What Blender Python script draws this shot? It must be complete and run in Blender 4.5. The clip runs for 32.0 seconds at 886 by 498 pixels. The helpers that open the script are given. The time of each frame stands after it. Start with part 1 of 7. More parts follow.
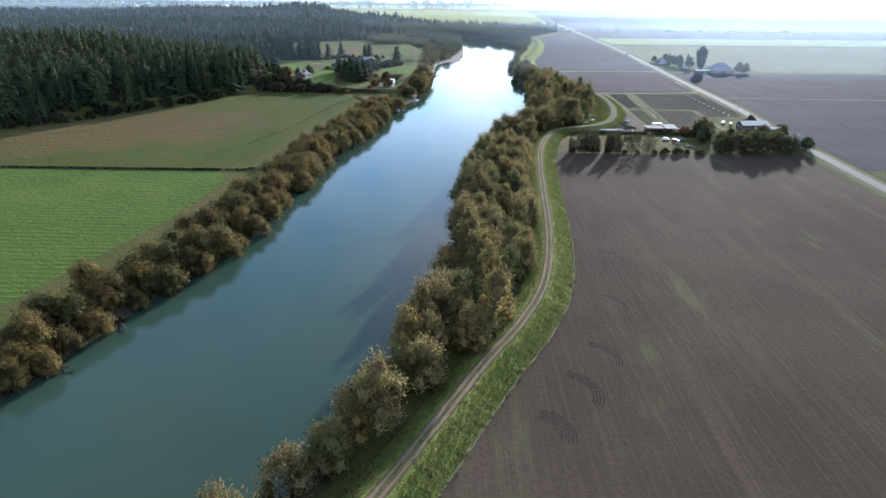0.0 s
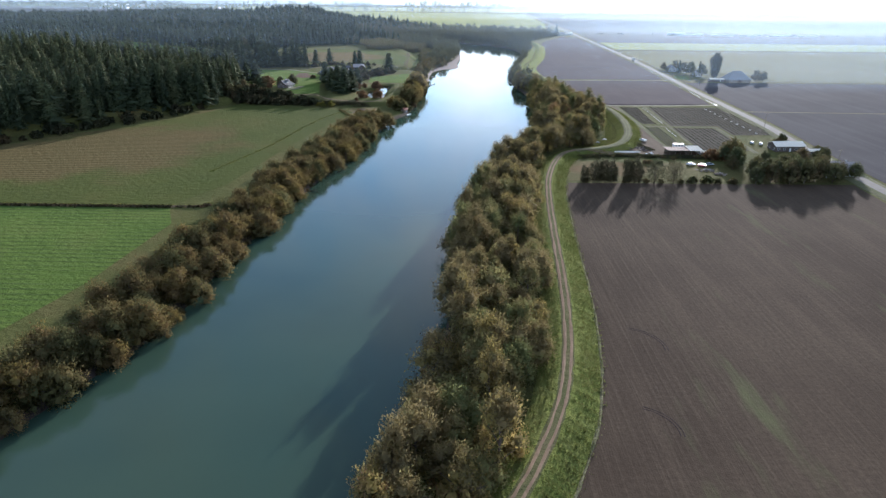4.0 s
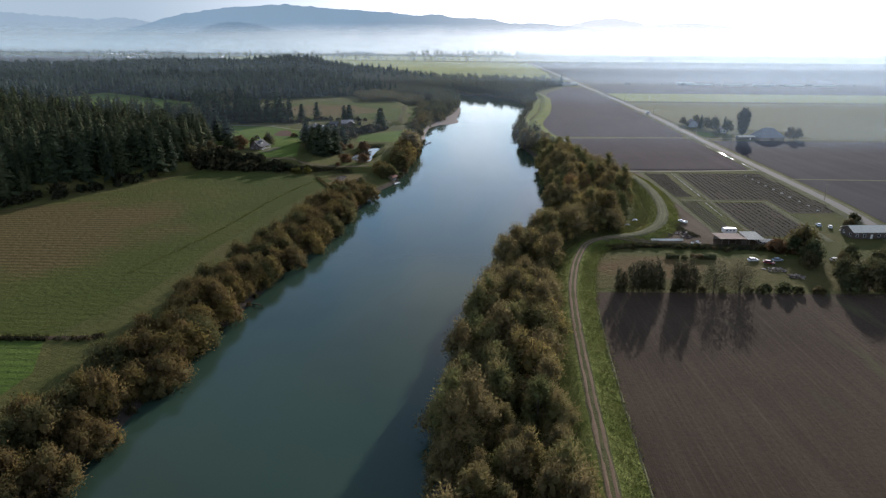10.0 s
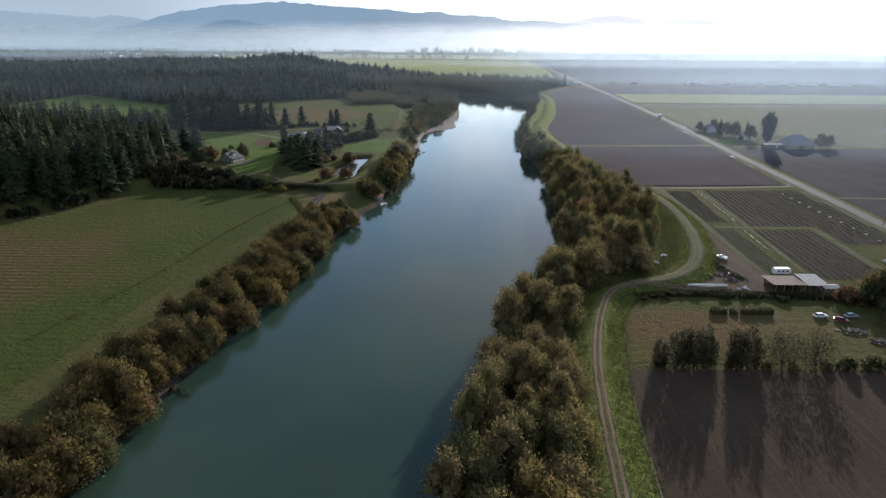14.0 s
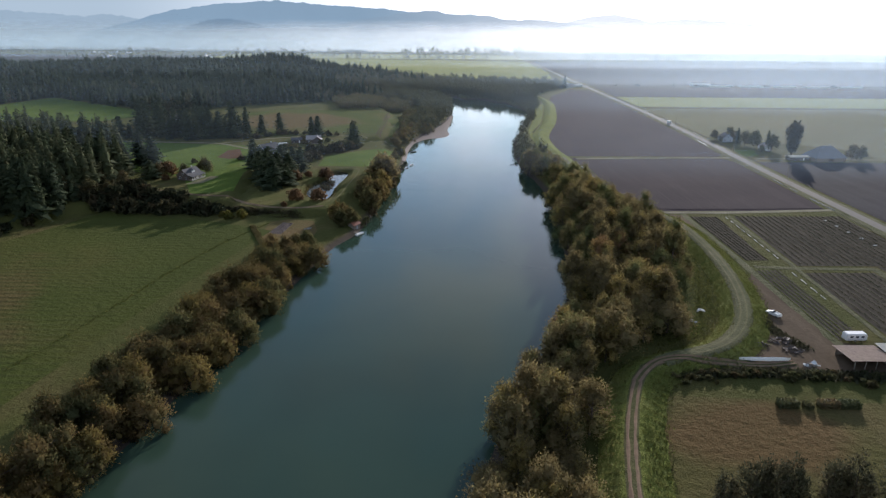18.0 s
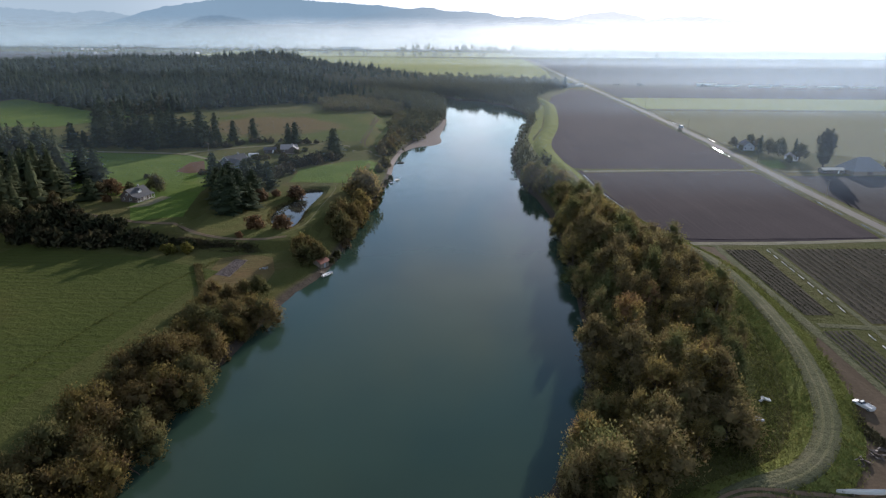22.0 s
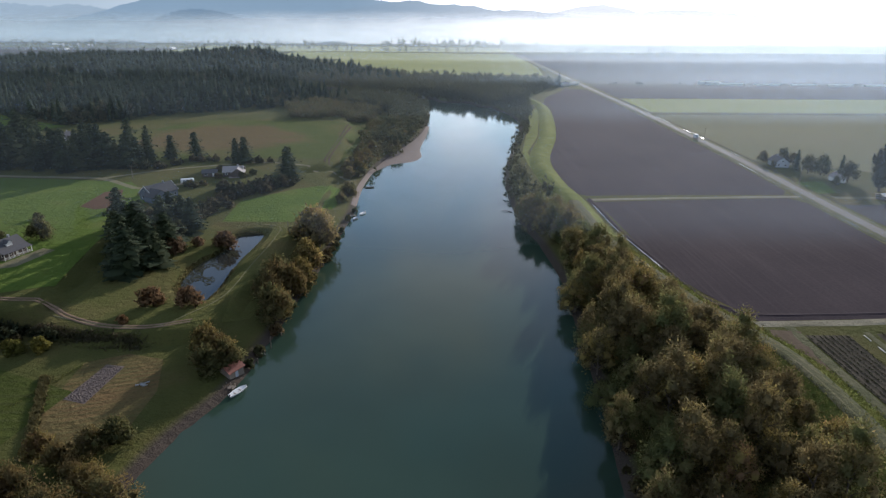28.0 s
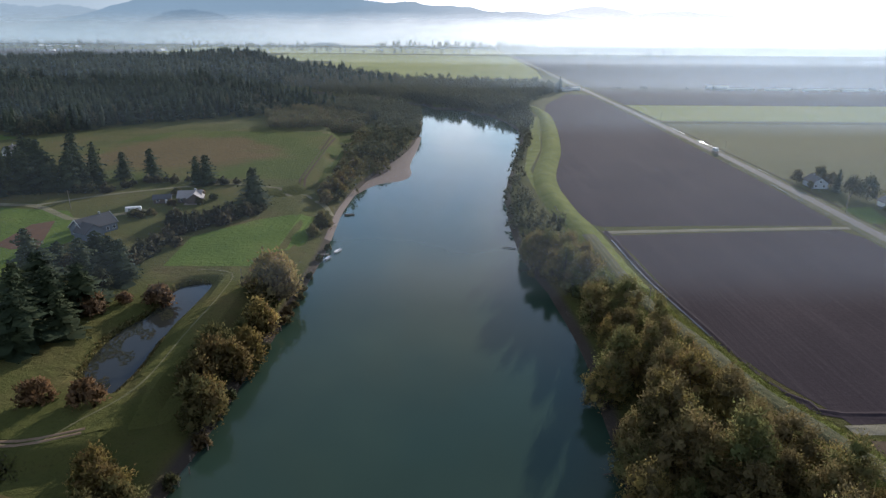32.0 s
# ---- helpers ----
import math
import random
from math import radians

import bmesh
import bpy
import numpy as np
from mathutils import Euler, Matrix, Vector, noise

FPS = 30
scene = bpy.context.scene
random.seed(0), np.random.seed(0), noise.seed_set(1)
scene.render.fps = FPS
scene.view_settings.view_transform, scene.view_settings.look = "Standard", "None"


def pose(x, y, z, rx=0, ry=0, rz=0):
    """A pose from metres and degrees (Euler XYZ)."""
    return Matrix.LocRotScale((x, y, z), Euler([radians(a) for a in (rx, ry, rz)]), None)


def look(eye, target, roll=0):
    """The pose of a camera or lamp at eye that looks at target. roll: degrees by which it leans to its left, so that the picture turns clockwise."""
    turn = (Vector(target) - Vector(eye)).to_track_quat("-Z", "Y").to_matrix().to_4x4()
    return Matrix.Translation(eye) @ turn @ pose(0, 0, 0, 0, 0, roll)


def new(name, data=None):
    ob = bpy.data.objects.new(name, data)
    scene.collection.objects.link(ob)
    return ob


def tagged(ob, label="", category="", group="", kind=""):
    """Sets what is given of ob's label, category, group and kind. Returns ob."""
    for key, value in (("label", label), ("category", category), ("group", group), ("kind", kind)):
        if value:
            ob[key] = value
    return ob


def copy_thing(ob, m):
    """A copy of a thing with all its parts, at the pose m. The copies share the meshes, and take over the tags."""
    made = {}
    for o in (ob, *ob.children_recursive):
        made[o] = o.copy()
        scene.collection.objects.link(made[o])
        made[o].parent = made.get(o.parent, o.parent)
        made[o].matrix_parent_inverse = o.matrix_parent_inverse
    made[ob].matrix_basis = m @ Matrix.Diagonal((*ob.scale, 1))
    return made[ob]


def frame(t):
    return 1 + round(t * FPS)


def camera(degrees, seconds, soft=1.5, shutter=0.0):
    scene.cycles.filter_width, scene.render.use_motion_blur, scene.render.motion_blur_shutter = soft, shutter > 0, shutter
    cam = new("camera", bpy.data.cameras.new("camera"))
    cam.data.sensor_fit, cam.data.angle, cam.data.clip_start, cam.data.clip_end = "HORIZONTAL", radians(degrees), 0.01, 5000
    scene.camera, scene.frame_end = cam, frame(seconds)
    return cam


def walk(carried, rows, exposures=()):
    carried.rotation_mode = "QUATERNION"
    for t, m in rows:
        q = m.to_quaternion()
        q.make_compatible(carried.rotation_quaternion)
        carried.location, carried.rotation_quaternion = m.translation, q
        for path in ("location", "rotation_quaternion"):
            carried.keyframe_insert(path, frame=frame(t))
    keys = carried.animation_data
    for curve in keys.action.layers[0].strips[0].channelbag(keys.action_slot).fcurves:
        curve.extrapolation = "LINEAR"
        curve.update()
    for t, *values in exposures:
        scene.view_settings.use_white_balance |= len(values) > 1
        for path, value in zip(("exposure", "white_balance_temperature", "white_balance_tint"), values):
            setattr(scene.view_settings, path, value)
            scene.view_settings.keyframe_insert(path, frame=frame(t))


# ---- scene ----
cam = camera(70.9, 32.0, 1.3)
METRES, EYE, TILT, LEAN, TURN = 435.2, 84.0, 0.0, 0.0, 0.0
ROWS = [
    (0.0, 0.0, 0.0, 0.0, 1.1, -22.796, -0.444),
    (0.5, 0.0003, 0.0152, 0.00017, 0.98, -22.765, -0.444),
    (1.0, 0.00081, 0.0304, 0.00044, 0.93, -22.745, -0.454),
    (1.5, 0.00141, 0.0455, 0.00061, 0.93, -22.715, -0.454),
    (2.0, 0.00192, 0.0607, 0.00068, 0.93, -22.674, -0.484),
    (2.5, 0.00252, 0.0758, 0.00095, 0.93, -22.674, -0.494),
    (3.0, 0.00313, 0.0909, 0.00112, 0.94, -22.694, -0.494),
    (3.5, 0.00373, 0.106, 0.00129, 0.94, -22.837, -0.484),
    (5.5, 0.00655, 0.1653, 0.00056, 0.89, -20.703, -0.404),
    (6.0, 0.00725, 0.1807, 0.00103, 0.89, -20.043, -0.434),
    (6.5, 0.00816, 0.196, 0.0013, 0.89, -19.525, -0.384),
    (7.0, 0.00896, 0.2115, 0.00157, 0.93, -19.057, -0.394),
    (7.5, 0.00987, 0.227, 0.00154, 0.97, -18.681, -0.404),
    (8.0, 0.01077, 0.2425, 0.00201, 1.02, -18.712, -0.384),
    (8.5, 0.01148, 0.2583, 0.00218, 1.08, -18.712, -0.374),
    (9.0, 0.01218, 0.2739, 0.00246, 1.13, -18.681, -0.394),
    (9.5, 0.01259, 0.2893, 0.00283, 1.14, -18.671, -0.394),
    (10.0, 0.01319, 0.3051, 0.003, 1.18, -18.681, -0.384),
    (10.5, 0.0138, 0.3208, 0.00337, 1.2, -18.732, -0.374),
    (11.0, 0.0144, 0.3367, 0.00354, 1.22, -18.793, -0.354),
    (11.5, 0.0152, 0.3524, 0.00372, 1.24, -18.814, -0.324),
    (12.0, 0.01591, 0.3681, 0.00379, 1.25, -18.824, -0.314),
    (12.5, 0.01681, 0.3838, 0.00386, 1.25, -18.834, -0.324),
    (13.0, 0.01802, 0.3997, 0.00413, 1.24, -18.844, -0.294),
    (13.5, 0.01912, 0.4155, 0.00441, 1.22, -18.874, -0.274),
    (14.0, 0.02033, 0.4313, 0.00448, 1.21, -18.885, -0.264),
    (14.5, 0.02143, 0.4471, 0.00405, 1.18, -18.885, -0.274),
    (16.5, 0.02545, 0.5102, 0.00464, 1.03, -18.915, -0.364),
    (17.0, 0.02656, 0.5259, 0.00471, 1.02, -18.895, -0.354),
    (17.5, 0.02776, 0.5416, 0.00498, 0.99, -18.915, -0.324),
    (18.0, 0.02877, 0.5572, 0.00526, 0.94, -18.925, -0.344),
    (18.5, 0.03007, 0.573, 0.00543, 0.91, -18.946, -0.314),
    (19.0, 0.03127, 0.5887, 0.0054, 0.89, -18.976, -0.294),
    (19.5, 0.03248, 0.6044, 0.00547, 0.88, -19.007, -0.304),
    (20.0, 0.03348, 0.6203, 0.00564, 0.85, -19.017, -0.334),
    (20.5, 0.03449, 0.6361, 0.00542, 0.84, -19.027, -0.354),
    (21.0, 0.03539, 0.652, 0.00559, 0.78, -19.078, -0.374),
    (21.5, 0.0363, 0.6677, 0.00566, 0.74, -19.118, -0.374),
    (22.0, 0.0371, 0.6836, 0.00564, 0.67, -19.169, -0.374),
    (22.5, 0.03811, 0.6994, 0.00591, 0.62, -19.23, -0.354),
    (23.0, 0.03901, 0.7154, 0.00588, 0.54, -19.281, -0.344),
    (23.5, 0.04012, 0.7313, 0.00585, 0.46, -19.311, -0.364),
    (24.0, 0.04102, 0.7471, 0.00613, 0.37, -19.342, -0.374),
    (24.5, 0.04223, 0.7629, 0.0065, 0.3, -19.403, -0.354),
    (25.0, 0.04343, 0.7788, 0.00657, 0.2, -19.454, -0.374),
    (25.5, 0.04464, 0.7946, 0.00674, 0.13, -19.494, -0.364),
    (27.5, 0.04865, 0.8576, 0.00913, -0.29, -19.697, -0.284),
    (28.0, 0.04966, 0.8735, 0.00931, -0.37, -19.687, -0.314),
    (28.5, 0.05066, 0.8892, 0.00948, -0.44, -19.697, -0.324),
    (29.0, 0.05167, 0.9049, 0.00955, -0.5, -19.687, -0.334),
    (29.5, 0.05277, 0.9205, 0.00972, -0.56, -19.667, -0.354),
    (30.0, 0.05348, 0.9361, 0.00969, -0.61, -19.657, -0.374),
    (30.5, 0.05428, 0.9517, 0.00976, -0.63, -19.636, -0.374),
    (31.0, 0.05509, 0.9672, 0.00984, -0.65, -19.616, -0.394),
    (31.5, 0.05569, 0.9827, 0.00981, -0.67, -19.596, -0.404),
    (32.0, 0.0563, 0.9982, 0.00998, -0.69, -19.575, -0.414),
]
EXPOSURES = [(0.0, 1.30, 5450, 13), (3.5, 1.18, 5550, 14), (5.5, 0.93, 5780, 15), (7.5, 0.59, 5980, 16), (9.0, 0.39, 6000, 15), (32.0, 0.39, 6000, 15)]
walk(cam, [(t, pose(0, 0, EYE, TILT, LEAN, TURN) @ pose(METRES * x, METRES * y, METRES * z, 90 + pitch, roll, yaw)) for t, x, y, z, yaw, pitch, roll in ROWS],
     EXPOSURES)

# ---- sky and sun ----
SUN_AZIMUTH, SUN_ELEVATION = 22.0, 13.0
world = bpy.data.worlds.new("sky")
scene.world = world
world.use_nodes = True
wt = world.node_tree
sky = wt.nodes.new("ShaderNodeTexSky")
sky.sky_type, sky.sun_disc = "NISHITA", False
sky.sun_elevation, sky.sun_rotation = radians(SUN_ELEVATION), radians(SUN_AZIMUTH)
sky.air_density, sky.dust_density, sky.ozone_density = 1.0, 0.1, 2.0
cloud, thin, grey, bright, veil = (wt.nodes.new("ShaderNode" + k) for k in ("TexNoise", "MapRange", "RGBToBW", "Math", "Mix"))
cloud.inputs["Scale"].default_value, cloud.inputs["Detail"].default_value = 3.4, 6.0
thin.inputs["From Min"].default_value, thin.inputs["From Max"].default_value, thin.inputs["To Max"].default_value = 0.36, 0.66, 0.88
bright.operation, bright.inputs[1].default_value = "MULTIPLY", 1.55
veil.data_type = "RGBA"
for a, b in ((cloud.outputs["Fac"], thin.inputs["Value"]), (thin.outputs[0], veil.inputs[0]), (sky.outputs[0], grey.inputs[0]), (grey.outputs[0], bright.inputs[0]),
             (sky.outputs[0], veil.inputs[6]), (bright.outputs[0], veil.inputs[7]), (veil.outputs[2], wt.nodes["Background"].inputs[0])):
    wt.links.new(a, b)
wt.nodes["Background"].inputs[1].default_value = 0.16
sun = new("sun", bpy.data.lights.new("sun", "SUN"))
sun.data.energy, sun.data.angle, sun.data.color = 4.1, radians(0.55), (1.0, 0.93, 0.82)
sd = Vector((math.sin(radians(SUN_AZIMUTH)) * math.cos(radians(SUN_ELEVATION)),
             math.cos(radians(SUN_AZIMUTH)) * math.cos(radians(SUN_ELEVATION)), math.sin(radians(SUN_ELEVATION))))
sun.matrix_world = look(sd * 900 + Vector((0, 300, 0)), (0, 300, 0))


# ---- materials ----
class Nodes:
    """A small builder for one node material."""

    def __init__(self, name):
        self.mat = bpy.data.materials.new(name)
        self.mat.use_nodes = True
        self.tree = self.mat.node_tree
        self.bsdf = self.tree.nodes["Principled BSDF"]
        self.out = self.tree.nodes["Material Output"]
        self.pos = self.tree.nodes.new("ShaderNodeNewGeometry").outputs["Position"]

    def node(self, kind, **values):
        n = self.tree.nodes.new(kind)
        for k, v in values.items():
            setattr(n, k, v)
        return n

    def link(self, a, b):
        self.tree.links.new(a, b)

    def mapped(self, scale=(1, 1, 1), turn=0.0):
        m = self.node("ShaderNodeMapping")
        m.inputs["Scale"].default_value = scale
        m.inputs["Rotation"].default_value = (0, 0, radians(turn))
        self.link(self.pos, m.inputs["Vector"])
        return m.outputs[0]

    def noise(self, scale, detail=4.0, rough=0.55, vector=None):
        n = self.node("ShaderNodeTexNoise")
        n.inputs["Scale"].default_value, n.inputs["Detail"].default_value = scale, detail
        n.inputs["Roughness"].default_value = rough
        self.link(vector or self.pos, n.inputs["Vector"])
        return n.outputs["Fac"]

    def wave(self, period, turn, distortion=1.0, detail=2.0, dscale=0.3):
        n = self.node("ShaderNodeTexWave")
        n.inputs["Scale"].default_value = 0.314 / period
        n.inputs["Distortion"].default_value = distortion
        n.inputs["Detail"].default_value, n.inputs["Detail Scale"].default_value = detail, dscale
        self.link(self.mapped(turn=turn), n.inputs["Vector"])
        return n.outputs["Fac"]

    def ramp(self, fac, stops):
        r = self.node("ShaderNodeValToRGB")
        while len(r.color_ramp.elements) < len(stops):
            r.color_ramp.elements.new(0.5)
        for e, (p, c) in zip(r.color_ramp.elements, stops):
            e.position, e.color = p, (*c, 1)
        self.link(fac, r.inputs[0])
        return r.outputs[0]

    def mix(self, fac, a, b, blend="MIX"):
        m = self.node("ShaderNodeMix", data_type="RGBA", blend_type=blend)
        for value, socket in ((fac, m.inputs[0]), (a, m.inputs[6]), (b, m.inputs[7])):
            if isinstance(value, (int, float)):
                socket.default_value = value
            elif isinstance(value, tuple):
                socket.default_value = (*value, 1)
            else:
                self.link(value, socket)
        return m.outputs[2]

    def math(self, op, a, b=0.0):
        m = self.node("ShaderNodeMath", operation=op, use_clamp=False)
        for value, socket in ((a, m.inputs[0]), (b, m.inputs[1])):
            if isinstance(value, (int, float)):
                socket.default_value = value
            else:
                self.link(value, socket)
        return m.outputs[0]

    def step(self, value, lo, hi):
        m = self.node("ShaderNodeMapRange", interpolation_type="SMOOTHSTEP")
        m.inputs["From Min"].default_value, m.inputs["From Max"].default_value = lo, hi
        self.link(value, m.inputs["Value"])
        return m.outputs[0]

    def bump(self, height, strength, distance=0.1):
        b = self.node("ShaderNodeBump")
        b.inputs["Strength"].default_value, b.inputs["Distance"].default_value = strength, distance
        self.link(height, b.inputs["Height"])
        self.link(b.outputs[0], self.bsdf.inputs["Normal"])

    def done(self, color, rough=0.9, metal=0.0, spec=0.3):
        if isinstance(color, tuple):
            self.bsdf.inputs["Base Color"].default_value = (*color, 1)
        else:
            self.link(color, self.bsdf.inputs["Base Color"])
        self.bsdf.inputs["Roughness"].default_value = rough
        self.bsdf.inputs["Metallic"].default_value = metal
        self.bsdf.inputs["Specular IOR Level"].default_value = spec
        return self.mat


def soil_material(name, dark, light, turn, period=0.8, patch=(0.10, 0.11, 0.05), patch_amount=0.0):
    n = Nodes(name)
    large = n.noise(0.016, 5, 0.6)
    fine = n.noise(0.9, 5, 0.7)
    rows = n.noise(1.0 / period, 3, 0.6, n.mapped((1, 0.02, 1), turn))
    streak = n.noise(0.12, 4, 0.6, n.mapped((1, 0.08, 1), turn + 14))
    base = n.mix(n.step(large, 0.3, 0.7), dark, light)
    base = n.mix(n.math("MULTIPLY", n.step(rows, 0.45, 0.7), 0.35), base, tuple(c * 1.35 for c in light))
    base = n.mix(n.math("MULTIPLY", n.step(streak, 0.5, 0.72), 0.45), base, tuple(c * 1.3 for c in light))
    base = n.mix(n.math("MULTIPLY", n.step(fine, 0.35, 0.75), 0.45), base, tuple(c * 0.65 for c in dark))
    if patch_amount:
        spots = n.step(n.noise(0.05, 4, 0.65, n.mapped((1, 0.22, 1), turn + 14)), 0.56, 0.74)
        base = n.mix(n.math("MULTIPLY", spots, patch_amount), base, patch)
    n.bump(n.math("ADD", n.math("MULTIPLY", rows, 0.8), fine), 0.5, 0.2)
    return n.done(base, 1.0, spec=0.03)


def grass_material(name, stops, turn=0.0, period=0.0, fine_scale=1.2, large_scale=0.03, stripe=(0.1, 0.1, 0.04), stripe_amount=0.5, bump=0.7, blot=None):
    n = Nodes(name)
    large = n.noise(large_scale, 5, 0.6)
    fine = n.noise(fine_scale, 5, 0.75)
    base = n.ramp(n.math("ADD", n.math("MULTIPLY", large, 0.75), n.math("MULTIPLY", fine, 0.25)), stops)
    height = fine
    if period:
        rows = n.wave(period, turn, 1.4, 3, 0.12)
        breakup = n.step(n.noise(0.05, 4), 0.25, 0.6)
        base = n.mix(n.math("MULTIPLY", n.math("MULTIPLY", n.step(rows, 0.5, 1.0), breakup), stripe_amount), base, stripe)
        height = n.math("ADD", fine, n.math("MULTIPLY", rows, 0.1))
    if blot:
        (bx, by), (rx, ry), turn_b, tone, amount = blot
        place = n.node("ShaderNodeMapping", vector_type="TEXTURE")
        place.inputs["Location"].default_value = (bx, by, 0)
        place.inputs["Rotation"].default_value = (0, 0, radians(turn_b))
        place.inputs["Scale"].default_value = (rx, ry, 1000)
        n.link(n.pos, place.inputs["Vector"])
        far = n.node("ShaderNodeVectorMath", operation="LENGTH")
        n.link(place.outputs[0], far.inputs[0])
        ragged = n.math("ADD", far.outputs["Value"], n.math("MULTIPLY", n.math("SUBTRACT", n.noise(0.03, 5, 0.65), 0.5), 1.3))
        inside_blot = n.math("SUBTRACT", 1.0, n.step(ragged, 0.6, 1.1))
        base = n.mix(n.math("MULTIPLY", inside_blot, amount), base, n.mix(rows if period else fine, tone, tuple(c * 0.45 for c in tone)))
    base = n.mix(n.math("MULTIPLY", n.step(fine, 0.48, 0.75), 0.6), base, (0.025, 0.032, 0.012))
    n.bump(n.math("ADD", height, n.math("MULTIPLY", n.noise(0.35, 3, 0.6), 2.0)), bump, 0.45)
    n.bsdf.inputs["Sheen Weight"].default_value, n.bsdf.inputs["Sheen Roughness"].default_value = 0.03, 0.6
    n.bsdf.inputs["Sheen Tint"].default_value = (0.8, 0.75, 0.35, 1)
    return n.done(base, 1.0, spec=0.03)


def leaf_material(name, stops, translucency=0.4, gloss=0.15):
    """Foliage: its hue varies from plant to plant and from clump to clump."""
    n = Nodes(name)
    info = n.node("ShaderNodeObjectInfo")
    island = n.node("ShaderNodeNewGeometry").outputs["Random Per Island"]
    patchy = n.math("MULTIPLY", n.math("SUBTRACT", n.noise(0.13, 2, 0.6), 0.5), 1.1)
    hue = n.math("ADD", patchy, n.math("ADD", n.math("MULTIPLY", info.outputs["Random"], 0.75), n.math("MULTIPLY", island, 0.22)))
    color = n.ramp(hue, stops)
    color = n.mix(n.math("MULTIPLY", n.noise(2.2, 3, 0.7), 0.15), color, (0.05, 0.045, 0.02))
    n.done(color, 0.8, spec=gloss)
    tr = n.node("ShaderNodeBsdfTranslucent")
    n.link(color, tr.inputs[0])
    mix = n.node("ShaderNodeMixShader")
    mix.inputs[0].default_value = translucency
    n.link(n.bsdf.outputs[0], mix.inputs[1])
    n.link(tr.outputs[0], mix.inputs[2])
    n.link(mix.outputs[0], n.out.inputs["Surface"])
    return n.mat


def plain_material(name, color, rough=0.6, metal=0.0, wear=0.25, scale=3.0, spec=0.4):
    n = Nodes(name)
    grime = n.noise(scale, 5, 0.65)
    c = n.mix(n.math("MULTIPLY", n.step(grime, 0.4, 0.75), wear), color, tuple(v * 0.45 for v in color))
    n.bump(grime, 0.15, 0.02)
    return n.done(c, rough, metal, spec)


def haze_material(name, west_color, sunward_color, amount, rise, fade_lo, fade_hi, patchy=0.3, west=0.15):
    """Thin mist: lets most light through and scatters the rest."""
    n = Nodes(name)
    sep = n.node("ShaderNodeSeparateXYZ")
    n.link(n.pos, sep.inputs[0])
    z = sep.outputs[2]
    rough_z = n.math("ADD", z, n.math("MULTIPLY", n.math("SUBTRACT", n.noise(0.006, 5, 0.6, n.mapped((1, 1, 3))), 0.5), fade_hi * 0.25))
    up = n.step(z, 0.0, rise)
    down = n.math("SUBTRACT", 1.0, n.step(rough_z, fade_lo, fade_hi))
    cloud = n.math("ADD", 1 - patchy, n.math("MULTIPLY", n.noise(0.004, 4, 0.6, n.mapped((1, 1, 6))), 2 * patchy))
    # Denser and paler eastward: glare on the sun's side is put into the mist.
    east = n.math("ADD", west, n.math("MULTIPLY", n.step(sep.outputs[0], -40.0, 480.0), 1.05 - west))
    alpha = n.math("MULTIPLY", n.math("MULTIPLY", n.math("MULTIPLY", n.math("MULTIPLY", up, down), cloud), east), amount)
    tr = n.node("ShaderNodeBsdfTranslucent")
    n.link(n.mix(n.step(sep.outputs[0], -1800.0, 1500.0), west_color, sunward_color), tr.inputs[0])
    clear = n.node("ShaderNodeBsdfTransparent")
    mix = n.node("ShaderNodeMixShader")
    n.link(alpha, mix.inputs[0])
    n.link(clear.outputs[0], mix.inputs[1])
    n.link(tr.outputs[0], mix.inputs[2])
    n.link(mix.outputs[0], n.out.inputs["Surface"])
    return n.mat


def water_material(name, color, ripple=0.012):
    n = Nodes(name)
    murk = n.mix(n.step(n.noise(0.012, 3), 0.35, 0.7), color, tuple(c * 0.8 for c in color))
    rip = n.noise(0.8, 3, 0.6, n.mapped((1, 0.5, 1), 20))
    swirl = n.noise(0.05, 4, 0.6)
    n.bump(n.math("ADD", rip, n.math("MULTIPLY", swirl, 4.0)), ripple, 0.6)
    n.done(murk, 0.06, spec=0.34)
    n.bsdf.inputs["IOR"].default_value = 1.33
    return n.mat


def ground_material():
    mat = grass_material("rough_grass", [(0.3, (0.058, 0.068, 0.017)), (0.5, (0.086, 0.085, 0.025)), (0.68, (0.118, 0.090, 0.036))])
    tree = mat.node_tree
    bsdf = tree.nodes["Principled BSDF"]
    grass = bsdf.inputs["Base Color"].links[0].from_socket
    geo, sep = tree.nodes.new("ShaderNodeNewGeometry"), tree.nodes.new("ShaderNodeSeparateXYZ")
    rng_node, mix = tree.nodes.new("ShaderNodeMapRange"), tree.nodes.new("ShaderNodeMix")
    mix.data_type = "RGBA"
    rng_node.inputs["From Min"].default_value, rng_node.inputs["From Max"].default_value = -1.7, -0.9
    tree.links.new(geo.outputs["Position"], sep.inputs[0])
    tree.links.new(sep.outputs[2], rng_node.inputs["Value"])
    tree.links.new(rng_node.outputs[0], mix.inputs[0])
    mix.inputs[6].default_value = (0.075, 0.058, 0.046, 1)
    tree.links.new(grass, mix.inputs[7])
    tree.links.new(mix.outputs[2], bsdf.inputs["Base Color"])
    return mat


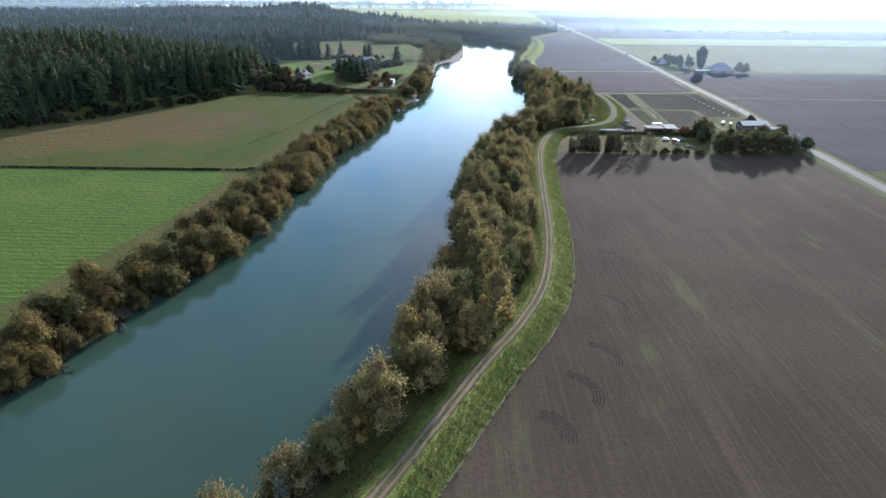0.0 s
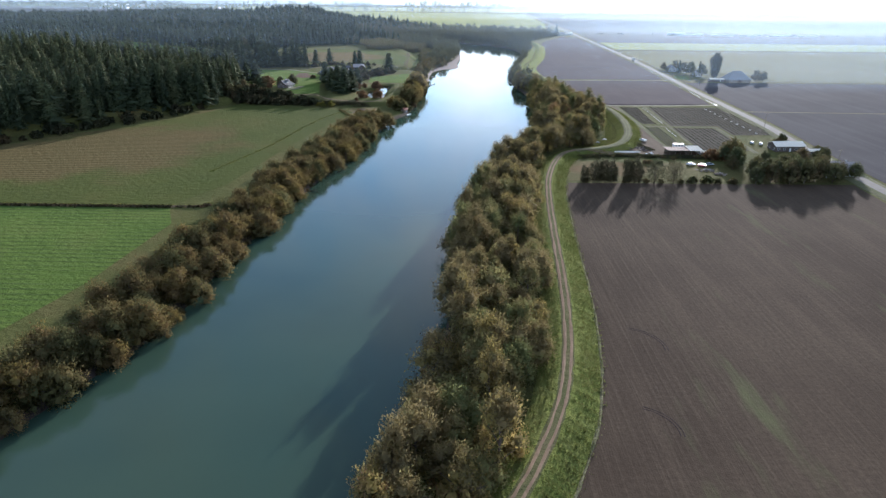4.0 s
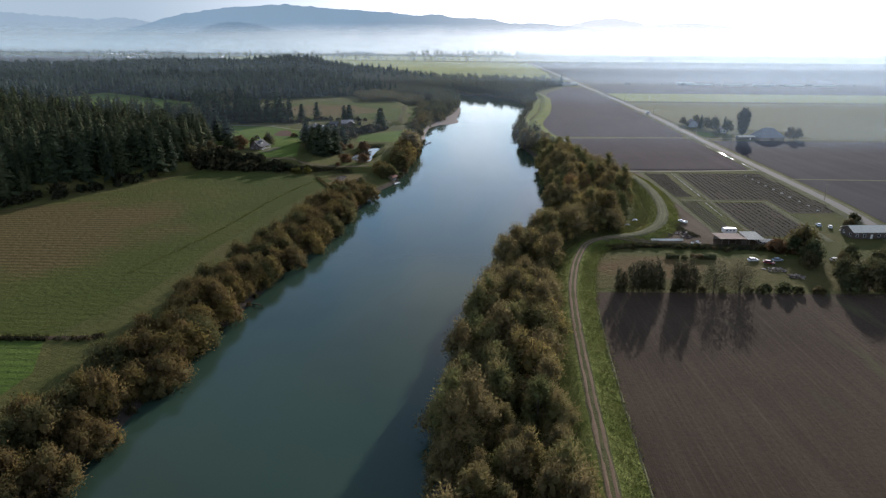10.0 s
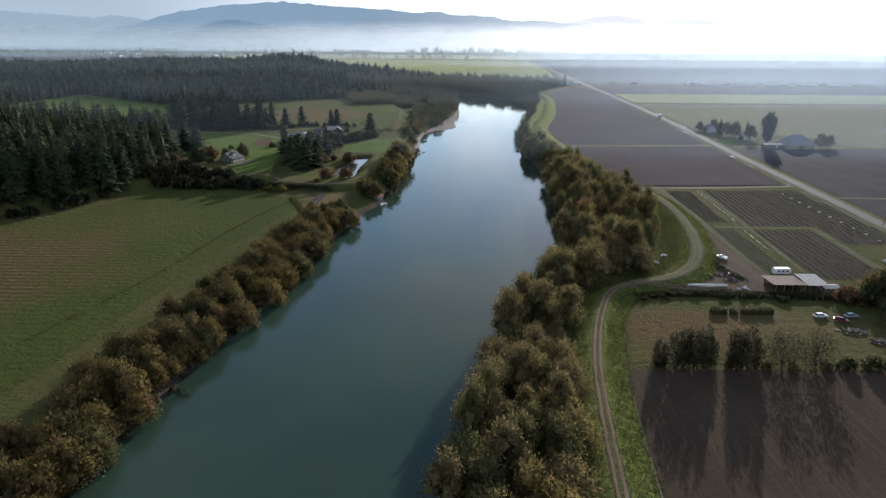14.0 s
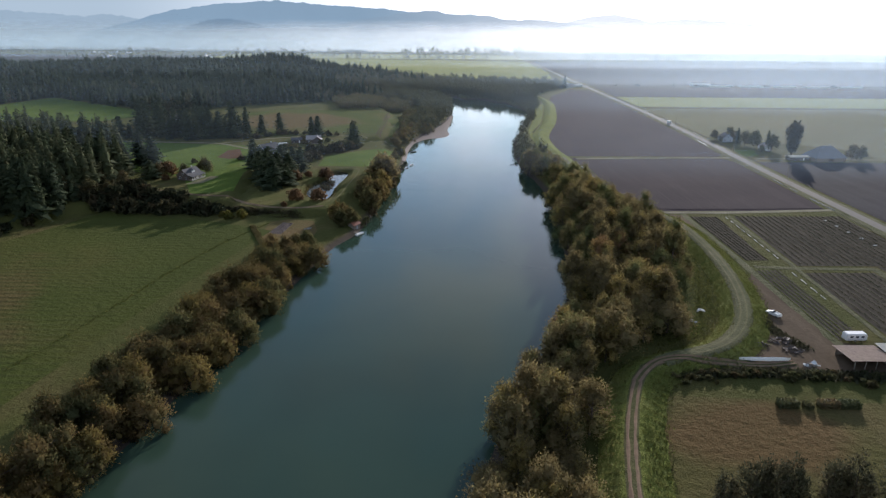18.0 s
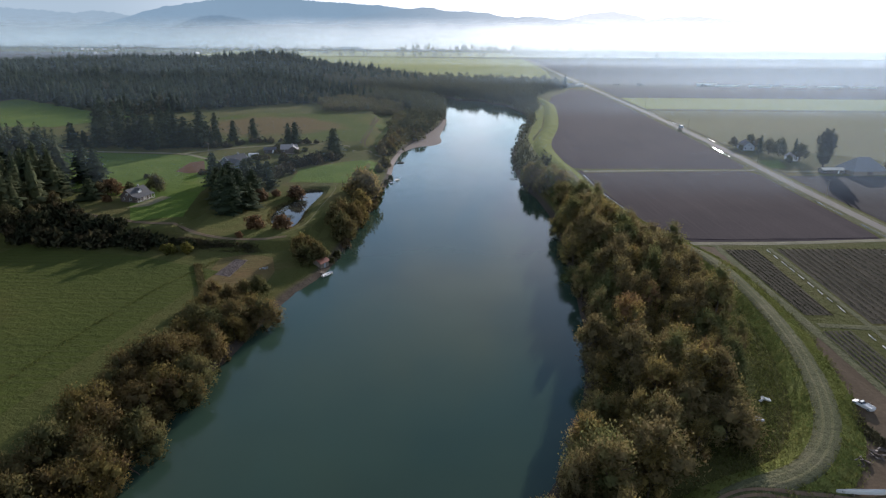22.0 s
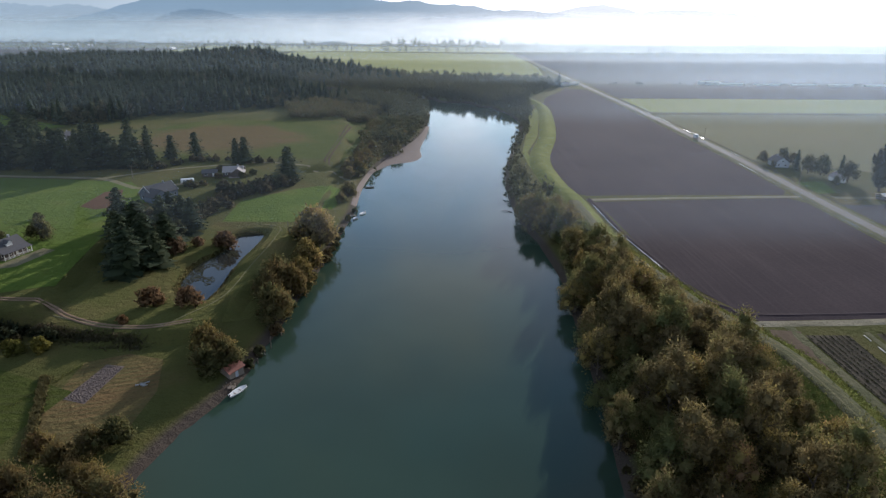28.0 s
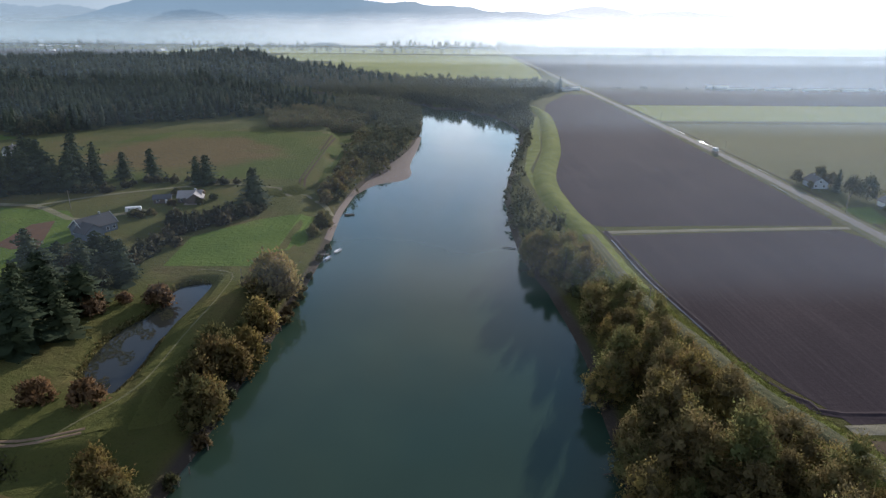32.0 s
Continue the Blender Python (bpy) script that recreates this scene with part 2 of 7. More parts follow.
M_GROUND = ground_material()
M_ROUGH = grass_material("rough_grass", [(0.3, (0.070, 0.080, 0.020)), (0.5, (0.104, 0.102, 0.030)), (0.68, (0.147, 0.112, 0.044))])
M_SWARD = grass_material("dry_sward_grass", [(0.3, (0.090, 0.088, 0.026)), (0.5, (0.135, 0.098, 0.040)), (0.7, (0.185, 0.105, 0.050))], 70, 2.2, 0.6)
M_LAWN = grass_material("lawn", [(0.3, (0.067, 0.110, 0.018)), (0.55, (0.099, 0.145, 0.024)), (0.72, (0.139, 0.150, 0.036))], fine_scale=0.7)
M_MEADOW = grass_material("mown_meadow", [(0.3, (0.060, 0.103, 0.017)), (0.5, (0.085, 0.129, 0.022)), (0.7, (0.120, 0.134, 0.034))], 90, 3.4, 0.9, 0.02, (0.041, 0.062, 0.017), 0.6)
GREENS = [(0.3, (0.051, 0.072, 0.014)), (0.5, (0.074, 0.092, 0.019)), (0.68, (0.105, 0.099, 0.027))]
M_STUBBLE = grass_material("stubble_meadow", [(a, (q[0] * 0.86, q[1] * 0.82, q[2] * 0.8)) for a, q in GREENS], 90, 3.4, 0.9, 0.014, (0.05, 0.05, 0.02), 0.4, blot=((-202, 388), (98, 66), 38, (0.150, 0.095, 0.042), 0.75))
M_UPPER = grass_material("upper_meadow_grass", GREENS, 8, 0.0, 0.7, 0.02, (0.18, 0.15, 0.06), 0.2, blot=((-150, 870), (70, 75), 0, (0.20, 0.115, 0.06), 0.7))
M_YARD = grass_material("yard_grass", [(0.3, (0.073, 0.070, 0.020)), (0.5, (0.105, 0.090, 0.031)), (0.7, (0.140, 0.105, 0.046))], 0, 0.0, 1.0, 0.05,
                        blot=((83, 366), (26, 15), 0, (0.19, 0.11, 0.05), 0.75))
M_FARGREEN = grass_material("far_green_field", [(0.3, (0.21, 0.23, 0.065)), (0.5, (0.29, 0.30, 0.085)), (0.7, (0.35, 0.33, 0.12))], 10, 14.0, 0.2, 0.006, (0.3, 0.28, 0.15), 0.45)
M_GREYFIELD = grass_material("sparse_field", [(0.3, (0.13, 0.13, 0.06)), (0.5, (0.17, 0.16, 0.08)), (0.7, (0.21, 0.18, 0.10))], 75, 9.0, 0.3, 0.006, (0.12, 0.12, 0.08), 0.3)
M_LEVEE = grass_material("levee_grass", [(0.3, (0.112, 0.137, 0.027)), (0.5, (0.176, 0.192, 0.045)), (0.7, (0.241, 0.238, 0.071))], fine_scale=1.6, large_scale=0.12, bump=1.0)
M_SOIL = soil_material("ploughed_soil", (0.064, 0.045, 0.030), (0.093, 0.067, 0.044), 72, 0.9, (0.12, 0.13, 0.055), 0.7)
# Less red than M_SOIL: the purple-grey of haze is mixed into the colour.
M_SOIL_DARK = soil_material("haze_tinted_dark_soil", (0.049, 0.037, 0.040), (0.067, 0.050, 0.051), 8, 1.2)
M_EARTH = soil_material("red_brown_earth", (0.105, 0.062, 0.040), (0.150, 0.090, 0.056), 30, 1.2)
M_MARK = soil_material("wheel_mark_soil", (0.042, 0.031, 0.026), (0.058, 0.043, 0.035), 8, 1.2)
# Far soil, also with the grey of distance haze mixed into its colour.
M_SOIL_FAR = soil_material("haze_tinted_far_soil", (0.052, 0.047, 0.048), (0.072, 0.065, 0.065), 75, 6.0)
M_DIRT = soil_material("dirt_track", (0.107, 0.076, 0.048), (0.149, 0.109, 0.072), 40, 2.0)
M_RUT = soil_material("dry_rut_earth", (0.200, 0.135, 0.085), (0.270, 0.185, 0.120), 20, 1.0)
M_ASPHALT = plain_material("asphalt", (0.216, 0.189, 0.155), 0.9, 0, 0.3, 0.7, 0.06)
M_VERGE = grass_material("verge", [(0.3, (0.144, 0.126, 0.072)), (0.5, (0.198, 0.175, 0.103)), (0.7, (0.251, 0.224, 0.141))], large_scale=0.1)
M_TRACK = grass_material("track_grass", [(0.3, (0.13, 0.125, 0.06)), (0.5, (0.18, 0.165, 0.085)), (0.7, (0.24, 0.205, 0.125))], large_scale=0.1)
M_CENTRE = grass_material("track_centre_grass", [(0.3, (0.075, 0.085, 0.030)), (0.5, (0.110, 0.105, 0.045)), (0.7, (0.150, 0.125, 0.065))], large_scale=0.1)
M_MOWN = grass_material("mown_track_grass", [(0.3, (0.101, 0.103, 0.051)), (0.5, (0.136, 0.129, 0.069)), (0.7, (0.176, 0.153, 0.092))], large_scale=0.1)
M_PLOT = soil_material("plot_soil", (0.075, 0.064, 0.045), (0.109, 0.090, 0.064), 4, 2.0)
M_SAND = plain_material("sand", (0.180, 0.131, 0.101), 0.85, 0, 0.4, 0.5, 0.2)
M_LANE = grass_material("pale_lane", [(0.3, (0.20, 0.175, 0.115)), (0.5, (0.27, 0.235, 0.16)), (0.7, (0.34, 0.30, 0.21))], large_scale=0.1)
M_GRAVEL = plain_material("gravel", (0.171, 0.130, 0.106), 0.9, 0, 0.5, 1.2, 0.2)
M_WATER = water_material("river_water", (0.039, 0.068, 0.045))
M_POND = water_material("pond_water", (0.035, 0.036, 0.03), 0.006)
M_DITCH = water_material("ditch_water", (0.05, 0.05, 0.045), 0.004)
M_BARK = plain_material("bark", (0.13, 0.10, 0.08), 0.9, 0, 0.5, 2.0, 0.1)
M_LEAF = leaf_material("autumn_leaves", [(0.0, (0.185, 0.205, 0.077)), (0.25, (0.261, 0.244, 0.092)), (0.45, (0.344, 0.258, 0.113)), (0.65, (0.227, 0.184, 0.088)), (0.85, (0.453, 0.350, 0.110)), (1.0, (0.350, 0.212, 0.102))], 0.5, 0.05)
M_LEAF_L = leaf_material("willow_leaves", [(0.0, (0.129, 0.132, 0.053)), (0.3, (0.184, 0.157, 0.063)), (0.55, (0.216, 0.148, 0.063)), (0.8, (0.260, 0.206, 0.063)), (1.0, (0.205, 0.132, 0.063))], 0.5, 0.05)
M_NEEDLE = leaf_material("fir_needles", [(0.0, (0.035, 0.048, 0.027)), (0.4, (0.052, 0.068, 0.035)), (0.8, (0.070, 0.082, 0.039)), (1.0, (0.081, 0.085, 0.039))], 0.2, 0.05)
M_HEDGE = leaf_material("shrub_leaves", [(0.0, (0.090, 0.107, 0.045)), (0.6, (0.146, 0.132, 0.057)), (1.0, (0.194, 0.128, 0.064))], 0.4)
M_DARKLEAF = leaf_material("dark_tree_leaves", [(0.0, (0.047, 0.059, 0.032)), (0.6, (0.078, 0.076, 0.041)), (1.0, (0.121, 0.092, 0.051))], 0.3, 0.03)
M_WINDBREAK = leaf_material("windbreak_leaves", [(0.0, (0.090, 0.096, 0.054)), (0.6, (0.120, 0.114, 0.066)), (1.0, (0.168, 0.132, 0.078))], 0.45, 0.03)
M_RUST = leaf_material("russet_leaves", [(0.0, (0.190, 0.125, 0.070)), (1.0, (0.270, 0.150, 0.068))], 0.45)
M_GOLD = leaf_material("golden_leaves", [(0.0, (0.175, 0.168, 0.035)), (1.0, (0.231, 0.196, 0.042))], 0.45)
M_DRYGRASS = leaf_material("dry_grass_blades", [(0.0, (0.20, 0.17, 0.07)), (0.5, (0.27, 0.225, 0.095)), (1.0, (0.33, 0.27, 0.12))], 0.5, 0.03)
M_GRASSTUFT = leaf_material("grass_blades", [(0.0, (0.133, 0.164, 0.039)), (0.45, (0.199, 0.216, 0.056)), (1.0, (0.307, 0.273, 0.094))], 0.45)


# ---- mesh helpers ----
def link_mesh(name, verts, faces, material, smooth=False):
    me = bpy.data.meshes.new(name)
    me.from_pydata([tuple(map(float, v)) for v in verts], [], [tuple(map(int, f)) for f in faces])
    me.materials.append(material)
    if smooth:
        me.polygons.foreach_set("use_smooth", [True] * len(me.polygons))
    me.update()
    return me


def mesh_from_arrays(name, verts, tris, material):
    """A triangle mesh straight from numpy arrays."""
    me = bpy.data.meshes.new(name)
    me.vertices.add(len(verts))
    me.vertices.foreach_set("co", np.ascontiguousarray(verts, dtype=np.float32).ravel())
    me.loops.add(len(tris) * 3)
    me.loops.foreach_set("vertex_index", np.ascontiguousarray(tris, dtype=np.int32).ravel())
    me.polygons.add(len(tris))
    me.polygons.foreach_set("loop_start", np.arange(0, len(tris) * 3, 3, dtype=np.int32))
    me.materials.append(material)
    me.update(calc_edges=True)
    me.validate()
    return me


def soften(me, centre, seed=3, lean=None):
    """Foliage shading that follows the round form of the crown and of its boughs."""
    r = np.random.default_rng(seed)
    if lean is None:
        co = np.empty(len(me.vertices) * 3, dtype=np.float32)
        me.vertices.foreach_get("co", co)
        lean = co.reshape(-1, 3) - np.array(centre)
    d = lean / (np.linalg.norm(lean, axis=1)[:, None] + 1e-6)
    d = d + np.repeat(r.normal(0, 0.24, (len(d) // 3 + 1, 3)), 3, axis=0)[:len(d)]
    d /= np.linalg.norm(d, axis=1)[:, None] + 1e-6
    me.polygons.foreach_set("use_smooth", [True] * len(me.polygons))
    me.normals_split_custom_set_from_vertices(d.tolist())


def thing(name, verts, faces, material, label, category, kind="", group="", smooth=False):
    return tagged(new(name, link_mesh(name, verts, faces, material, smooth)), label, category, group, kind)


def empty_thing(name, m, label, category, group="", kind=""):
    ob = new(name)
    ob.matrix_world = m
    return tagged(ob, label, category, group, kind)


def part(name, data, material, parent, label="", smooth=False):
    ob = new(name, link_mesh(name, data[0], data[1], material, smooth))
    ob.parent = parent
    if label:
        ob["label"] = label
    return ob


def box(x0, x1, y0, y1, z0, z1):
    v = [(x, y, z) for z in (z0, z1) for x, y in ((x0, y0), (x1, y0), (x1, y1), (x0, y1))]
    return v, [(3, 2, 1, 0), (4, 5, 6, 7), (0, 1, 5, 4), (1, 2, 6, 5), (2, 3, 7, 6), (3, 0, 4, 7)]


def tube(points, radii, sides=7):
    """A tapered tube through the points."""
    v, f = [], []
    for i, (p, r) in enumerate(zip(points, radii)):
        a, b = Vector(points[max(i - 1, 0)]), Vector(points[min(i + 1, len(points) - 1)])
        d = (b - a).normalized()
        u = d.orthogonal().normalized()
        w = d.cross(u)
        for k in range(sides):
            ang = 2 * math.pi * k / sides
            v.append(tuple(Vector(p) + (u * math.cos(ang) + w * math.sin(ang)) * r))
    for i in range(len(points) - 1):
        for k in range(sides):
            k2 = (k + 1) % sides
            f.append((i * sides + k, i * sides + k2, (i + 1) * sides + k2, (i + 1) * sides + k))
    f.append(tuple(range(sides))[::-1])
    f.append(tuple((len(points) - 1) * sides + k for k in range(sides)))
    return v, f


def joined(*pieces):
    v, f = [], []
    for pv, pf in pieces:
        n = len(v)
        v += list(pv)
        f += [tuple(i + n for i in q) for q in pf]
    return v, f


def moved(data, m):
    return [tuple(m @ Vector(p)) for p in data[0]], data[1]


def smooth_line(points, step=3.0):
    """A curve through the points, as an even polyline."""
    p = np.array(points, dtype=float)
    p = np.vstack([2 * p[0] - p[1], p, 2 * p[-1] - p[-2]])
    out = []
    for i in range(1, len(p) - 2):
        n = max(2, int(np.linalg.norm(p[i + 1] - p[i]) / step))
        for t in np.arange(n) / n:
            out.append(0.5 * (2 * p[i] + (p[i + 1] - p[i - 1]) * t + (2 * p[i - 1] - 5 * p[i] + 4 * p[i + 1] - p[i + 2]) * t * t
                              + (3 * p[i] - p[i - 1] - 3 * p[i + 1] + p[i + 2]) * t ** 3))
    out.append(p[-2])
    return np.array(out)


def normals_of(line):
    d = np.gradient(line, axis=0)
    d /= np.linalg.norm(d, axis=1)[:, None]
    return np.stack([d[:, 1], -d[:, 0]], axis=1)  # to the right of travel


def ribbon(line, profile, wobble=0.0, seed=1, base=None):
    """A strip along the line with the cross-section [(offset to the right, height), ...]."""
    rng = np.random.default_rng(seed)
    n = normals_of(line)
    v, f, k = [], [], len(profile)
    for i, (p, q) in enumerate(zip(line, n)):
        ground = base(p[0], p[1]) if base else 0.0
        for o, z in profile:
            w = rng.normal() * wobble
            v.append((p[0] + q[0] * (o + w), p[1] + q[1] * (o + w), z + ground + w * 0.15))
    for i in range(len(line) - 1):
        for j in range(k - 1):
            a = i * k + j
            f.append((a, a + 1, a + k + 1, a + k))
    return v, f


def inside(x, y, poly):
    """Which of the points lie in the polygon."""
    x, y = np.asarray(x, float), np.asarray(y, float)
    hit = np.zeros(x.shape, bool)
    for (x0, y0), (x1, y1) in zip(poly, np.roll(poly, -1, axis=0)):
        if y0 != y1:
            hit ^= ((y0 > y) != (y1 > y)) & (x < (x1 - x0) * (y - y0) / (y1 - y0) + x0)
    return hit


def distance(x, y, line, closed=False):
    x, y = np.asarray(x, float), np.asarray(y, float)
    best = np.full(x.shape, 1e9)
    ends = np.roll(line, -1, axis=0) if closed else line[1:]
    for (x0, y0), (x1, y1) in zip(line, ends):
        dx, dy = x1 - x0, y1 - y0
        t = np.clip(((x - x0) * dx + (y - y0) * dy) / (dx * dx + dy * dy + 1e-9), 0, 1)
        best = np.minimum(best, np.hypot(x - x0 - t * dx, y - y0 - t * dy))
    return best


def ramp01(v, lo, hi):
    t = np.clip((v - lo) / (hi - lo), 0, 1)
    return t * t * (3 - 2 * t)


# ---- plan ----
WATER_Z = -2.5
LEFT_BANK = smooth_line([(-139.8, -55.6), (-112.8, 69.2), (-101.3, 115.4), (-91.2, 156.0), (-78.8, 196.3), (-74.5, 241.3), (-71.4, 282.0), (-67.2, 316.0), (-60.6, 368.5), (-54.0, 410.6),
                         (-47.5, 453.8), (-41.0, 497.0), (-33.2, 520.9), (-30.0, 547.3), (-27.9, 579.2), (-25.8, 605.7), (-23.7, 648.3), (-22.7, 688.1), (-24.0, 745.7), (-19.6, 803.2),
                         (-5.9, 871.2), (6.6, 939.5), (11.1, 1021.9), (10.0, 1094.6), (-3.9, 1147.4), (-45.7, 1199.8), (-153.7, 1272.5), (-354.3, 1377.0)], 6)
RIGHT_BANK = smooth_line([(-66.1, -58.9), (-33.1, 65.6), (-24.4, 98.8), (-13.7, 126.1), (-6.2, 159.0), (1.3, 199.3), (4.6, 259.9), (8.9, 293.1), (16.4, 334.0), (30.3, 383.8), (48.3, 424.9),
                          (57.9, 464.7), (63.3, 509.1), (66.7, 560.2), (68.9, 593.2), (67.0, 635.0), (62.0, 677.1), (62.3, 734.8), (66.8, 790.3), (82.3, 878.2), (97.9, 965.3), (102.6, 1023.0),
                          (94.6, 1087.0), (75.3, 1136.4), (42.1, 1180.2), (1.9, 1215.0), (-41.1, 1256.6), (-154.8, 1350.2), (-357.2, 1472.0)], 6)
RIVER = np.vstack([LEFT_BANK, RIGHT_BANK[::-1]])
LEVEE = smooth_line([(-54.0, -60.0), (-41.0, 5.0), (-28.7, 55.3), (-12.5, 82.9), (-2.9, 102.4), (7.0, 123.2), (20.0, 148.0), (28.8, 172.9), (35.1, 211.9), (40.1, 268.2), (44.0, 308.7), (48.0, 338.1), (54.6, 366.2),
                     (63.0, 387.9), (73.3, 396.5), (91.6, 405.5), (105.3, 423.5), (115.1, 453.6), (120.4, 491.6), (120.4, 529.1), (113.2, 553.4), (106.8, 570.1), (101.5, 597.4),
                     (96.0, 621.5), (93.7, 651.8), (92.6, 707.9), (89.8, 747.1), (92.4, 813.9), (113.8, 911.7), (130.6, 1019.0), (141.1, 1116.0), (138.8, 1180.6)], 3)
TERRACE = np.array([(-50.0, 777.7), (-76.0, 737.3), (-97.5, 698.2), (-109.4, 663.7), (-111.2, 620.4), (-105.7, 577.2), (-100.5, 553.3), (-124.9, 553.4), (-157.6, 565.1), (-184.9, 525.0), (-217.5, 475.7),
                    (-256.3, 431.4), (-302.9, 382.6), (-383.1, 315.8), (-536.7, 265.5), (-1500, 240), (-1500, 1200), (-265.8, 1194.5), (-88.9, 1091.0), (-57.0, 945.5), (-45.6, 834.2)], float)
SHELF = np.array([(-48.4, 547.3), (-68.2, 541.7), (-100.4, 546.9), (-115.4, 652.9), (-73.7, 748.9), (-42.9, 768.4), (-35.5, 691.4), (-38.5, 603.0)], float)
POND = smooth_line([(-56, 570), (-62, 571), (-68.5, 579), (-71.5, 592), (-71, 605), (-67.5, 616), (-66.5, 628), (-66.5, 638), (-63, 641.5), (-55.5, 642.5), (-54.6, 633), (-55.6, 620), (-56.3, 608), (-55.6, 593), (-55, 580), (-56, 570)], 1.5)
HILL = [(-620, 1500, 380, 260, 14.0), (-390, 580, 150, 135, 20.0), (-470, 1980, 150, 140, 22.0), (-760, 1900, 170, 150, 12.0), (-300, 1330, 120, 120, 9.0)]


def ground_z(x, y):
    """The height of the land."""
    x, y = np.asarray(x, float), np.asarray(y, float)
    z = np.zeros(x.shape)
    for poly, height, wide in ((TERRACE, 4.8, 4.0), (SHELF, 2.7, 2.6)):
        d = distance(x, y, poly, True) * np.where(inside(x, y, poly), 1, -1)
        z = np.maximum(z, height * ramp01(d, -wide, wide))
    for cx, cy, rx, ry, h in HILL:
        z = z + h * np.maximum(0.0, np.exp(-((x - cx) / rx) ** 2 - ((y - cy) / ry) ** 2) - 0.1) / 0.9
    d = distance(x, y, POND, True) * np.where(inside(x, y, POND), -1, 1)
    z = np.where(d < 4, np.minimum(z, 0.4 + 2.4 * ramp01(d, -2.0, 4) - 0.9 * ramp01(-d, -1, 2)), z)
    near = (x > -390) & (x < 200) & (y < 1480)
    d = distance(x, y, RIVER, True) * np.where(inside(x, y, RIVER), -1, 1)
    z = np.where(near, np.where(d < 0, -2.5 - 2.5 * ramp01(-d, 0, 8), np.minimum(z, -2.5 + (z + 2.5) * ramp01(d, -1.5, 7))), z)
    return z


def gz(x, y):
    return float(ground_z(np.array([x]), np.array([y]))[0])


# ---- ground, water ----
def ground_sheet():
    def lines(lo, hi, step, end_lo, end_hi):
        mid = list(np.arange(lo, hi + 0.1, step))
        a, s = lo, step
        low = []
        while a > end_lo:
            s *= 1.16
            a -= s
            low.append(max(a, end_lo))
        b, s = mid[-1], step
        high = []
        while b < end_hi:
            s *= 1.16
            b += s
            high.append(min(b, end_hi))
        return np.array(low[::-1] + mid + high)
    xs, ys = lines(-300, 160, 3.0, -4900, 4900), lines(30, 860, 3.0, -1500, 4900)
    gx, gy = np.meshgrid(xs, ys)
    z = ground_z(gx.ravel(), gy.ravel())
    v = np.stack([gx.ravel(), gy.ravel(), z], axis=1)
    w = len(xs)
    i = (np.arange(len(ys) - 1)[:, None] * w + np.arange(w - 1)[None, :]).ravel()
    tris = np.concatenate([np.stack([i, i + 1, i + w + 1], 1), np.stack([i, i + w + 1, i + w], 1)])
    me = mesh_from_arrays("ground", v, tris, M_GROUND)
    me.polygons.foreach_set("use_smooth", [True] * len(me.polygons))
    return tagged(new("ground", me), "flat river valley ground with rough autumn grass", "ground", kind="structure")


ground_sheet()
nl, nr = normals_of(LEFT_BANK), normals_of(RIGHT_BANK)
left_edge, right_edge = LEFT_BANK - nl * 5, RIGHT_BANK + nr * 5
count = 160


def resample(line, n):
    s = np.concatenate([[0], np.cumsum(np.linalg.norm(np.diff(line, axis=0), axis=1))])
    q = np.linspace(0, s[-1], n)
    return np.stack([np.interp(q, s, line[:, 0]), np.interp(q, s, line[:, 1])], 1)


la, ra = resample(left_edge, count), resample(right_edge, count)
river_v = [(*p, WATER_Z) for p in la] + [(*p, WATER_Z) for p in ra]
river_f = [(i, count + i, count + i + 1, i + 1) for i in range(count - 1)]
thing("river_water", river_v, river_f, M_WATER, "calm green river water reflecting the pale sky", "river", "structure")
thing("pond_water", [(x, y, 0.75) for x, y in POND[:-1]], [tuple(range(len(POND) - 1))], M_POND, "still dark pond water in a grassy hollow", "pond", "structure")
far_water = [(-743.0, 2303.6), (-695.1, 2248.0), (-647.7, 2282.5), (-602.7, 2343.8), (-685.6, 2433.3)]
thing("far_river_bend", [(x, y, 0.6) for x, y in far_water], [tuple(range(5))], M_WATER, "far bend of the river shining between trees", "river", "structure")


def field(name, outline, material, label, z=0.06, kind="structure", drape=False):
    pts = [(float(x), float(y)) for x, y in outline]
    zs = ground_z(np.array([p[0] for p in pts]), np.array([p[1] for p in pts])) if drape else [0.0] * len(pts)
    return thing(name, [(x, y, float(h) + z) for (x, y), h in zip(pts, zs)], [tuple(range(len(pts)))], material, label, "field", kind)


TOE = LEVEE + normals_of(LEVEE) * 8.0
south_toe = [tuple(p) for p in TOE if 20 < p[1] < 334 and p[0] < 62]
ROAD = smooth_line([(171.0, -426.7), (183.5, 55.7), (196.2, 249.0), (205.5, 387.3), (215.1, 468.8), (218.9, 536.0), (225.6, 670.7), (235.2, 817.9), (242.8, 999.4), (248.4, 1192.9), (253.0, 1405.6), (264.6, 1867.8), (282.3, 2680.6), (313.9, 4133.5)], 25)


def road_side(offset, y0, y1):
    line = ROAD + normals_of(ROAD) * offset
    return [tuple(p) for p in line if y0 < p[1] < y1]


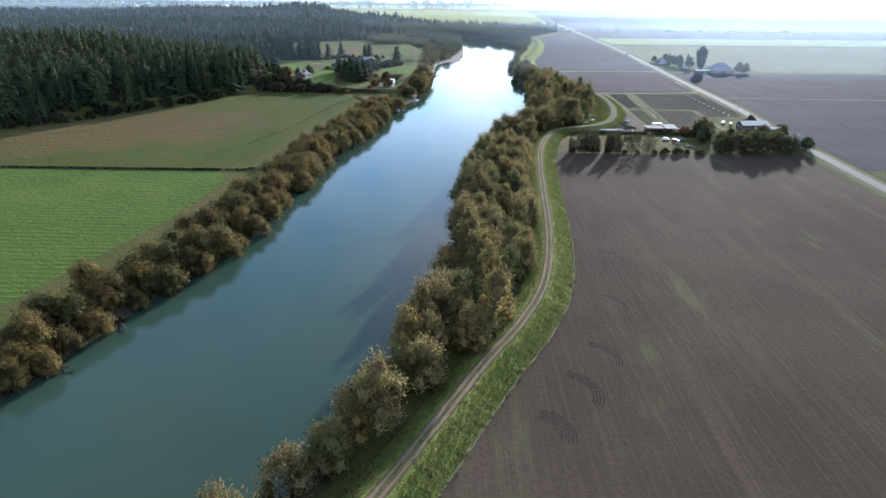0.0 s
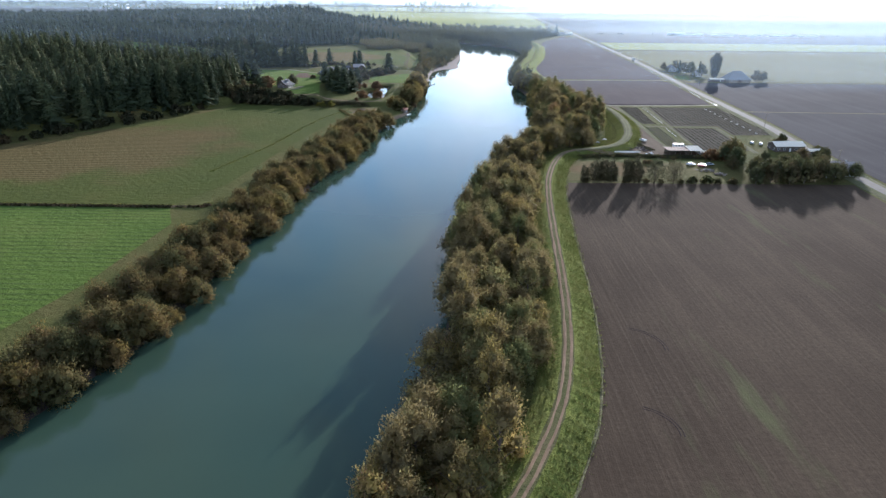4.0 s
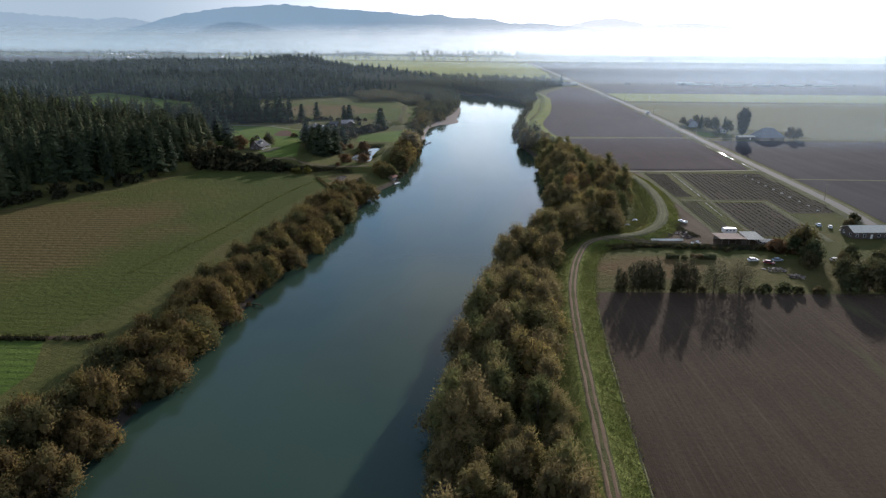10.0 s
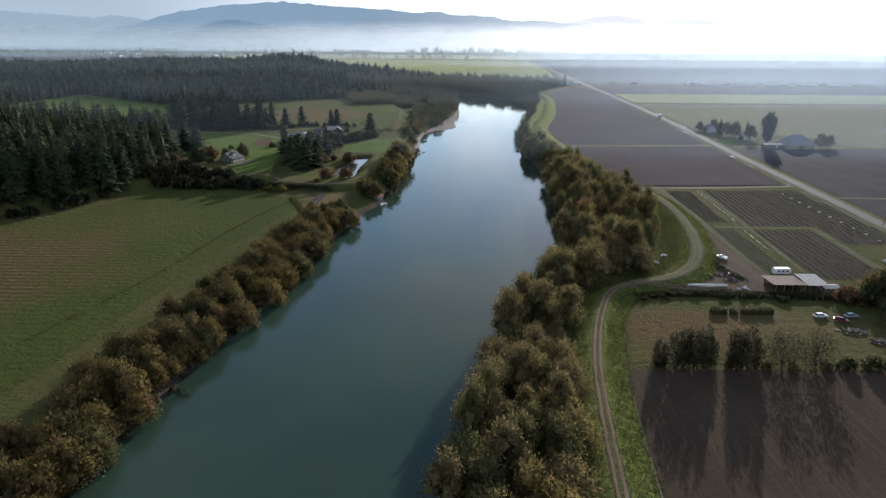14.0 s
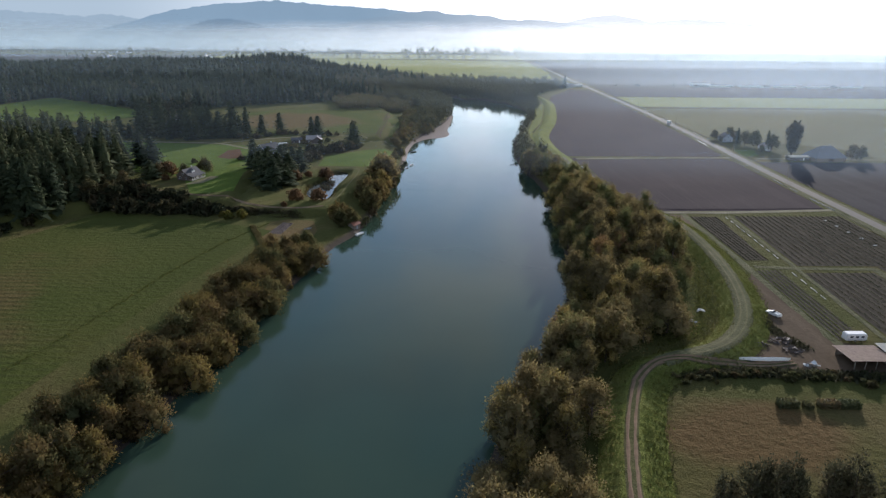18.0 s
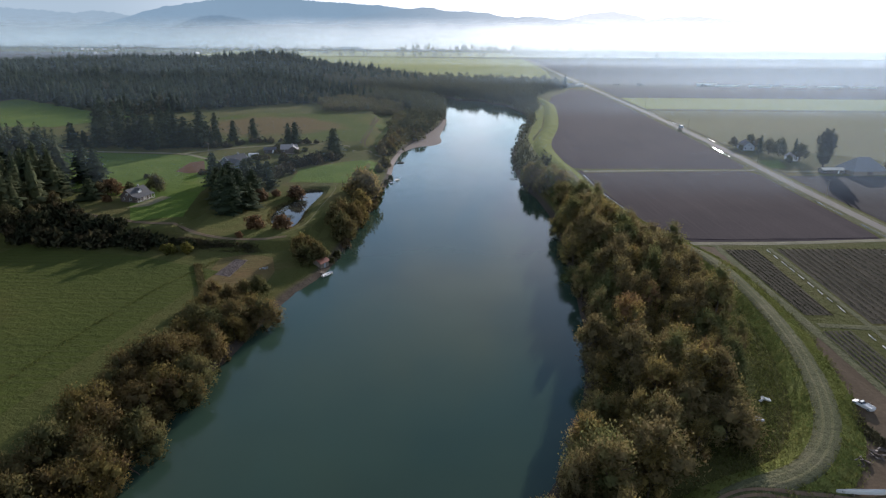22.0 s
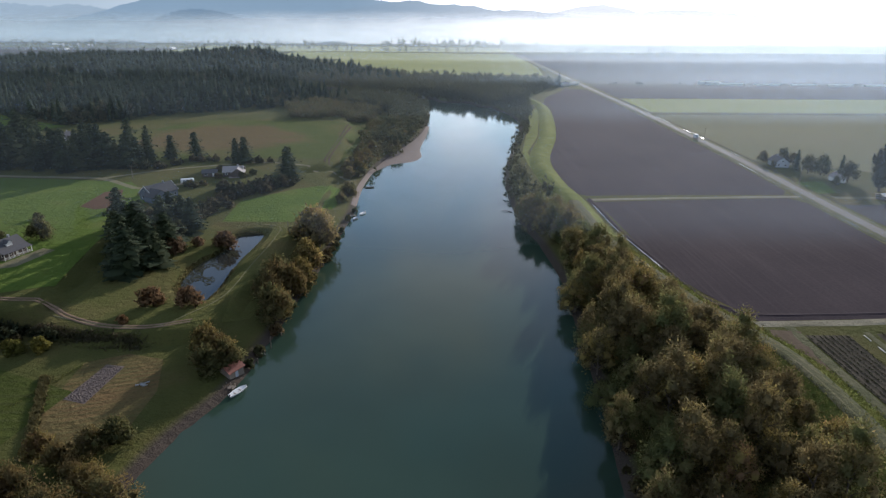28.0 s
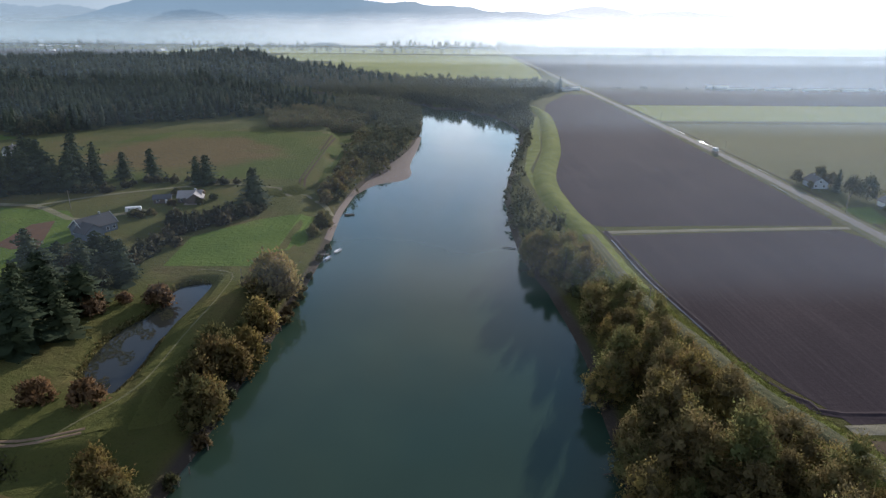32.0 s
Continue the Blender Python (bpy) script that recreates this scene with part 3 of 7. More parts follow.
field("ploughed_field", [(-59.5, -311.0)] + south_toe + [(57.4, 339.1), (130.0, 340.3), (193.6, 341.3)] + road_side(-9, -300, 338)[::-1], M_SOIL,
      "bare brown ploughed field with wheel marks")
field("dark_field", [(124.0, 558.6), (162.3, 560.5)] + [(210.5, 564.3)] + road_side(-8, 569, 708) + [(214.4, 711.0), (154.7, 706.3), (105.2, 701.5)]
      + [tuple(p) for p in smooth_line([(105.2, 699.3), (107.0, 675.1), (107.8, 642.5), (109.5, 610.3), (114.3, 583.1), (124.1, 560.8)], 6)][1:-1], M_SOIL_DARK,
      "dark ploughed field beside the river levee")
field("dark_field", [(104.3, 714.7), (154.8, 717.1), (215.4, 717.7)] + road_side(-8, 722, 1335) + [(214.9, 1353.5), (161.7, 1217.7)] + [tuple(p) for p in TOE[::-1] if 718 < p[1] < 1150], M_SOIL_DARK,
      "dark ploughed field between levee and road")
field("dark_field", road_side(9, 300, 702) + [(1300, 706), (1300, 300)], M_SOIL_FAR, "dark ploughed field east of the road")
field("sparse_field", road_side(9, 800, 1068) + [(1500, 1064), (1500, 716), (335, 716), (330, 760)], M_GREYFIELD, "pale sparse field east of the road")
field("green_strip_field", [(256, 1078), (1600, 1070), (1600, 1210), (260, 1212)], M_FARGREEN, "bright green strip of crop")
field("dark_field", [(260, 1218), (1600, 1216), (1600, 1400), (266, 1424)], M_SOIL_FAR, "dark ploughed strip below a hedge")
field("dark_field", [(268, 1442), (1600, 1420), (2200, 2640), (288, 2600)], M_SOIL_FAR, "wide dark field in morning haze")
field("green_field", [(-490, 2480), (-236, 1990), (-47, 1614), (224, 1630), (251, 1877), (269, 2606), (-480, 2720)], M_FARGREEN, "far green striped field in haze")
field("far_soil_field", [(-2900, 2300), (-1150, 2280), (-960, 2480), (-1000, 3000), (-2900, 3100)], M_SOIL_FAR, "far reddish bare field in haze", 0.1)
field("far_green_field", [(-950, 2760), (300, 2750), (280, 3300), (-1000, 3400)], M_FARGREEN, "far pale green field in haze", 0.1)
field("meadow", [(-557.9, -182.8), (-564.2, 281.7), (-378.4, 295.8), (-231.4, 295.3), (-114.7, 295.3), (-106.2, 277.1), (-110.3, 223.9), (-128.6, 146.5), (-149.7, 71.2), (-174.0, -95.7)], M_MEADOW,
      "mown green meadow with faint swath lines")
field("meadow", [(-408.1, 300.8), (-231.6, 299.7), (-114.8, 299.6), (-102.2, 330.5), (-95.5, 383.0), (-87.9, 435.7), (-77.9, 482.9), (-71.2, 517.5), (-106.9, 532.5), (-162.6, 546.1), (-193.2, 488.1), (-225.7, 443.1), (-282.7, 376.9), (-378.9, 303.6)],
      M_STUBBLE, "green and russet mown meadow below the forest")
field("grass_yard", [(58.4, 343.2), (62.7, 381.2), (149.7, 377.5), (192.6, 379.9), (194.6, 345.5), (130.0, 342.9)], M_YARD, "grassy yard behind a row of trees", 0.05)
field("farm_yard", [(84.0, 391.8), (91.3, 395.7), (111.5, 419.5), (122.8, 459.1), (129.8, 471.3), (130.0, 411.4), (150.1, 406.3), (151.7, 392.8), (111.1, 392.2), (84.0, 391.6)], M_DIRT, "bare dirt farm yard and track", 0.05)

# ---- levee, roads ----
levee_profile = [(-7.5, -0.3), (-5, 0.9), (-2.2, 2.35), (0, 2.5), (2.2, 2.35), (5, 1.0), (8.3, -0.1)]
lv, lf = ribbon(LEVEE, levee_profile, 0.12, 3)
thing("levee", lv, lf, M_LEVEE, "long grassy river levee with rough green slopes", "levee", "structure", smooth=True)
fork = int(np.argmin(np.hypot(LEVEE[:, 0] - 70.0, LEVEE[:, 1] - 395.0)))
bend_end = int(np.argmin(np.abs(LEVEE[:, 1] - 700.0)))
south_track, north_track = LEVEE[:fork + 1], LEVEE[fork:bend_end]
tv, tf = ribbon(south_track, [(-1.6, 2.42), (-0.9, 2.53), (0, 2.57), (0.9, 2.53), (1.6, 2.42)], 0.08, 4)
thing("levee_track", tv, tf, M_CENTRE, "dry grassy track along the levee top", "track", "structure", smooth=True)
for off in (-0.8, 0.8):
    wv, wf = ribbon(south_track, [(off - 0.36, 2.55), (off, 2.60), (off + 0.36, 2.55)], 0.1, 5)
    thing("wheel_rut", wv, wf, M_RUT, "bare earth wheel rut of the levee track", "track", "structure")
tv, tf = ribbon(north_track, [(-2.9, 2.1), (-2.1, 2.5), (0, 2.57), (2.1, 2.5), (2.9, 2.1)], 0.03, 4)
thing("levee_track", tv, tf, M_MOWN, "wide mown grey-green track round the levee bend", "track", "structure", smooth=True)
for off in (-0.95, 0.95):
    wv, wf = ribbon(north_track, [(off - 0.3, 2.555), (off, 2.585), (off + 0.3, 2.555)], 0.03, 5)
    thing("wheel_rut", wv, wf, M_TRACK, "faint dry wheel rut on the mown levee", "track", "structure")


def levee_z(x, y):
    return float(np.interp(float(distance(np.array([x]), np.array([y]), LEVEE)[0]), [0, 2.2, 5, 8.3], [2.5, 2.35, 1.0, 0.0]))


def ramp_track(offs, material, label, lift=0.14):
    line = smooth_line([(60.4, 383.4), (64.5, 389.5), (69.5, 394.6), (75.5, 396.8), (84, 396.8), (92, 397.4), (101, 397.2), (109, 399)], 2.0)
    nrm = normals_of(line)
    v = [(p[0] + q[0] * o, p[1] + q[1] * o, max(0.1, levee_z(p[0] + q[0] * o, p[1] + q[1] * o)) + lift + 0.03 * (abs(o) < 1.2)) for p, q in zip(line, nrm) for o in offs]
    k = len(offs)
    f = [(i * k + j, i * k + j + 1, (i + 1) * k + j + 1, (i + 1) * k + j) for i in range(len(line) - 1) for j in range(k - 1)]
    thing("yard_track", v, f, material, label, "track", "structure", smooth=True)


ramp_track((-1.5, -0.8, 0.0, 0.8, 1.5), M_CENTRE, "worn grassy track running down from levee to yard")
for side in (-0.75, 0.75):
    ramp_track((side - 0.4, side, side + 0.4), M_RUT, "bare earth wheel rut running down from levee to yard", 0.2)
toe_line = (LEVEE + normals_of(LEVEE) * 8.2)[(LEVEE[:, 1] > -40) & (LEVEE[:, 1] < 326)]
pv, pf = ribbon(toe_line, [(-0.3, 0.06), (0, 0.22), (0.3, 0.08)], 0.12, 14)
thing("field_margin", pv, pf, M_TRACK, "thin pale strip of dry grass along the ploughed field", "verge", "structure")
rv, rf = ribbon(ROAD, [(-7.5, -0.1), (-6, 0.25), (-3.4, 0.45), (3.4, 0.45), (5.6, 0.2), (7, -0.1)])
thing("road_verge", rv, rf, M_MOWN, "mown grassy verge of a country road", "verge", "structure")
rv, rf = ribbon(ROAD, [(7.2, 0.0), (8.2, -0.05), (9.4, 0.09)])
thing("roadside_ditch", rv, rf, M_SOIL_DARK, "dark earth ditch beside the country road", "ditch", "structure")
rv, rf = ribbon(ROAD, [(-2.9, 0.47), (0, 0.52), (2.9, 0.47)])
thing("road", rv, rf, M_ASPHALT, "straight grey two-lane country road", "road", "structure")
for name, pts, wide, mat, label in (
        ("farm_lane", [(102.2, 706.2), (154.7, 710.1), (216.3, 713.9), (229.3, 713.8)], 2.0, M_LANE, "pale grassy lane between dark fields"),
        ("farm_lane", [(122.0, 556.6), (162.3, 558.4), (213.3, 564.6), (222.5, 564.8)], 2.0, M_LANE, "pale grassy lane between field and plots"),
        ("farm_lane", [(250, 1074), (700, 1071), (1600, 1066)], 2.5, M_VERGE, "pale lane along a green strip"),
        ("farm_lane", [(240, 712), (500, 711), (1300, 711)], 2.5, M_VERGE, "pale lane between fields"),
        ("farm_lane", [(222, 536), (600, 527), (1300, 512)], 1.5, M_VERGE, "pale lane across a dark field"),
        ("field_ditch", [(-407.9, 298.5), (-231.5, 297.5), (-114.8, 297.4), (-99.5, 300.3)], 1.3, M_SOIL, "dark ditch across the meadow")):
    pv, pf = ribbon(smooth_line(pts, 8), [(-wide, 0.02), (-wide * 0.5, 0.12), (wide * 0.5, 0.12), (wide, 0.02)], 0.15, 6)
    thing(name, pv, pf, mat, label, "lane", "structure")


# ---- plants ----
def leaf_tips(rng, centres, outward, size):
    """Small pointed leaf sprays that rise outward, one triangle each."""
    n = len(centres)
    a = outward * 0.8 + [0, 0, 0.5] + rng.normal(0, 0.55, (n, 3))
    a /= np.linalg.norm(a, axis=1)[:, None] + 1e-9
    b = np.cross(a, rng.normal(0, 1, (n, 3)))
    b /= np.linalg.norm(b, axis=1)[:, None] + 1e-9
    s = size * rng.uniform(0.6, 1.4, (n, 1))
    v = np.stack([centres - a * s * 0.55 + b * s * 0.30, centres + a * s * 0.75, centres - a * s * 0.3 - b * s * 0.42], 1).reshape(-1, 3)
    return v, np.arange(n * 3).reshape(-1, 3)


def leaf_cards(rng, centres, outward, size, droop=0.25):
    """Small bent leaf clumps at the centres, facing roughly outward."""
    n = len(centres)
    nrm = outward + rng.normal(0, 0.55, (n, 3))
    nrm /= np.linalg.norm(nrm, axis=1)[:, None] + 1e-9
    a = np.cross(nrm, rng.normal(0, 1, (n, 3)))
    a /= np.linalg.norm(a, axis=1)[:, None] + 1e-9
    b = np.cross(nrm, a)
    s = size * rng.uniform(0.6, 1.35, (n, 1))
    v = np.stack([centres - a * s * 0.5, centres + b * s * 0.32 - nrm * s * droop * 0.3, centres + a * s * 0.55 - nrm * s * droop, centres - b * s * 0.36], 1).reshape(-1, 3)
    i = np.arange(n)[:, None] * 4
    return v, np.concatenate([i + [0, 1, 3], i + [1, 2, 3]])


def crown_arrays(rng, height, radius, base, lobes, cards, size):
    """A broad crown: lumpy boughs of leaves heaped round the stem, each set with fine sprays, with gaps and a ragged outline."""
    tall, count = height - base, max(6, 3 + lobes // 3)
    centres, sizes = [], []
    for k in range(count):
        out = math.sqrt((k + 0.3) / count)
        ang, rr = 2.4 * k + rng.normal(0, 0.3), radius * 0.74 * out * rng.uniform(0.8, 1.15)
        lobe = radius * rng.uniform(0.27, 0.42)
        top = tall * (1.0 - 0.42 * out ** 2.2) * rng.uniform(0.84, 1.05)
        drop = rng.uniform(0.0, 0.5) * out * tall * 0.5
        centres.append((rr * math.cos(ang), rr * math.sin(ang), base + max(top - lobe - drop, lobe * 0.7)))
        sizes.append(lobe)
    for k in range(count // 2):
        ang, rr = 2.4 * k + 1.1 + rng.normal(0, 0.4), radius * rng.uniform(0.45, 0.8)
        lobe = radius * rng.uniform(0.22, 0.34)
        centres.append((rr * math.cos(ang), rr * math.sin(ang), base + lobe * 0.6 + tall * rng.uniform(0.0, 0.22)))
        sizes.append(lobe)
    centres, sizes = np.array(centres), np.array(sizes)
    heart, stretch = np.array([0, 0, base + 0.35 * tall]), np.array([1.0, 1.0, min(1.5, 0.75 + 0.22 * tall / radius)])
    vs, ts, ns, n0 = [], [], [], 0
    share = np.maximum(8, cards * sizes ** 2 / (sizes ** 2).sum()).astype(int)
    for c, lobe, n in zip(centres, sizes, share):
        lump = ICO2[0] * rng.uniform(0.30, 0.62, (len(ICO2[0]), 1)) * lobe * stretch + c
        d = rng.normal(0, 1, (n * 2, 3)) + [0, 0, 0.35]
        d /= np.linalg.norm(d, axis=1)[:, None]
        reach = rng.uniform(0.25, 1.0, (n * 2, 1)) ** 0.5 * 1.15 + (rng.random((n * 2, 1)) < 0.3) * rng.uniform(0.1, 0.6, (n * 2, 1))
        p = c + d * lobe * reach * stretch
        buried = np.zeros(len(p), bool)
        for c2, l2 in zip(centres, sizes):
            buried |= np.linalg.norm((p - c2) / stretch, axis=1) < l2 * 0.5
        p, d = p[~buried][:n], d[~buried][:n]
        v, t = leaf_tips(rng, p, d, size)
        for pts, tri, home in ((lump, ICO2[1], lump - c), (v, t, np.repeat(d, 3, axis=0))):
            whole = pts - heart
            nrm = [0, 0, 0.5] + 0.25 * home / (np.linalg.norm(home, axis=1)[:, None] + 1e-6) + 0.6 * whole / (np.linalg.norm(whole, axis=1)[:, None] + 1e-6)
            vs.append(pts), ts.append(tri + n0), ns.append(nrm)
            n0 += len(pts)
    return np.concatenate(vs), np.concatenate(ts), np.concatenate(ns)


def plume_arrays(rng, height, radius, base, lobes, cards, size, core=True):
    """A feathery half-open crown: rising plumes of fine sprays with soft edges and gaps, over a ragged skirt."""
    tall, plumes = height - base, 5 + lobes // 3
    pts = []
    for k in range(plumes):
        ang = 2.4 * k + rng.normal(0, 0.35)
        rt = radius * 0.95 * math.sqrt((k + 0.4) / plumes) * rng.uniform(0.75, 1.15)
        side = np.array([math.cos(ang), math.sin(ang), 0.0])
        tip = side * rt + [0, 0, base + tall * (1.0 - 0.5 * (rt / radius) ** 2) * rng.uniform(0.80, 1.06)]
        foot = side * rt * 0.45 + [0, 0, base + tall * 0.06]
        n = max(6, int(cards * 0.8 / plumes))
        u = rng.random(n) ** 0.75
        wide = radius * (0.26 * np.sin(np.pi * (0.12 + 0.78 * u)) + 0.03)
        pts.append(foot + (tip - foot) * u[:, None] + side * (0.16 * rt * np.sin(np.pi * u))[:, None] + rng.normal(0, 1, (n, 3)) * wide[:, None] * [1, 1, 0.85])
    n = max(6, int(cards * 0.2))
    ang, rr = rng.uniform(0, 2 * math.pi, n), radius * rng.normal(0.72, 0.2, n)
    pts.append(np.stack([rr * np.cos(ang), rr * np.sin(ang), base + tall * np.abs(rng.normal(0.12, 0.12, n))], 1))
    p = np.concatenate(pts)
    out = p - [0, 0, base + 0.35 * tall]
    out /= np.linalg.norm(out, axis=1)[:, None] + 1e-9
    v, t = leaf_tips(rng, p, out, size)
    if not core:
        return v, t
    heart = ICO[0] * rng.uniform(0.34, 0.46, (len(ICO[0]), 1)) * [radius, radius, tall * 0.55] + [0, 0, base + 0.42 * tall]
    return np.concatenate([v, heart]), np.concatenate([t, ICO[1] + len(v)])


def icosphere(fine=1):
    bm = bmesh.new()
    bmesh.ops.create_icosphere(bm, subdivisions=fine, radius=1.0)
    v = np.array([p.co[:] for p in bm.verts])
    f = np.array([[q.index for q in face.verts] for face in bm.faces])
    bm.free()
    return v, f


ICO, ICO2 = icosphere(), icosphere(2)


def conifer_arrays(rng, height, radius, boughs, cards, base=1.0, size=0.9):
    """A fir: ragged drooping boughs set with needle sprays round a dense heart, shorter to the tip."""
    vs, ts, n0 = [], [], 0
    lop = rng.uniform(0.7, 1.25, 8)
    u = (np.arange(boughs) + rng.uniform(0, 1, boughs)) / boughs
    for k in range(boughs):
        z = base + (height - base) * u[k] ** 1.05
        ang = 2.4 * k + rng.normal(0, 0.3)
        r = (radius * (1 - u[k]) ** 0.55 * lop[int(ang / 6.2832 * 8) % 8] + 0.35) * rng.uniform(0.45, 1.15)
        d, s = np.array([math.cos(ang), math.sin(ang), 0]), np.array([-math.sin(ang), math.cos(ang), 0])
        drop, wide = r * rng.uniform(0.05, 0.45), max(0.35, r * rng.uniform(0.22, 0.4))
        mid = d * r * 0.6 + [0, 0, z - drop * 0.4]
        v = np.array([[0, 0, z + 0.3], mid + s * wide - [0, 0, 0.3 * wide], d * r + [0, 0, z - drop], mid - s * wide - [0, 0, 0.3 * wide]])
        vs.append(v), ts.append(np.array([[0, 1, 2], [0, 2, 3]]) + n0)
        n0 += 4
        if cards:
            w = rng.uniform(0.35, 1.08, (cards, 1))
            c = d * r * w + s * rng.normal(0, 0.4 * wide, (cards, 1)) + np.array([0, 0, z]) - np.array([0, 0, 1.0]) * drop * w ** 1.5 + rng.normal(0, 0.12, (cards, 3))
            v, t = leaf_cards(rng, c, np.tile(d * 0.5 + [0, 0, 0.7], (cards, 1)), size, 0.5)
            vs.append(v), ts.append(t + n0)
            n0 += len(v)
    n = 6
    heart = [(0, 0, height * 0.93)]
    for lvl, (zz, rr) in enumerate(((0.6, 0.32), (0.28, 0.46), (0.05, 0.4))):
        heart += [(radius * rr * math.cos(6.2832 * k / n + lvl) * rng.uniform(0.7, 1.2), radius * rr * math.sin(6.2832 * k / n + lvl) * rng.uniform(0.7, 1.2), height * zz) for k in range(n)]
    tri = [(0, 1 + k, 1 + (k + 1) % n) for k in range(n)]
    for lvl in range(2):
        a, b = 1 + lvl * n, 1 + (lvl + 1) * n
        for k in range(n):
            tri += [(a + k, b + k, b + (k + 1) % n), (a + k, b + (k + 1) % n, a + (k + 1) % n)]
    vs.append(np.array(heart)), ts.append(np.array(tri) + n0)
    return np.concatenate(vs), np.concatenate(ts)


def limbs(rng, height, radius, base, stem=0.28, count=7):
    pieces = [tube([(0, 0, -0.6), (0.1, 0.05, height * 0.3), (rng.normal(0, 0.3), rng.normal(0, 0.3), height * 0.8)], [stem, stem * 0.75, stem * 0.2], 6)]
    for k in range(count):
        a, h0 = 2.4 * k + rng.uniform(0, 1), base * 0.6 + (height * 0.55 - base * 0.6) * k / count
        pieces.append(tube([(0, 0, h0), (math.cos(a) * radius * 0.35, math.sin(a) * radius * 0.35, h0 + height * 0.14),
                            (math.cos(a) * radius * 0.75, math.sin(a) * radius * 0.75, h0 + height * 0.24)], [stem * 0.45, stem * 0.3, stem * 0.08], 4))
    return joined(*pieces)


def poplar_arrays(rng, height, radius, cards, size):
    """A tall poplar: a sheaf of upright pointed plumes, close together and uneven at the top."""
    pts, plumes = [], 17
    for k in range(plumes):
        ang, out = 2.4 * k, math.sqrt((k + 0.2) / plumes)
        foot = np.array([math.cos(ang), math.sin(ang), 0]) * radius * 0.35 * out + [0, 0, 1.0 + 3.0 * out]
        tip = np.array([math.cos(ang), math.sin(ang), 0]) * radius * 0.85 * out + [0, 0, height * (1.0 - 0.22 * out ** 2) * rng.uniform(0.88, 1.02)]
        n = cards // plumes
        u = rng.random(n) ** 0.85
        wide = radius * 0.2 * (np.sin(np.pi * np.clip(0.1 + 0.9 * u, 0, 1)) ** 0.7 + 0.03)
        pts.append(foot + (tip - foot) * u[:, None] + rng.normal(0, 0.6, (n, 3)) * wide[:, None])
    p = np.concatenate(pts)
    out = p * [1, 1, 0] + [0, 0, 1.2]
    out /= np.linalg.norm(out, axis=1)[:, None]
    v, t = leaf_tips(rng, p, out, size)
    core = ICO2[0] * rng.uniform(0.4, 0.6, (len(ICO2[0]), 1)) * [radius, radius, height * 0.62] + [0, 0, height * 0.45]
    return np.concatenate([v, core]), np.concatenate([t, ICO2[1] + len(v)])


class Plant:
    """One kind of plant: a trunk mesh and a crown mesh, of which many stand about."""

    def __init__(self, name, trunk, crown, leaf, label, category, group, crown_name="crown"):
        self.name, self.label, self.category, self.group, self.first = name, label, category, group, None
        self.trunk, self.crown, self.leaf, self.crown_name = trunk, crown, leaf, crown_name

    def place(self, x, y, turn, scale, z=None, leaf=None):
        m = pose(x, y, gz(x, y) if z is None else z, 0, 0, turn) @ Matrix.Diagonal((*scale, 1))
        if self.first is None:
            ob = new(self.name)
            tagged(ob, self.label, self.category, self.group)
            if self.trunk:
                part("trunk", self.trunk, M_BARK, ob)
            crown_mesh = mesh_from_arrays(self.crown_name, *self.crown[:2], self.leaf)
            if self.leaf is not M_NEEDLE:
                soften(crown_mesh, (0, 0, 0.3 * float(self.crown[0][:, 2].max())), lean=self.crown[2] if len(self.crown) > 2 else None)
            c = new(self.crown_name, crown_mesh)
            c.parent = ob
            self.first = ob
            ob.matrix_basis = m
            return ob
        ob = copy_thing(self.first, Matrix.Identity(4))
        ob.matrix_basis = m
        return ob


def merged(name, kinds, spots, material, label, category):
    """Many far plants in one mesh. spots: (kind, x, y, z, turn, sx, sz)."""
    vs, ts, n0 = [], [], 0
    for k, x, y, z, turn, sx, sz in spots:
        v, t = kinds[k][:2]
        c, s = math.cos(turn), math.sin(turn)
        w = np.stack([(v[:, 0] * c - v[:, 1] * s) * sx + x, (v[:, 0] * s + v[:, 1] * c) * sx + y, v[:, 2] * sz + z], 1)
        vs.append(w), ts.append(t + n0)
        n0 += len(v)
    return tagged(new(name, mesh_from_arrays(name, np.concatenate(vs), np.concatenate(ts), material)), label, category, kind="stuff")


def scatter(poly, spacing, seed, jitter=0.38):
    """Loose spots over a polygon."""
    rng = np.random.default_rng(seed)
    poly = np.array(poly, float)
    (x0, y0), (x1, y1) = poly.min(0), poly.max(0)
    gx, gy = np.meshgrid(np.arange(x0, x1, spacing), np.arange(y0, y1, spacing * 0.87))
    gx = gx + (np.arange(gx.shape[0]) % 2)[:, None] * spacing * 0.5
    p = np.stack([gx.ravel(), gy.ravel()], 1) + rng.uniform(-jitter, jitter, (gx.size, 2)) * spacing
    return p[inside(p[:, 0], p[:, 1], poly)]


rng = np.random.default_rng(11)
BROAD = []
for k in range(6):
    h, r = ((14.0, 4.7), (15.5, 4.0), (13.0, 5.4), (11.5, 5.0), (10.0, 5.8), (12.5, 4.2))[k]
    BROAD.append(Plant("riverside_tree", limbs(rng, h, r, 2.0), crown_arrays(rng, h, r * rng.uniform(0.95, 1.15), 0.6, 30, 3900, 0.36), M_LEAF,
                       "leafy riverside tree turning olive and gold", "tree", "trees on the levee bank"))
WILLOW = []
for k in range(5):
    h, r = 8.6, 5.0
    WILLOW.append(Plant("willow_tree", limbs(rng, h, r, 1.2, 0.22), crown_arrays(rng, h, r * rng.uniform(0.95, 1.15), -0.3, 27, 3500, 0.34), M_LEAF_L,
                        "low bushy willow leaning over the river bank", "tree", "willows on the meadow bank"))
FIR = []
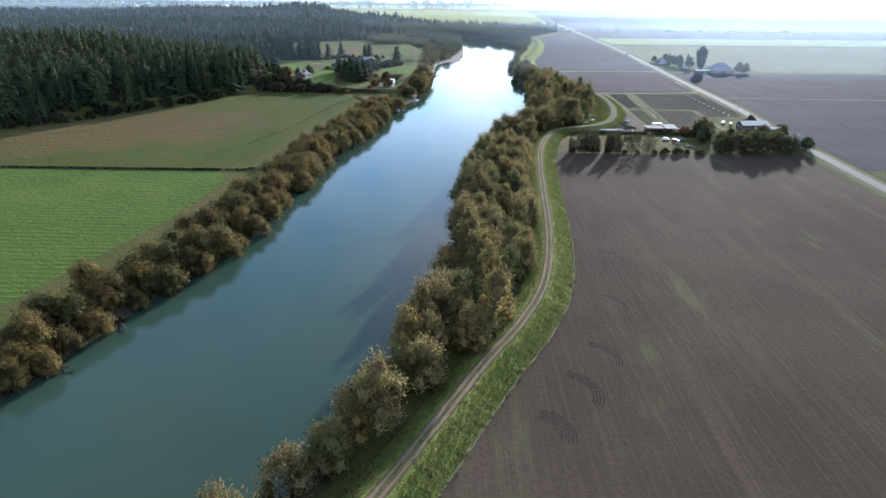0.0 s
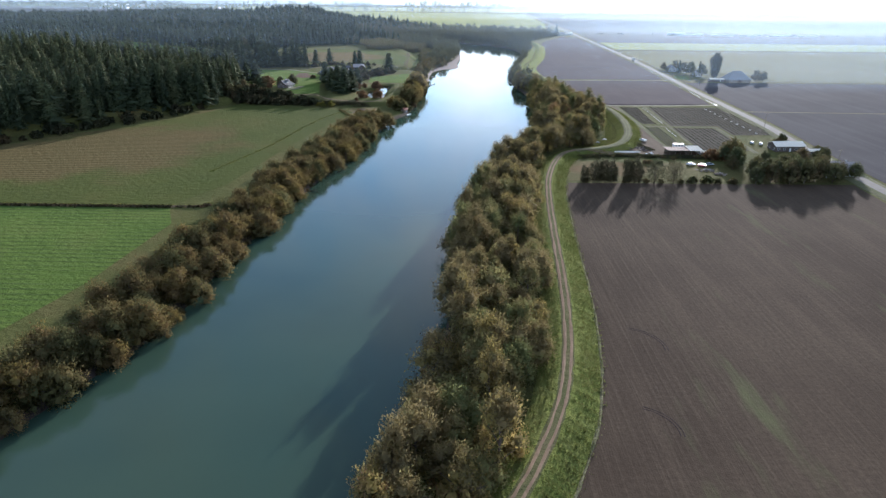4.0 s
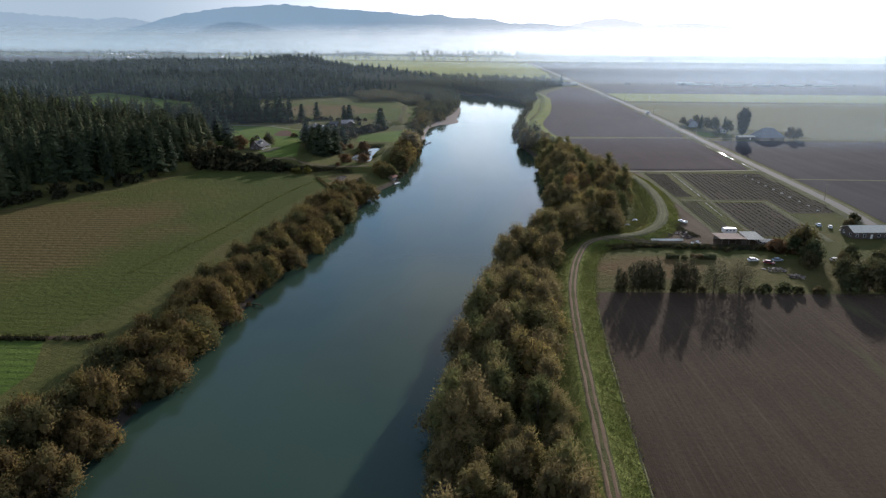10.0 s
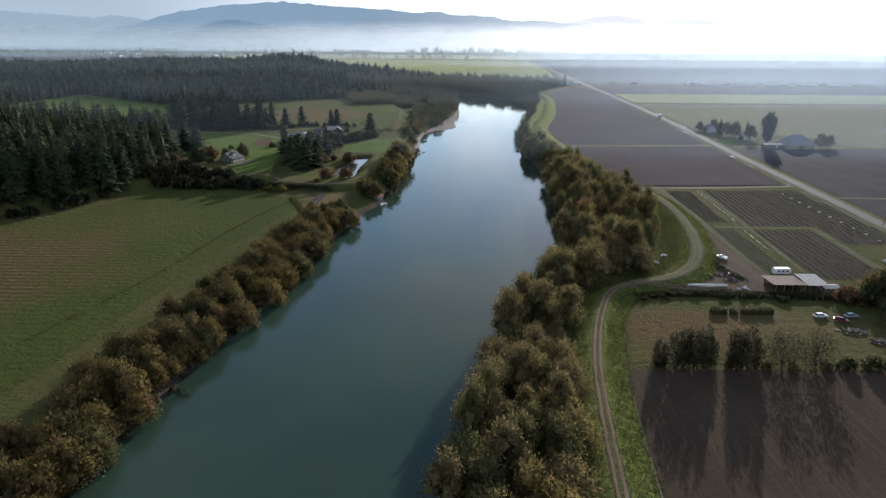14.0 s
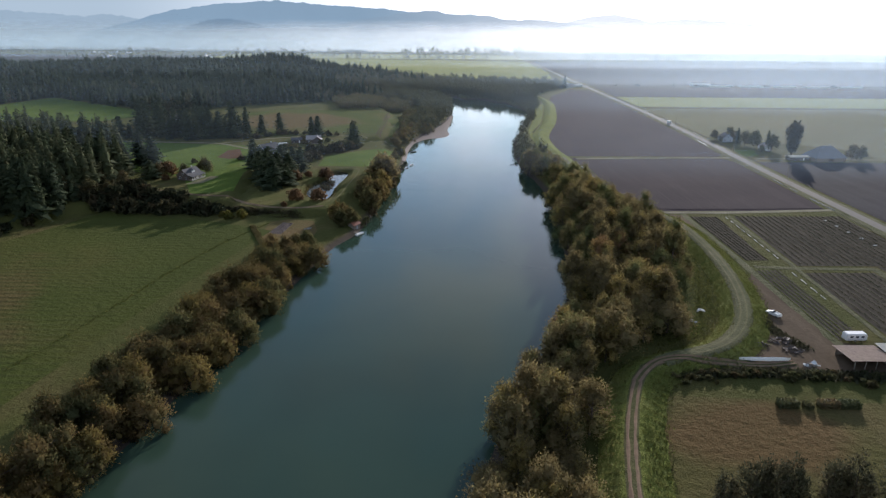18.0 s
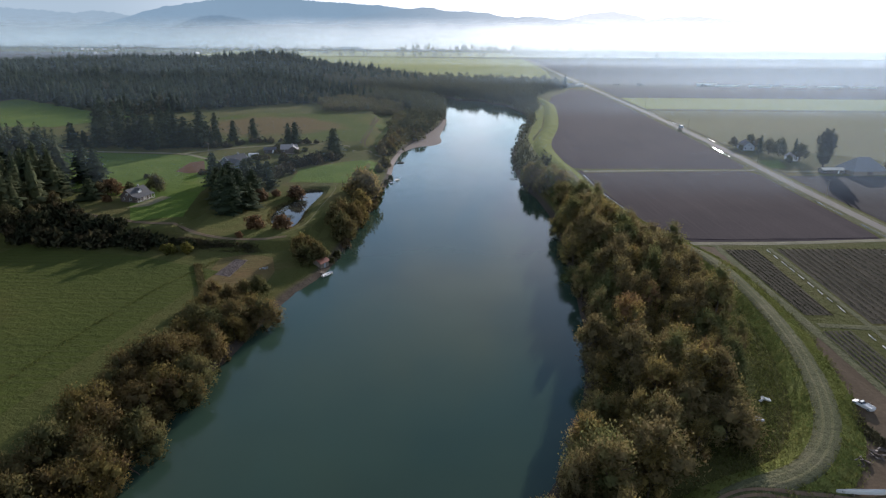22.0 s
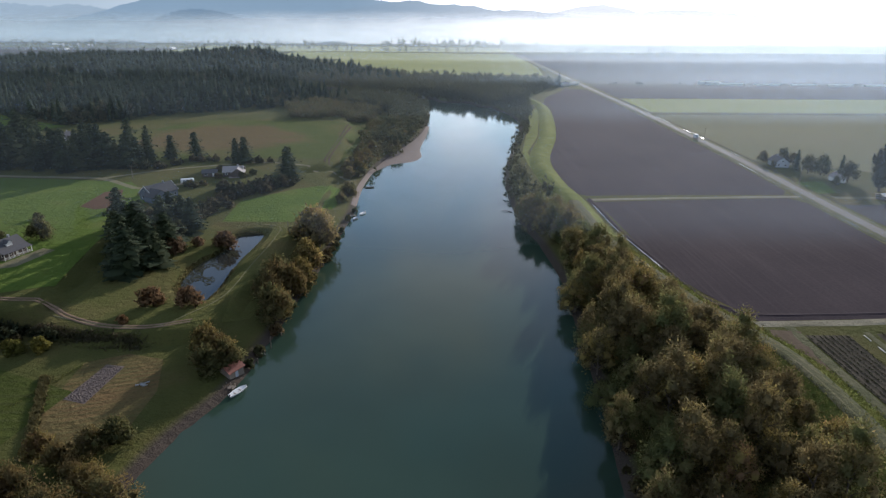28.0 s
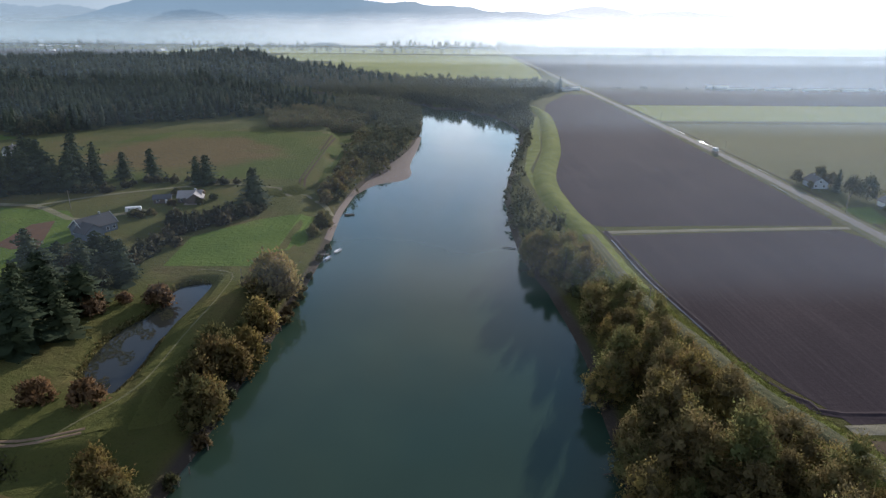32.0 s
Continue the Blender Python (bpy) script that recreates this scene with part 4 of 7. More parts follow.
for k in range(4):
    FIR.append(Plant("fir_tree", tube([(0, 0, -0.6), (0, 0, 10), (0, 0, 21)], [0.35, 0.25, 0.05], 6), conifer_arrays(rng, 22.0, 6.3 + 0.6 * (k % 3), 100, 6, 0.8, 1.15),
                     M_NEEDLE, "tall dark fir tree at the forest edge", "tree", "firs of the forest"))
FAR_BROAD = [crown_arrays(rng, 12.0, 5.0, 0.0, 9, 150, 0.9) for k in range(4)]
FAR_FIR = [conifer_arrays(rng, 20.0, 6.4, 36, 0, 0.5) for k in range(4)]


def plant_all(kinds, spots, seed, lo, hi, squash=0.12, margin=None):
    r = np.random.default_rng(seed)
    for x, y in spots:
        s = r.uniform(lo, hi)
        kinds[r.integers(len(kinds))].place(x, y, r.uniform(0, 360), (s * r.uniform(1 - squash, 1 + squash), s * r.uniform(1 - squash, 1 + squash), s * r.uniform(0.9, 1.12)))


INLAND = [(-46.2, 66.4), (-15.8, 98.6), (-6.2, 113.1), (7.6, 133.7), (19.2, 158.5), (26.6, 195.2), (31.0, 237.6), (34.4, 296.5), (39.7, 336.4), (47.2, 371.9), (54.5, 392.6), (73.1, 403.8), (85.5, 419.7), (94.8, 444.6),
          (106.2, 484.1), (108.7, 530.0), (101.9, 555.2), (95.0, 579.5), (89.0, 612.1), (83.0, 640.5), (83.3, 677.6)]
right_belt = [tuple(p) for p in RIGHT_BANK if 60 < p[1] < 678 and p[0] > -36] + INLAND[::-1]
spots = scatter(right_belt, 8.2, 21)
keep = (distance(spots[:, 0], spots[:, 1], LEVEE) > np.where(spots[:, 1] > 405, 10.5, 6.5)) & ((spots[:, 1] < 590) | (spots[:, 1] > 645) | (distance(spots[:, 0], spots[:, 1], RIGHT_BANK) > 3.6))
spots = spots[keep]
plant_all(BROAD, spots, 31, 0.68, 1.25, 0.2)
left_line = LEFT_BANK[(LEFT_BANK[:, 1] > 45) & (LEFT_BANK[:, 1] < 488)]
left_belt = [tuple(p) for p in left_line + np.array([2.0, 0])] + [tuple(p) for p in (left_line + np.array([-18.0, 0]))[::-1]]
spots = scatter(left_belt, 6.6, 22)
plant_all(WILLOW, spots, 32, 0.62, 1.3, 0.2)

# forest on the slope above the meadow, its edge as single trees, its depth in one mesh
FOREST_A = np.array([(-181.2, 527.6), (-199.9, 501.5), (-228.7, 457.2), (-276.5, 401.9), (-327.0, 370.5), (-423.9, 312.1), (-581.2, 288.6), (-954.1, 409.9), (-983.0, 759.1), (-591.5, 749.5), (-307.6, 719.2),
                     (-216.8, 660.8), (-183.1, 615.1), (-177.2, 572.0)], float)
spots = scatter(FOREST_A, 7.0, 41, 0.85)
front = distance(spots[:, 0], spots[:, 1], FOREST_A[:6]) + 0.02 * (spots[:, 1] - 200)
order = np.argsort(front)
near_firs, deep = spots[order[:230]], spots[order[230:]]
plant_all(FIR, near_firs, 42, 0.5, 1.3, 0.3)
r = np.random.default_rng(43)
zs = ground_z(deep[:, 0], deep[:, 1])
FIR_MESH = [conifer_arrays(rng, 22.0, 6.8, 60, 1, 0.5, 1.5) for k in range(4)]
merged("forest", FIR_MESH, [(r.integers(4), x, y, z, r.uniform(0, 6.28), r.uniform(0.8, 1.35), r.uniform(0.6, 1.3)) for (x, y), z in zip(deep, zs) if x > -0.9 * y - 60][:1300], M_NEEDLE,
       "dense dark fir forest on the slope", "forest")
FOREST_B = np.array([(-1000, 880), (-332, 890), (-282, 935), (-248, 1000), (-188, 1040), (-135, 1070), (-80, 1154), (-170, 1249), (-200, 1426), (-29, 1437), (-160, 1700),
                     (-300, 1960), (-560, 2120), (-900, 2100), (-1400, 1900), (-1400, 1100)], float)
CLEARING = np.array([(-540, 850), (-330, 850), (-296, 925), (-350, 955), (-520, 1085)], float)
field("clearing", [(-540, 850), (-420, 850), (-335, 850), (-300, 925), (-350, 955), (-520, 1085)], M_LAWN, "grassy clearing in the forest", 0.3, drape=True)
near_b, far_b = scatter(FOREST_B, 10.0, 44, 0.9), scatter(FOREST_B, 16.0, 48, 0.9)
spots = np.vstack([near_b[near_b[:, 1] < 1290], far_b[far_b[:, 1] >= 1290]])
spots = spots[(spots[:, 0] > -0.78 * spots[:, 1]) & ~inside(spots[:, 0], spots[:, 1], CLEARING)]
zs = ground_z(spots[:, 0], spots[:, 1])
wide = np.where(spots[:, 1] < 1290, 1.1, 1.7)
clump = np.sin(spots[:, 0] * 0.021 + 1.3) * np.sin(spots[:, 1] * 0.017 + spots[:, 0] * 0.006)
leafy = r.random(len(spots)) < 0.06 + 0.5 * np.clip(clump - 0.25, 0, 1)
swell = 1.0 + 0.28 * np.sin(spots[:, 0] * 0.047 + 2.0) * np.sin(spots[:, 1] * 0.039 + 0.5)
merged("forest", FAR_FIR, [(r.integers(4), x, y, z, r.uniform(0, 6.28), w * r.uniform(0.75, 1.35), h * r.uniform(0.6, 1.3)) for (x, y), z, w, q, h in zip(spots, zs, wide, leafy, swell) if not q], M_NEEDLE,
       "wide dark conifer forest in the river bend", "forest")
merged("mixed_wood", FAR_BROAD, [(r.integers(4), x, y, z, r.uniform(0, 6.28), w * r.uniform(0.9, 1.3), h * r.uniform(0.9, 1.5)) for (x, y), z, w, q, h in zip(spots, zs, wide, leafy, swell) if q], M_WINDBREAK,
       "olive broadleaf trees among the firs", "woods")
far_right = [tuple(p) for p in RIGHT_BANK if 676 < p[1] < 1216 and p[0] > -10] + [(-4.1, 1301.5), (129.9, 1181.2), (129.1, 1110.7), (101.1, 944.1), (77.8, 812.0), (76.3, 744.9), (79.1, 678.1)]
spots = np.vstack([scatter(far_right, 9.0, 45), scatter([(-197.1, 1385.2), (-4.0, 1231.8), (130.0, 1187.1), (221.3, 1432.0), (154.8, 1487.4), (-41.3, 1552.7), (-217.7, 1735.8)], 13.0, 46)])
zs = ground_z(spots[:, 0], spots[:, 1])
merged("far_riverside_wood", FAR_BROAD, [(r.integers(4), x, y, z, r.uniform(0, 6.28), r.uniform(0.8, 1.5) * (0.75 if 715 < y < 1120 else 1.0), r.uniform(0.7, 1.6) * (0.5 if 715 < y < 1120 else 1.0)) for (x, y), z in zip(spots, zs)], M_WINDBREAK,
       "far riverside trees along the bend", "woods")
far_left = [tuple(p) for p in LEFT_BANK if 850 < p[1] < 1200 and p[0] > -50] + [(-121.3, 1224.9), (-107.4, 1123.6), (-63.6, 1098.9), (-27.3, 1045.9), (-24.6, 948.0), (-31.4, 865.5)]
spots = scatter(far_left, 8.0, 47)
zs = ground_z(spots[:, 0], spots[:, 1])
merged("far_riverside_wood", FAR_BROAD, [(r.integers(4), x, y, z, r.uniform(0, 6.28), r.uniform(0.8, 1.2), r.uniform(0.7, 1.25)) for (x, y), z in zip(spots, zs)], M_WINDBREAK,
       "grey-green thicket on the inner river bend", "woods")

spots = np.vstack([scatter([(-118, 979), (-142, 1060), (-95, 1140), (-42, 1127), (-40, 984)], 7.0, 49, 0.8), scatter([(-42, 985), (-44, 772), (-26, 775), (-8, 850), (0, 930), (4, 985)], 8.5, 50, 0.7)])
spots = spots[(spots[:, 1] > 880) | (spots[:, 0] > -36)]
zs = ground_z(spots[:, 0], spots[:, 1])
merged("bank_thicket", FAR_BROAD, [(r.integers(4), x, y, z, r.uniform(0, 6.28), r.uniform(0.75, 1.15), r.uniform(0.5, 0.85)) for (x, y), z in zip(spots, zs)], M_HEDGE,
       "rounded grey-brown thicket between meadow and river", "woods")

# ---- distance ----
def ridge(name, y, outline, deep, color, label, seed):
    """A far range: its crest follows the outline, with slopes on both sides."""
    n = Nodes("haze_glow_slope")
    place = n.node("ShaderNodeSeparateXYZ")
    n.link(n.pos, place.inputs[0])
    # Haze is painted into the glow: blue to the west, near white sunward.
    haze_tint = n.mix(n.noise(0.004, 5, 0.6), color, tuple(c * 0.9 for c in color))
    haze_tint = n.mix(n.math("MULTIPLY", n.step(place.outputs[0], -700.0, 1500.0), 0.8), haze_tint, (1.0, 1.02, 1.03))
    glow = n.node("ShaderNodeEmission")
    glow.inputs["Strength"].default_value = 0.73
    n.link(haze_tint, glow.inputs[0])
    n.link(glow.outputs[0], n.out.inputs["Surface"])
    r = np.random.default_rng(seed)
    px, pz = [p[0] for p in outline], [p[1] for p in outline]
    xs = np.linspace(px[0], px[-1], 300)
    h = np.interp(xs, px, pz)
    h = np.convolve(np.pad(h, 4, mode="edge"), np.ones(9) / 9, mode="valid")
    h += np.convolve(r.normal(0, 5.0, len(xs) + 4), np.ones(5) / 5, mode="valid") * np.clip((h - 90) / 80, 0, 1)
    v, f = [], []
    for x, top in zip(xs, h):
        v += [(x, y - deep, -1), (x, y - deep * 0.4, top * 0.55), (x, y, top), (x, y + deep * 0.6, -1)]
    for i in range(len(xs) - 1):
        for j in range(3):
            f.append((i * 4 + j, i * 4 + 4 + j, i * 4 + 5 + j, i * 4 + 1 + j))
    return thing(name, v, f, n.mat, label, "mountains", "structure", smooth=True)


ridge("backdrop_mountains", 4750, [(-3600, 250), (-3150, 240), (-2900, 222), (-2720, 212), (-2520, 196), (-2400, 212), (-2250, 200), (-2050, 160), (-1900, 100)], 120, (0.38, 0.49, 0.57), "far mountains painted pale haze blue above the mist", 50)
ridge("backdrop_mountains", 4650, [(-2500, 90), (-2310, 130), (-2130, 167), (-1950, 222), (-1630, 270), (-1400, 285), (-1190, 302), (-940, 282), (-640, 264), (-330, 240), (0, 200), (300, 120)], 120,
      (0.28, 0.40, 0.50), "mountain range painted haze blue above the mist", 51)
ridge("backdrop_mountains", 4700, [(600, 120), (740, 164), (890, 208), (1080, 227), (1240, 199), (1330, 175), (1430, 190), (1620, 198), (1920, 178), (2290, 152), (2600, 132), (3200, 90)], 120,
      (0.74, 0.80, 0.85), "far mountains painted very pale for the sun's haze", 53)
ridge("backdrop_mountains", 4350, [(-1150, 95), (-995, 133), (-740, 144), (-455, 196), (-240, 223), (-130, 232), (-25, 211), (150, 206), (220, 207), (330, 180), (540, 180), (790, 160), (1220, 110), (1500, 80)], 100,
      (0.27, 0.38, 0.47), "wooded foothills painted haze blue above the mist", 52)
ridge("backdrop_hill", 4300, [(-1800, 60), (-1650, 122), (-1515, 168), (-1370, 178), (-1230, 158), (-1127, 122), (-950, 60)], 90, (0.20, 0.30, 0.39), "small wooded hill painted haze blue above the mist", 54)
n = Nodes("horizon_sky")
sep = n.node("ShaderNodeSeparateXYZ")
n.link(n.pos, sep.inputs[0])
glow = n.node("ShaderNodeEmission")
glow.inputs["Strength"].default_value = 0.73
n.link(n.mix(n.step(sep.outputs[0], -2600.0, 1600.0), (0.47, 0.575, 0.64), (2.1, 2.1, 2.05)), glow.inputs[0])
n.link(glow.outputs[0], n.out.inputs["Surface"])
thing("backdrop_sky", [(-4850, 4880, -2), (4850, 4880, -2), (4850, 4880, 350), (-4850, 4880, 350)], [(0, 1, 2, 3)], n.mat, "pale hazy morning sky low over the horizon", "sky", "structure")
r = np.random.default_rng(55)
far_spots = []
for x0, x1, y, n, h in ((-260, 700, 3400, 90, 1.3), (-1500, -500, 3250, 70, 1.1), (-2600, -1300, 3150, 100, 1.1), (700, 2300, 3350, 110, 1.2), (-420, 150, 2790, 30, 0.9), (-1500, -900, 2700, 26, 0.7),
                        (-80, 500, 3300, 40, 1.2), (-700, -300, 3000, 24, 1.0), (270, 1500, 1432, 120, 0.32), (900, 2600, 3000, 70, 1.0), (300, 900, 2640, 12, 0.8)):
    for k in range(n):
        far_spots.append((r.integers(4), r.uniform(x0, x1), y + r.uniform(-40, 40) * (0.08 if h < 0.4 else 1), 0.0, r.uniform(0, 6.28), h * r.uniform(0.7, 1.7), h * r.uniform(0.5, 1.5) * (1.0 if y < 1500 else 1.8)))
merged("far_treeline", FAR_BROAD, far_spots, M_DARKLEAF, "far hedges and tree lines fading in mist", "woods")
# Upright sheets stand in for distance haze; sun-side glare is in their colours.
for y, amount, rise, lo, hi, west_col, sunward_col, west in (
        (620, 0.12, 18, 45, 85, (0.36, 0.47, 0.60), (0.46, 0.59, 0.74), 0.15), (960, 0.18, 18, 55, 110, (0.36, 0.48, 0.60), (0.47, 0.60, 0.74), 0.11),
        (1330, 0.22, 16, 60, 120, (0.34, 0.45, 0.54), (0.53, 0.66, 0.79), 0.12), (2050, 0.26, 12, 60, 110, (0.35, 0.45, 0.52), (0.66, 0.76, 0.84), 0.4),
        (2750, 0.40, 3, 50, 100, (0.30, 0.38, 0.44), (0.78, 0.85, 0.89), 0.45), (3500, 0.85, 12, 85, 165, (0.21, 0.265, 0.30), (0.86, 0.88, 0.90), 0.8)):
    thing("haze_bank", [(-4500, y, -1), (4500, y, -1), (4500, y, hi * 1.4), (-4500, y, hi * 1.4)], [(0, 1, 2, 3)], haze_material("mist", west_col, sunward_col, amount, rise, lo, hi, west=west),
          "thin sheet of pale morning mist, coloured brighter towards the sun", "mist", "stuff")

# ---- paints and timbers ----
M_WHITE = plain_material("white_paint", (0.78, 0.75, 0.69), 0.7, 0, 0.15, 3.0, 0.2)
M_GREYWALL = plain_material("grey_siding", (0.42, 0.44, 0.46), 0.7, 0, 0.2)
M_SLATEWALL = plain_material("slate_blue_siding", (0.13, 0.15, 0.18), 0.7, 0, 0.2)
M_DARKWALL = plain_material("dark_siding", (0.110, 0.083, 0.066), 0.75, 0, 0.25)
M_ROOF = plain_material("dark_shingles", (0.09, 0.085, 0.085), 0.85, 0, 0.3, 1.5)
M_ROOF_GREY = plain_material("weathered_grey_roof", (0.22, 0.22, 0.225), 0.85, 0, 0.3, 0.6)
M_ROOF_TAN = plain_material("tan_shingles", (0.34, 0.30, 0.27), 0.8, 0, 0.3, 1.5)
M_ROOF_RED = plain_material("red_roofing", (0.30, 0.11, 0.07), 0.8, 0, 0.35, 1.2)
M_TIN = plain_material("galvanised_tin", (0.88, 0.78, 0.62), 0.9, 0.0, 0.25, 0.8, 0.04)
M_RUSTTIN = plain_material("rusty_tin", (0.38, 0.27, 0.20), 0.85, 0.0, 0.5, 0.8, 0.15)
M_WOOD = plain_material("weathered_wood", (0.25, 0.20, 0.15), 0.85, 0, 0.4, 2.0)
M_GLASS = plain_material("window_glass", (0.03, 0.035, 0.04), 0.08, 0, 0.0, 1.0, 0.6)
M_TYRE = plain_material("tyre_rubber", (0.03, 0.03, 0.03), 0.9)
M_RIM = plain_material("wheel_rim", (0.5, 0.5, 0.5), 0.35, 0.8)
M_CARWHITE = plain_material("white_car_paint", (0.80, 0.77, 0.72), 0.5, 0, 0.05)
M_CARSILVER = plain_material("silver_car_paint", (0.5, 0.52, 0.54), 0.25, 0.4, 0.05)
M_CARRED = plain_material("dark_red_car_paint", (0.18, 0.03, 0.03), 0.25, 0, 0.05)
M_PLASTIC = plain_material("white_sheeting", (0.88, 0.82, 0.70), 0.8, 0, 0.1, 3.0, 0.08)
M_CONCRETE = plain_material("concrete", (0.38, 0.37, 0.35), 0.85, 0, 0.35, 0.6)
M_CROP = leaf_material("crop_leaves", [(0.0, (0.045, 0.05, 0.025)), (1.0, (0.08, 0.065, 0.035))], 0.3, 0.02)
M_CROP_GREEN = leaf_material("green_crop_leaves", [(0.0, (0.13, 0.16, 0.05)), (1.0, (0.22, 0.22, 0.075))], 0.35, 0.02)


# ---- more land ----
def patch_on(name, outline, material, label, lift=0.06, category="ground", kind="structure", step=4.0):
    """A patch that follows the land: a trimmed grid over the outline."""
    poly = np.array(outline, float)
    (x0, y0), (x1, y1) = poly.min(0), poly.max(0)
    bm = bmesh.new()
    face = bm.faces.new([bm.verts.new((float(x), float(y), 0.0)) for x, y in outline])
    for a0, a1, nrm in ((x0, x1, (1, 0, 0)), (y0, y1, (0, 1, 0))):
        for c in np.arange(a0 + step, a1, step):
            bmesh.ops.bisect_plane(bm, geom=bm.verts[:] + bm.edges[:] + bm.faces[:], plane_co=(float(c), float(c), 0), plane_no=nrm)
    co = np.array([v.co[:] for v in bm.verts])
    z = ground_z(co[:, 0], co[:, 1])
    for v, h in zip(bm.verts, z):
        v.co.z = float(h) + lift
    me = bpy.data.meshes.new(name)
    bm.to_mesh(me)
    bm.free()
    me.materials.append(material)
    return tagged(new(name, me), label, category, kind=kind)


patch_on("terrace_lawn", [(-128, 566), (-108, 575), (-117, 620), (-118, 655), (-128, 668), (-122, 682), (-136, 704), (-150, 722), (-190, 728), (-248, 733), (-262, 700), (-238, 650), (-200, 622), (-150, 610)], M_LAWN, "bright green lawn on the house terrace", 0.07)
patch_on("upper_meadow", [(-178, 778), (-205, 818), (-222, 880), (-212, 930), (-187, 968), (-113, 961), (-61, 963), (-40, 955), (-34, 920), (-38, 810), (-52, 790), (-95, 790)], M_UPPER,
         "green and russet meadow behind the houses", 0.08, step=8)
patch_on("river_lawn", [(-78, 655), (-45, 655), (-31, 690), (-34, 730), (-58, 716), (-80, 690)], M_LAWN, "bright sunlit lawn beside the river", 0.09)
patch_on("pond_lawn", [(-98, 556), (-60, 548), (-38, 560), (-36, 600), (-38, 652), (-52, 655), (-50, 600), (-52, 577), (-72, 577), (-80, 592), (-71, 645), (-80, 650), (-97, 610)], M_ROUGH, "rough grass round the pond", 0.08)
patch_on("far_levee_grass", [(85, 716), (84, 752), (82.5, 795), (84, 840), (99, 928), (112, 1010), (124, 1105), (134, 1100), (122, 1010), (106, 911), (88, 840), (86, 790), (87, 716)], M_LEVEE, "bright rough grass on the river side of the far levee", 0.08, step=10)
patch_on("dry_sward", [(-66, 490), (-74, 510), (-76, 532), (-66, 537), (-55, 534), (-50, 518), (-50, 498), (-56, 488)], M_SWARD, "russet dry grass round a gravel plot", 0.05, step=4)
patch_on("gravel_plot", [(-71.6, 514), (-69.3, 531), (-63.9, 530), (-65.3, 512)], M_GRAVEL, "small pale gravel plot by the river", 0.09, step=3)
def stone_bed(outline, count, seed):
    """Loose stones heaped over the plot."""
    r = np.random.default_rng(seed)
    poly = np.array(outline, float)
    p = r.uniform(poly.min(0), poly.max(0), (count * 2, 2))
    p = p[inside(p[:, 0], p[:, 1], poly)][:count]
    z = ground_z(p[:, 0], p[:, 1])
    spots = [(0, x, y, h + 0.1, r.uniform(0, 6.28), r.uniform(0.12, 0.34), r.uniform(0.08, 0.24)) for (x, y), h in zip(p, z)]
    merged("gravel_stones", [ICO], spots, M_GRAVEL, "loose pale stones over a small plot", "gravel")


stone_bed([(-71.4, 514.4), (-69.2, 530.6), (-64.1, 529.8), (-65.5, 512.4)], 520, 72)
patch_on("garden_soil", [(-152, 672), (-154, 700), (-147, 706), (-133.5, 672), (-142, 667)], M_EARTH, "bare brown garden bed", 0.12)
patch_on("house_bank", [(-141, 588), (-132, 592), (-128, 610), (-134, 612), (-139, 595)], M_VERGE, "dry grass bank before the farmhouse", 0.1)


def path_on(name, pts, wide, material, label, lift=0.12, category="track"):
    line = smooth_line(pts, 4)
    nrm = normals_of(line)
    offs = (-wide, -wide * 0.4, wide * 0.4, wide)
    co = np.concatenate([line + nrm * o for o in offs])
    z = ground_z(co[:, 0], co[:, 1])
    n = len(line)
    v = [(x, y, h + (lift if 0 < i // n < 3 else lift * 0.4)) for i, ((x, y), h) in enumerate(zip(co, z))]
    f = [(j * n + i, (j + 1) * n + i, (j + 1) * n + i + 1, j * n + i + 1) for j in range(3) for i in range(n - 1)]
    return thing(name, v, f, material, label, category, "structure", smooth=True)


path_on("driveway", [(-260, 738), (-190, 733), (-170, 730), (-151, 716), (-139, 708), (-126, 715), (-114, 724)], 2.2, M_VERGE, "pale gravel driveway to the houses")
path_on("terrace_lane", [(-172, 731), (-150, 750), (-130, 762), (-93, 777), (-60, 768), (-38, 757), (-27, 735)], 1.5, M_VERGE, "pale lane behind the houses")
for side in (-0.8, 0.8):
    path_on("bluff_track", [(-185, 590), (-155, 577 + side), (-124, 565 + side), (-104, 563 + side), (-94, 556 + side), (-80, 549.5 + side), (-66, 548.5 + side), (-54, 553 + side)], 0.5, M_RUT, "worn earth wheel rut along the top of the bluff", 0.2)
path_on("pond_path", [(-98, 556), (-84, 551), (-64, 548), (-57, 557), (-50, 572), (-49, 600), (-48, 630), (-50, 648), (-64, 652)], 0.35, M_TRACK, "worn path round the pond")
for shift in (-1.3, 1.3):
    path_on("meadow_track", [(-59 + shift, 962), (-55 + shift, 865), (-52.5 + shift, 791), (-50 + shift, 782)], 0.55, M_SOIL, "dark wheel track across the upper meadow")
path_on("beach", [(-23.5, 700), (-24.5, 745), (-21.5, 790)], 1.6, M_SAND, "narrow sandy river shore", 0.25, "beach")
bar = smooth_line([(-24, 770), (-12, 800), (4, 812), (10, 832), (8, 865), (12, 930), (13.5, 990), (6, 985), (0, 930), (-12, 868), (-24, 800), (-24, 770)], 5)[:-1]
mid = bar.mean(0)
inner = mid + (bar - mid) * 0.8
nb = len(bar)
thing("sandbar", [(x, y, -2.62) for x, y in bar] + [(x, y, -2.3) for x, y in inner], [(i, (i + 1) % nb, nb + (i + 1) % nb, nb + i) for i in range(nb)] + [tuple(range(nb, 2 * nb))], M_SAND,
      "pinkish bare sandbar at the river's edge", "sandbar", "structure", smooth=True)
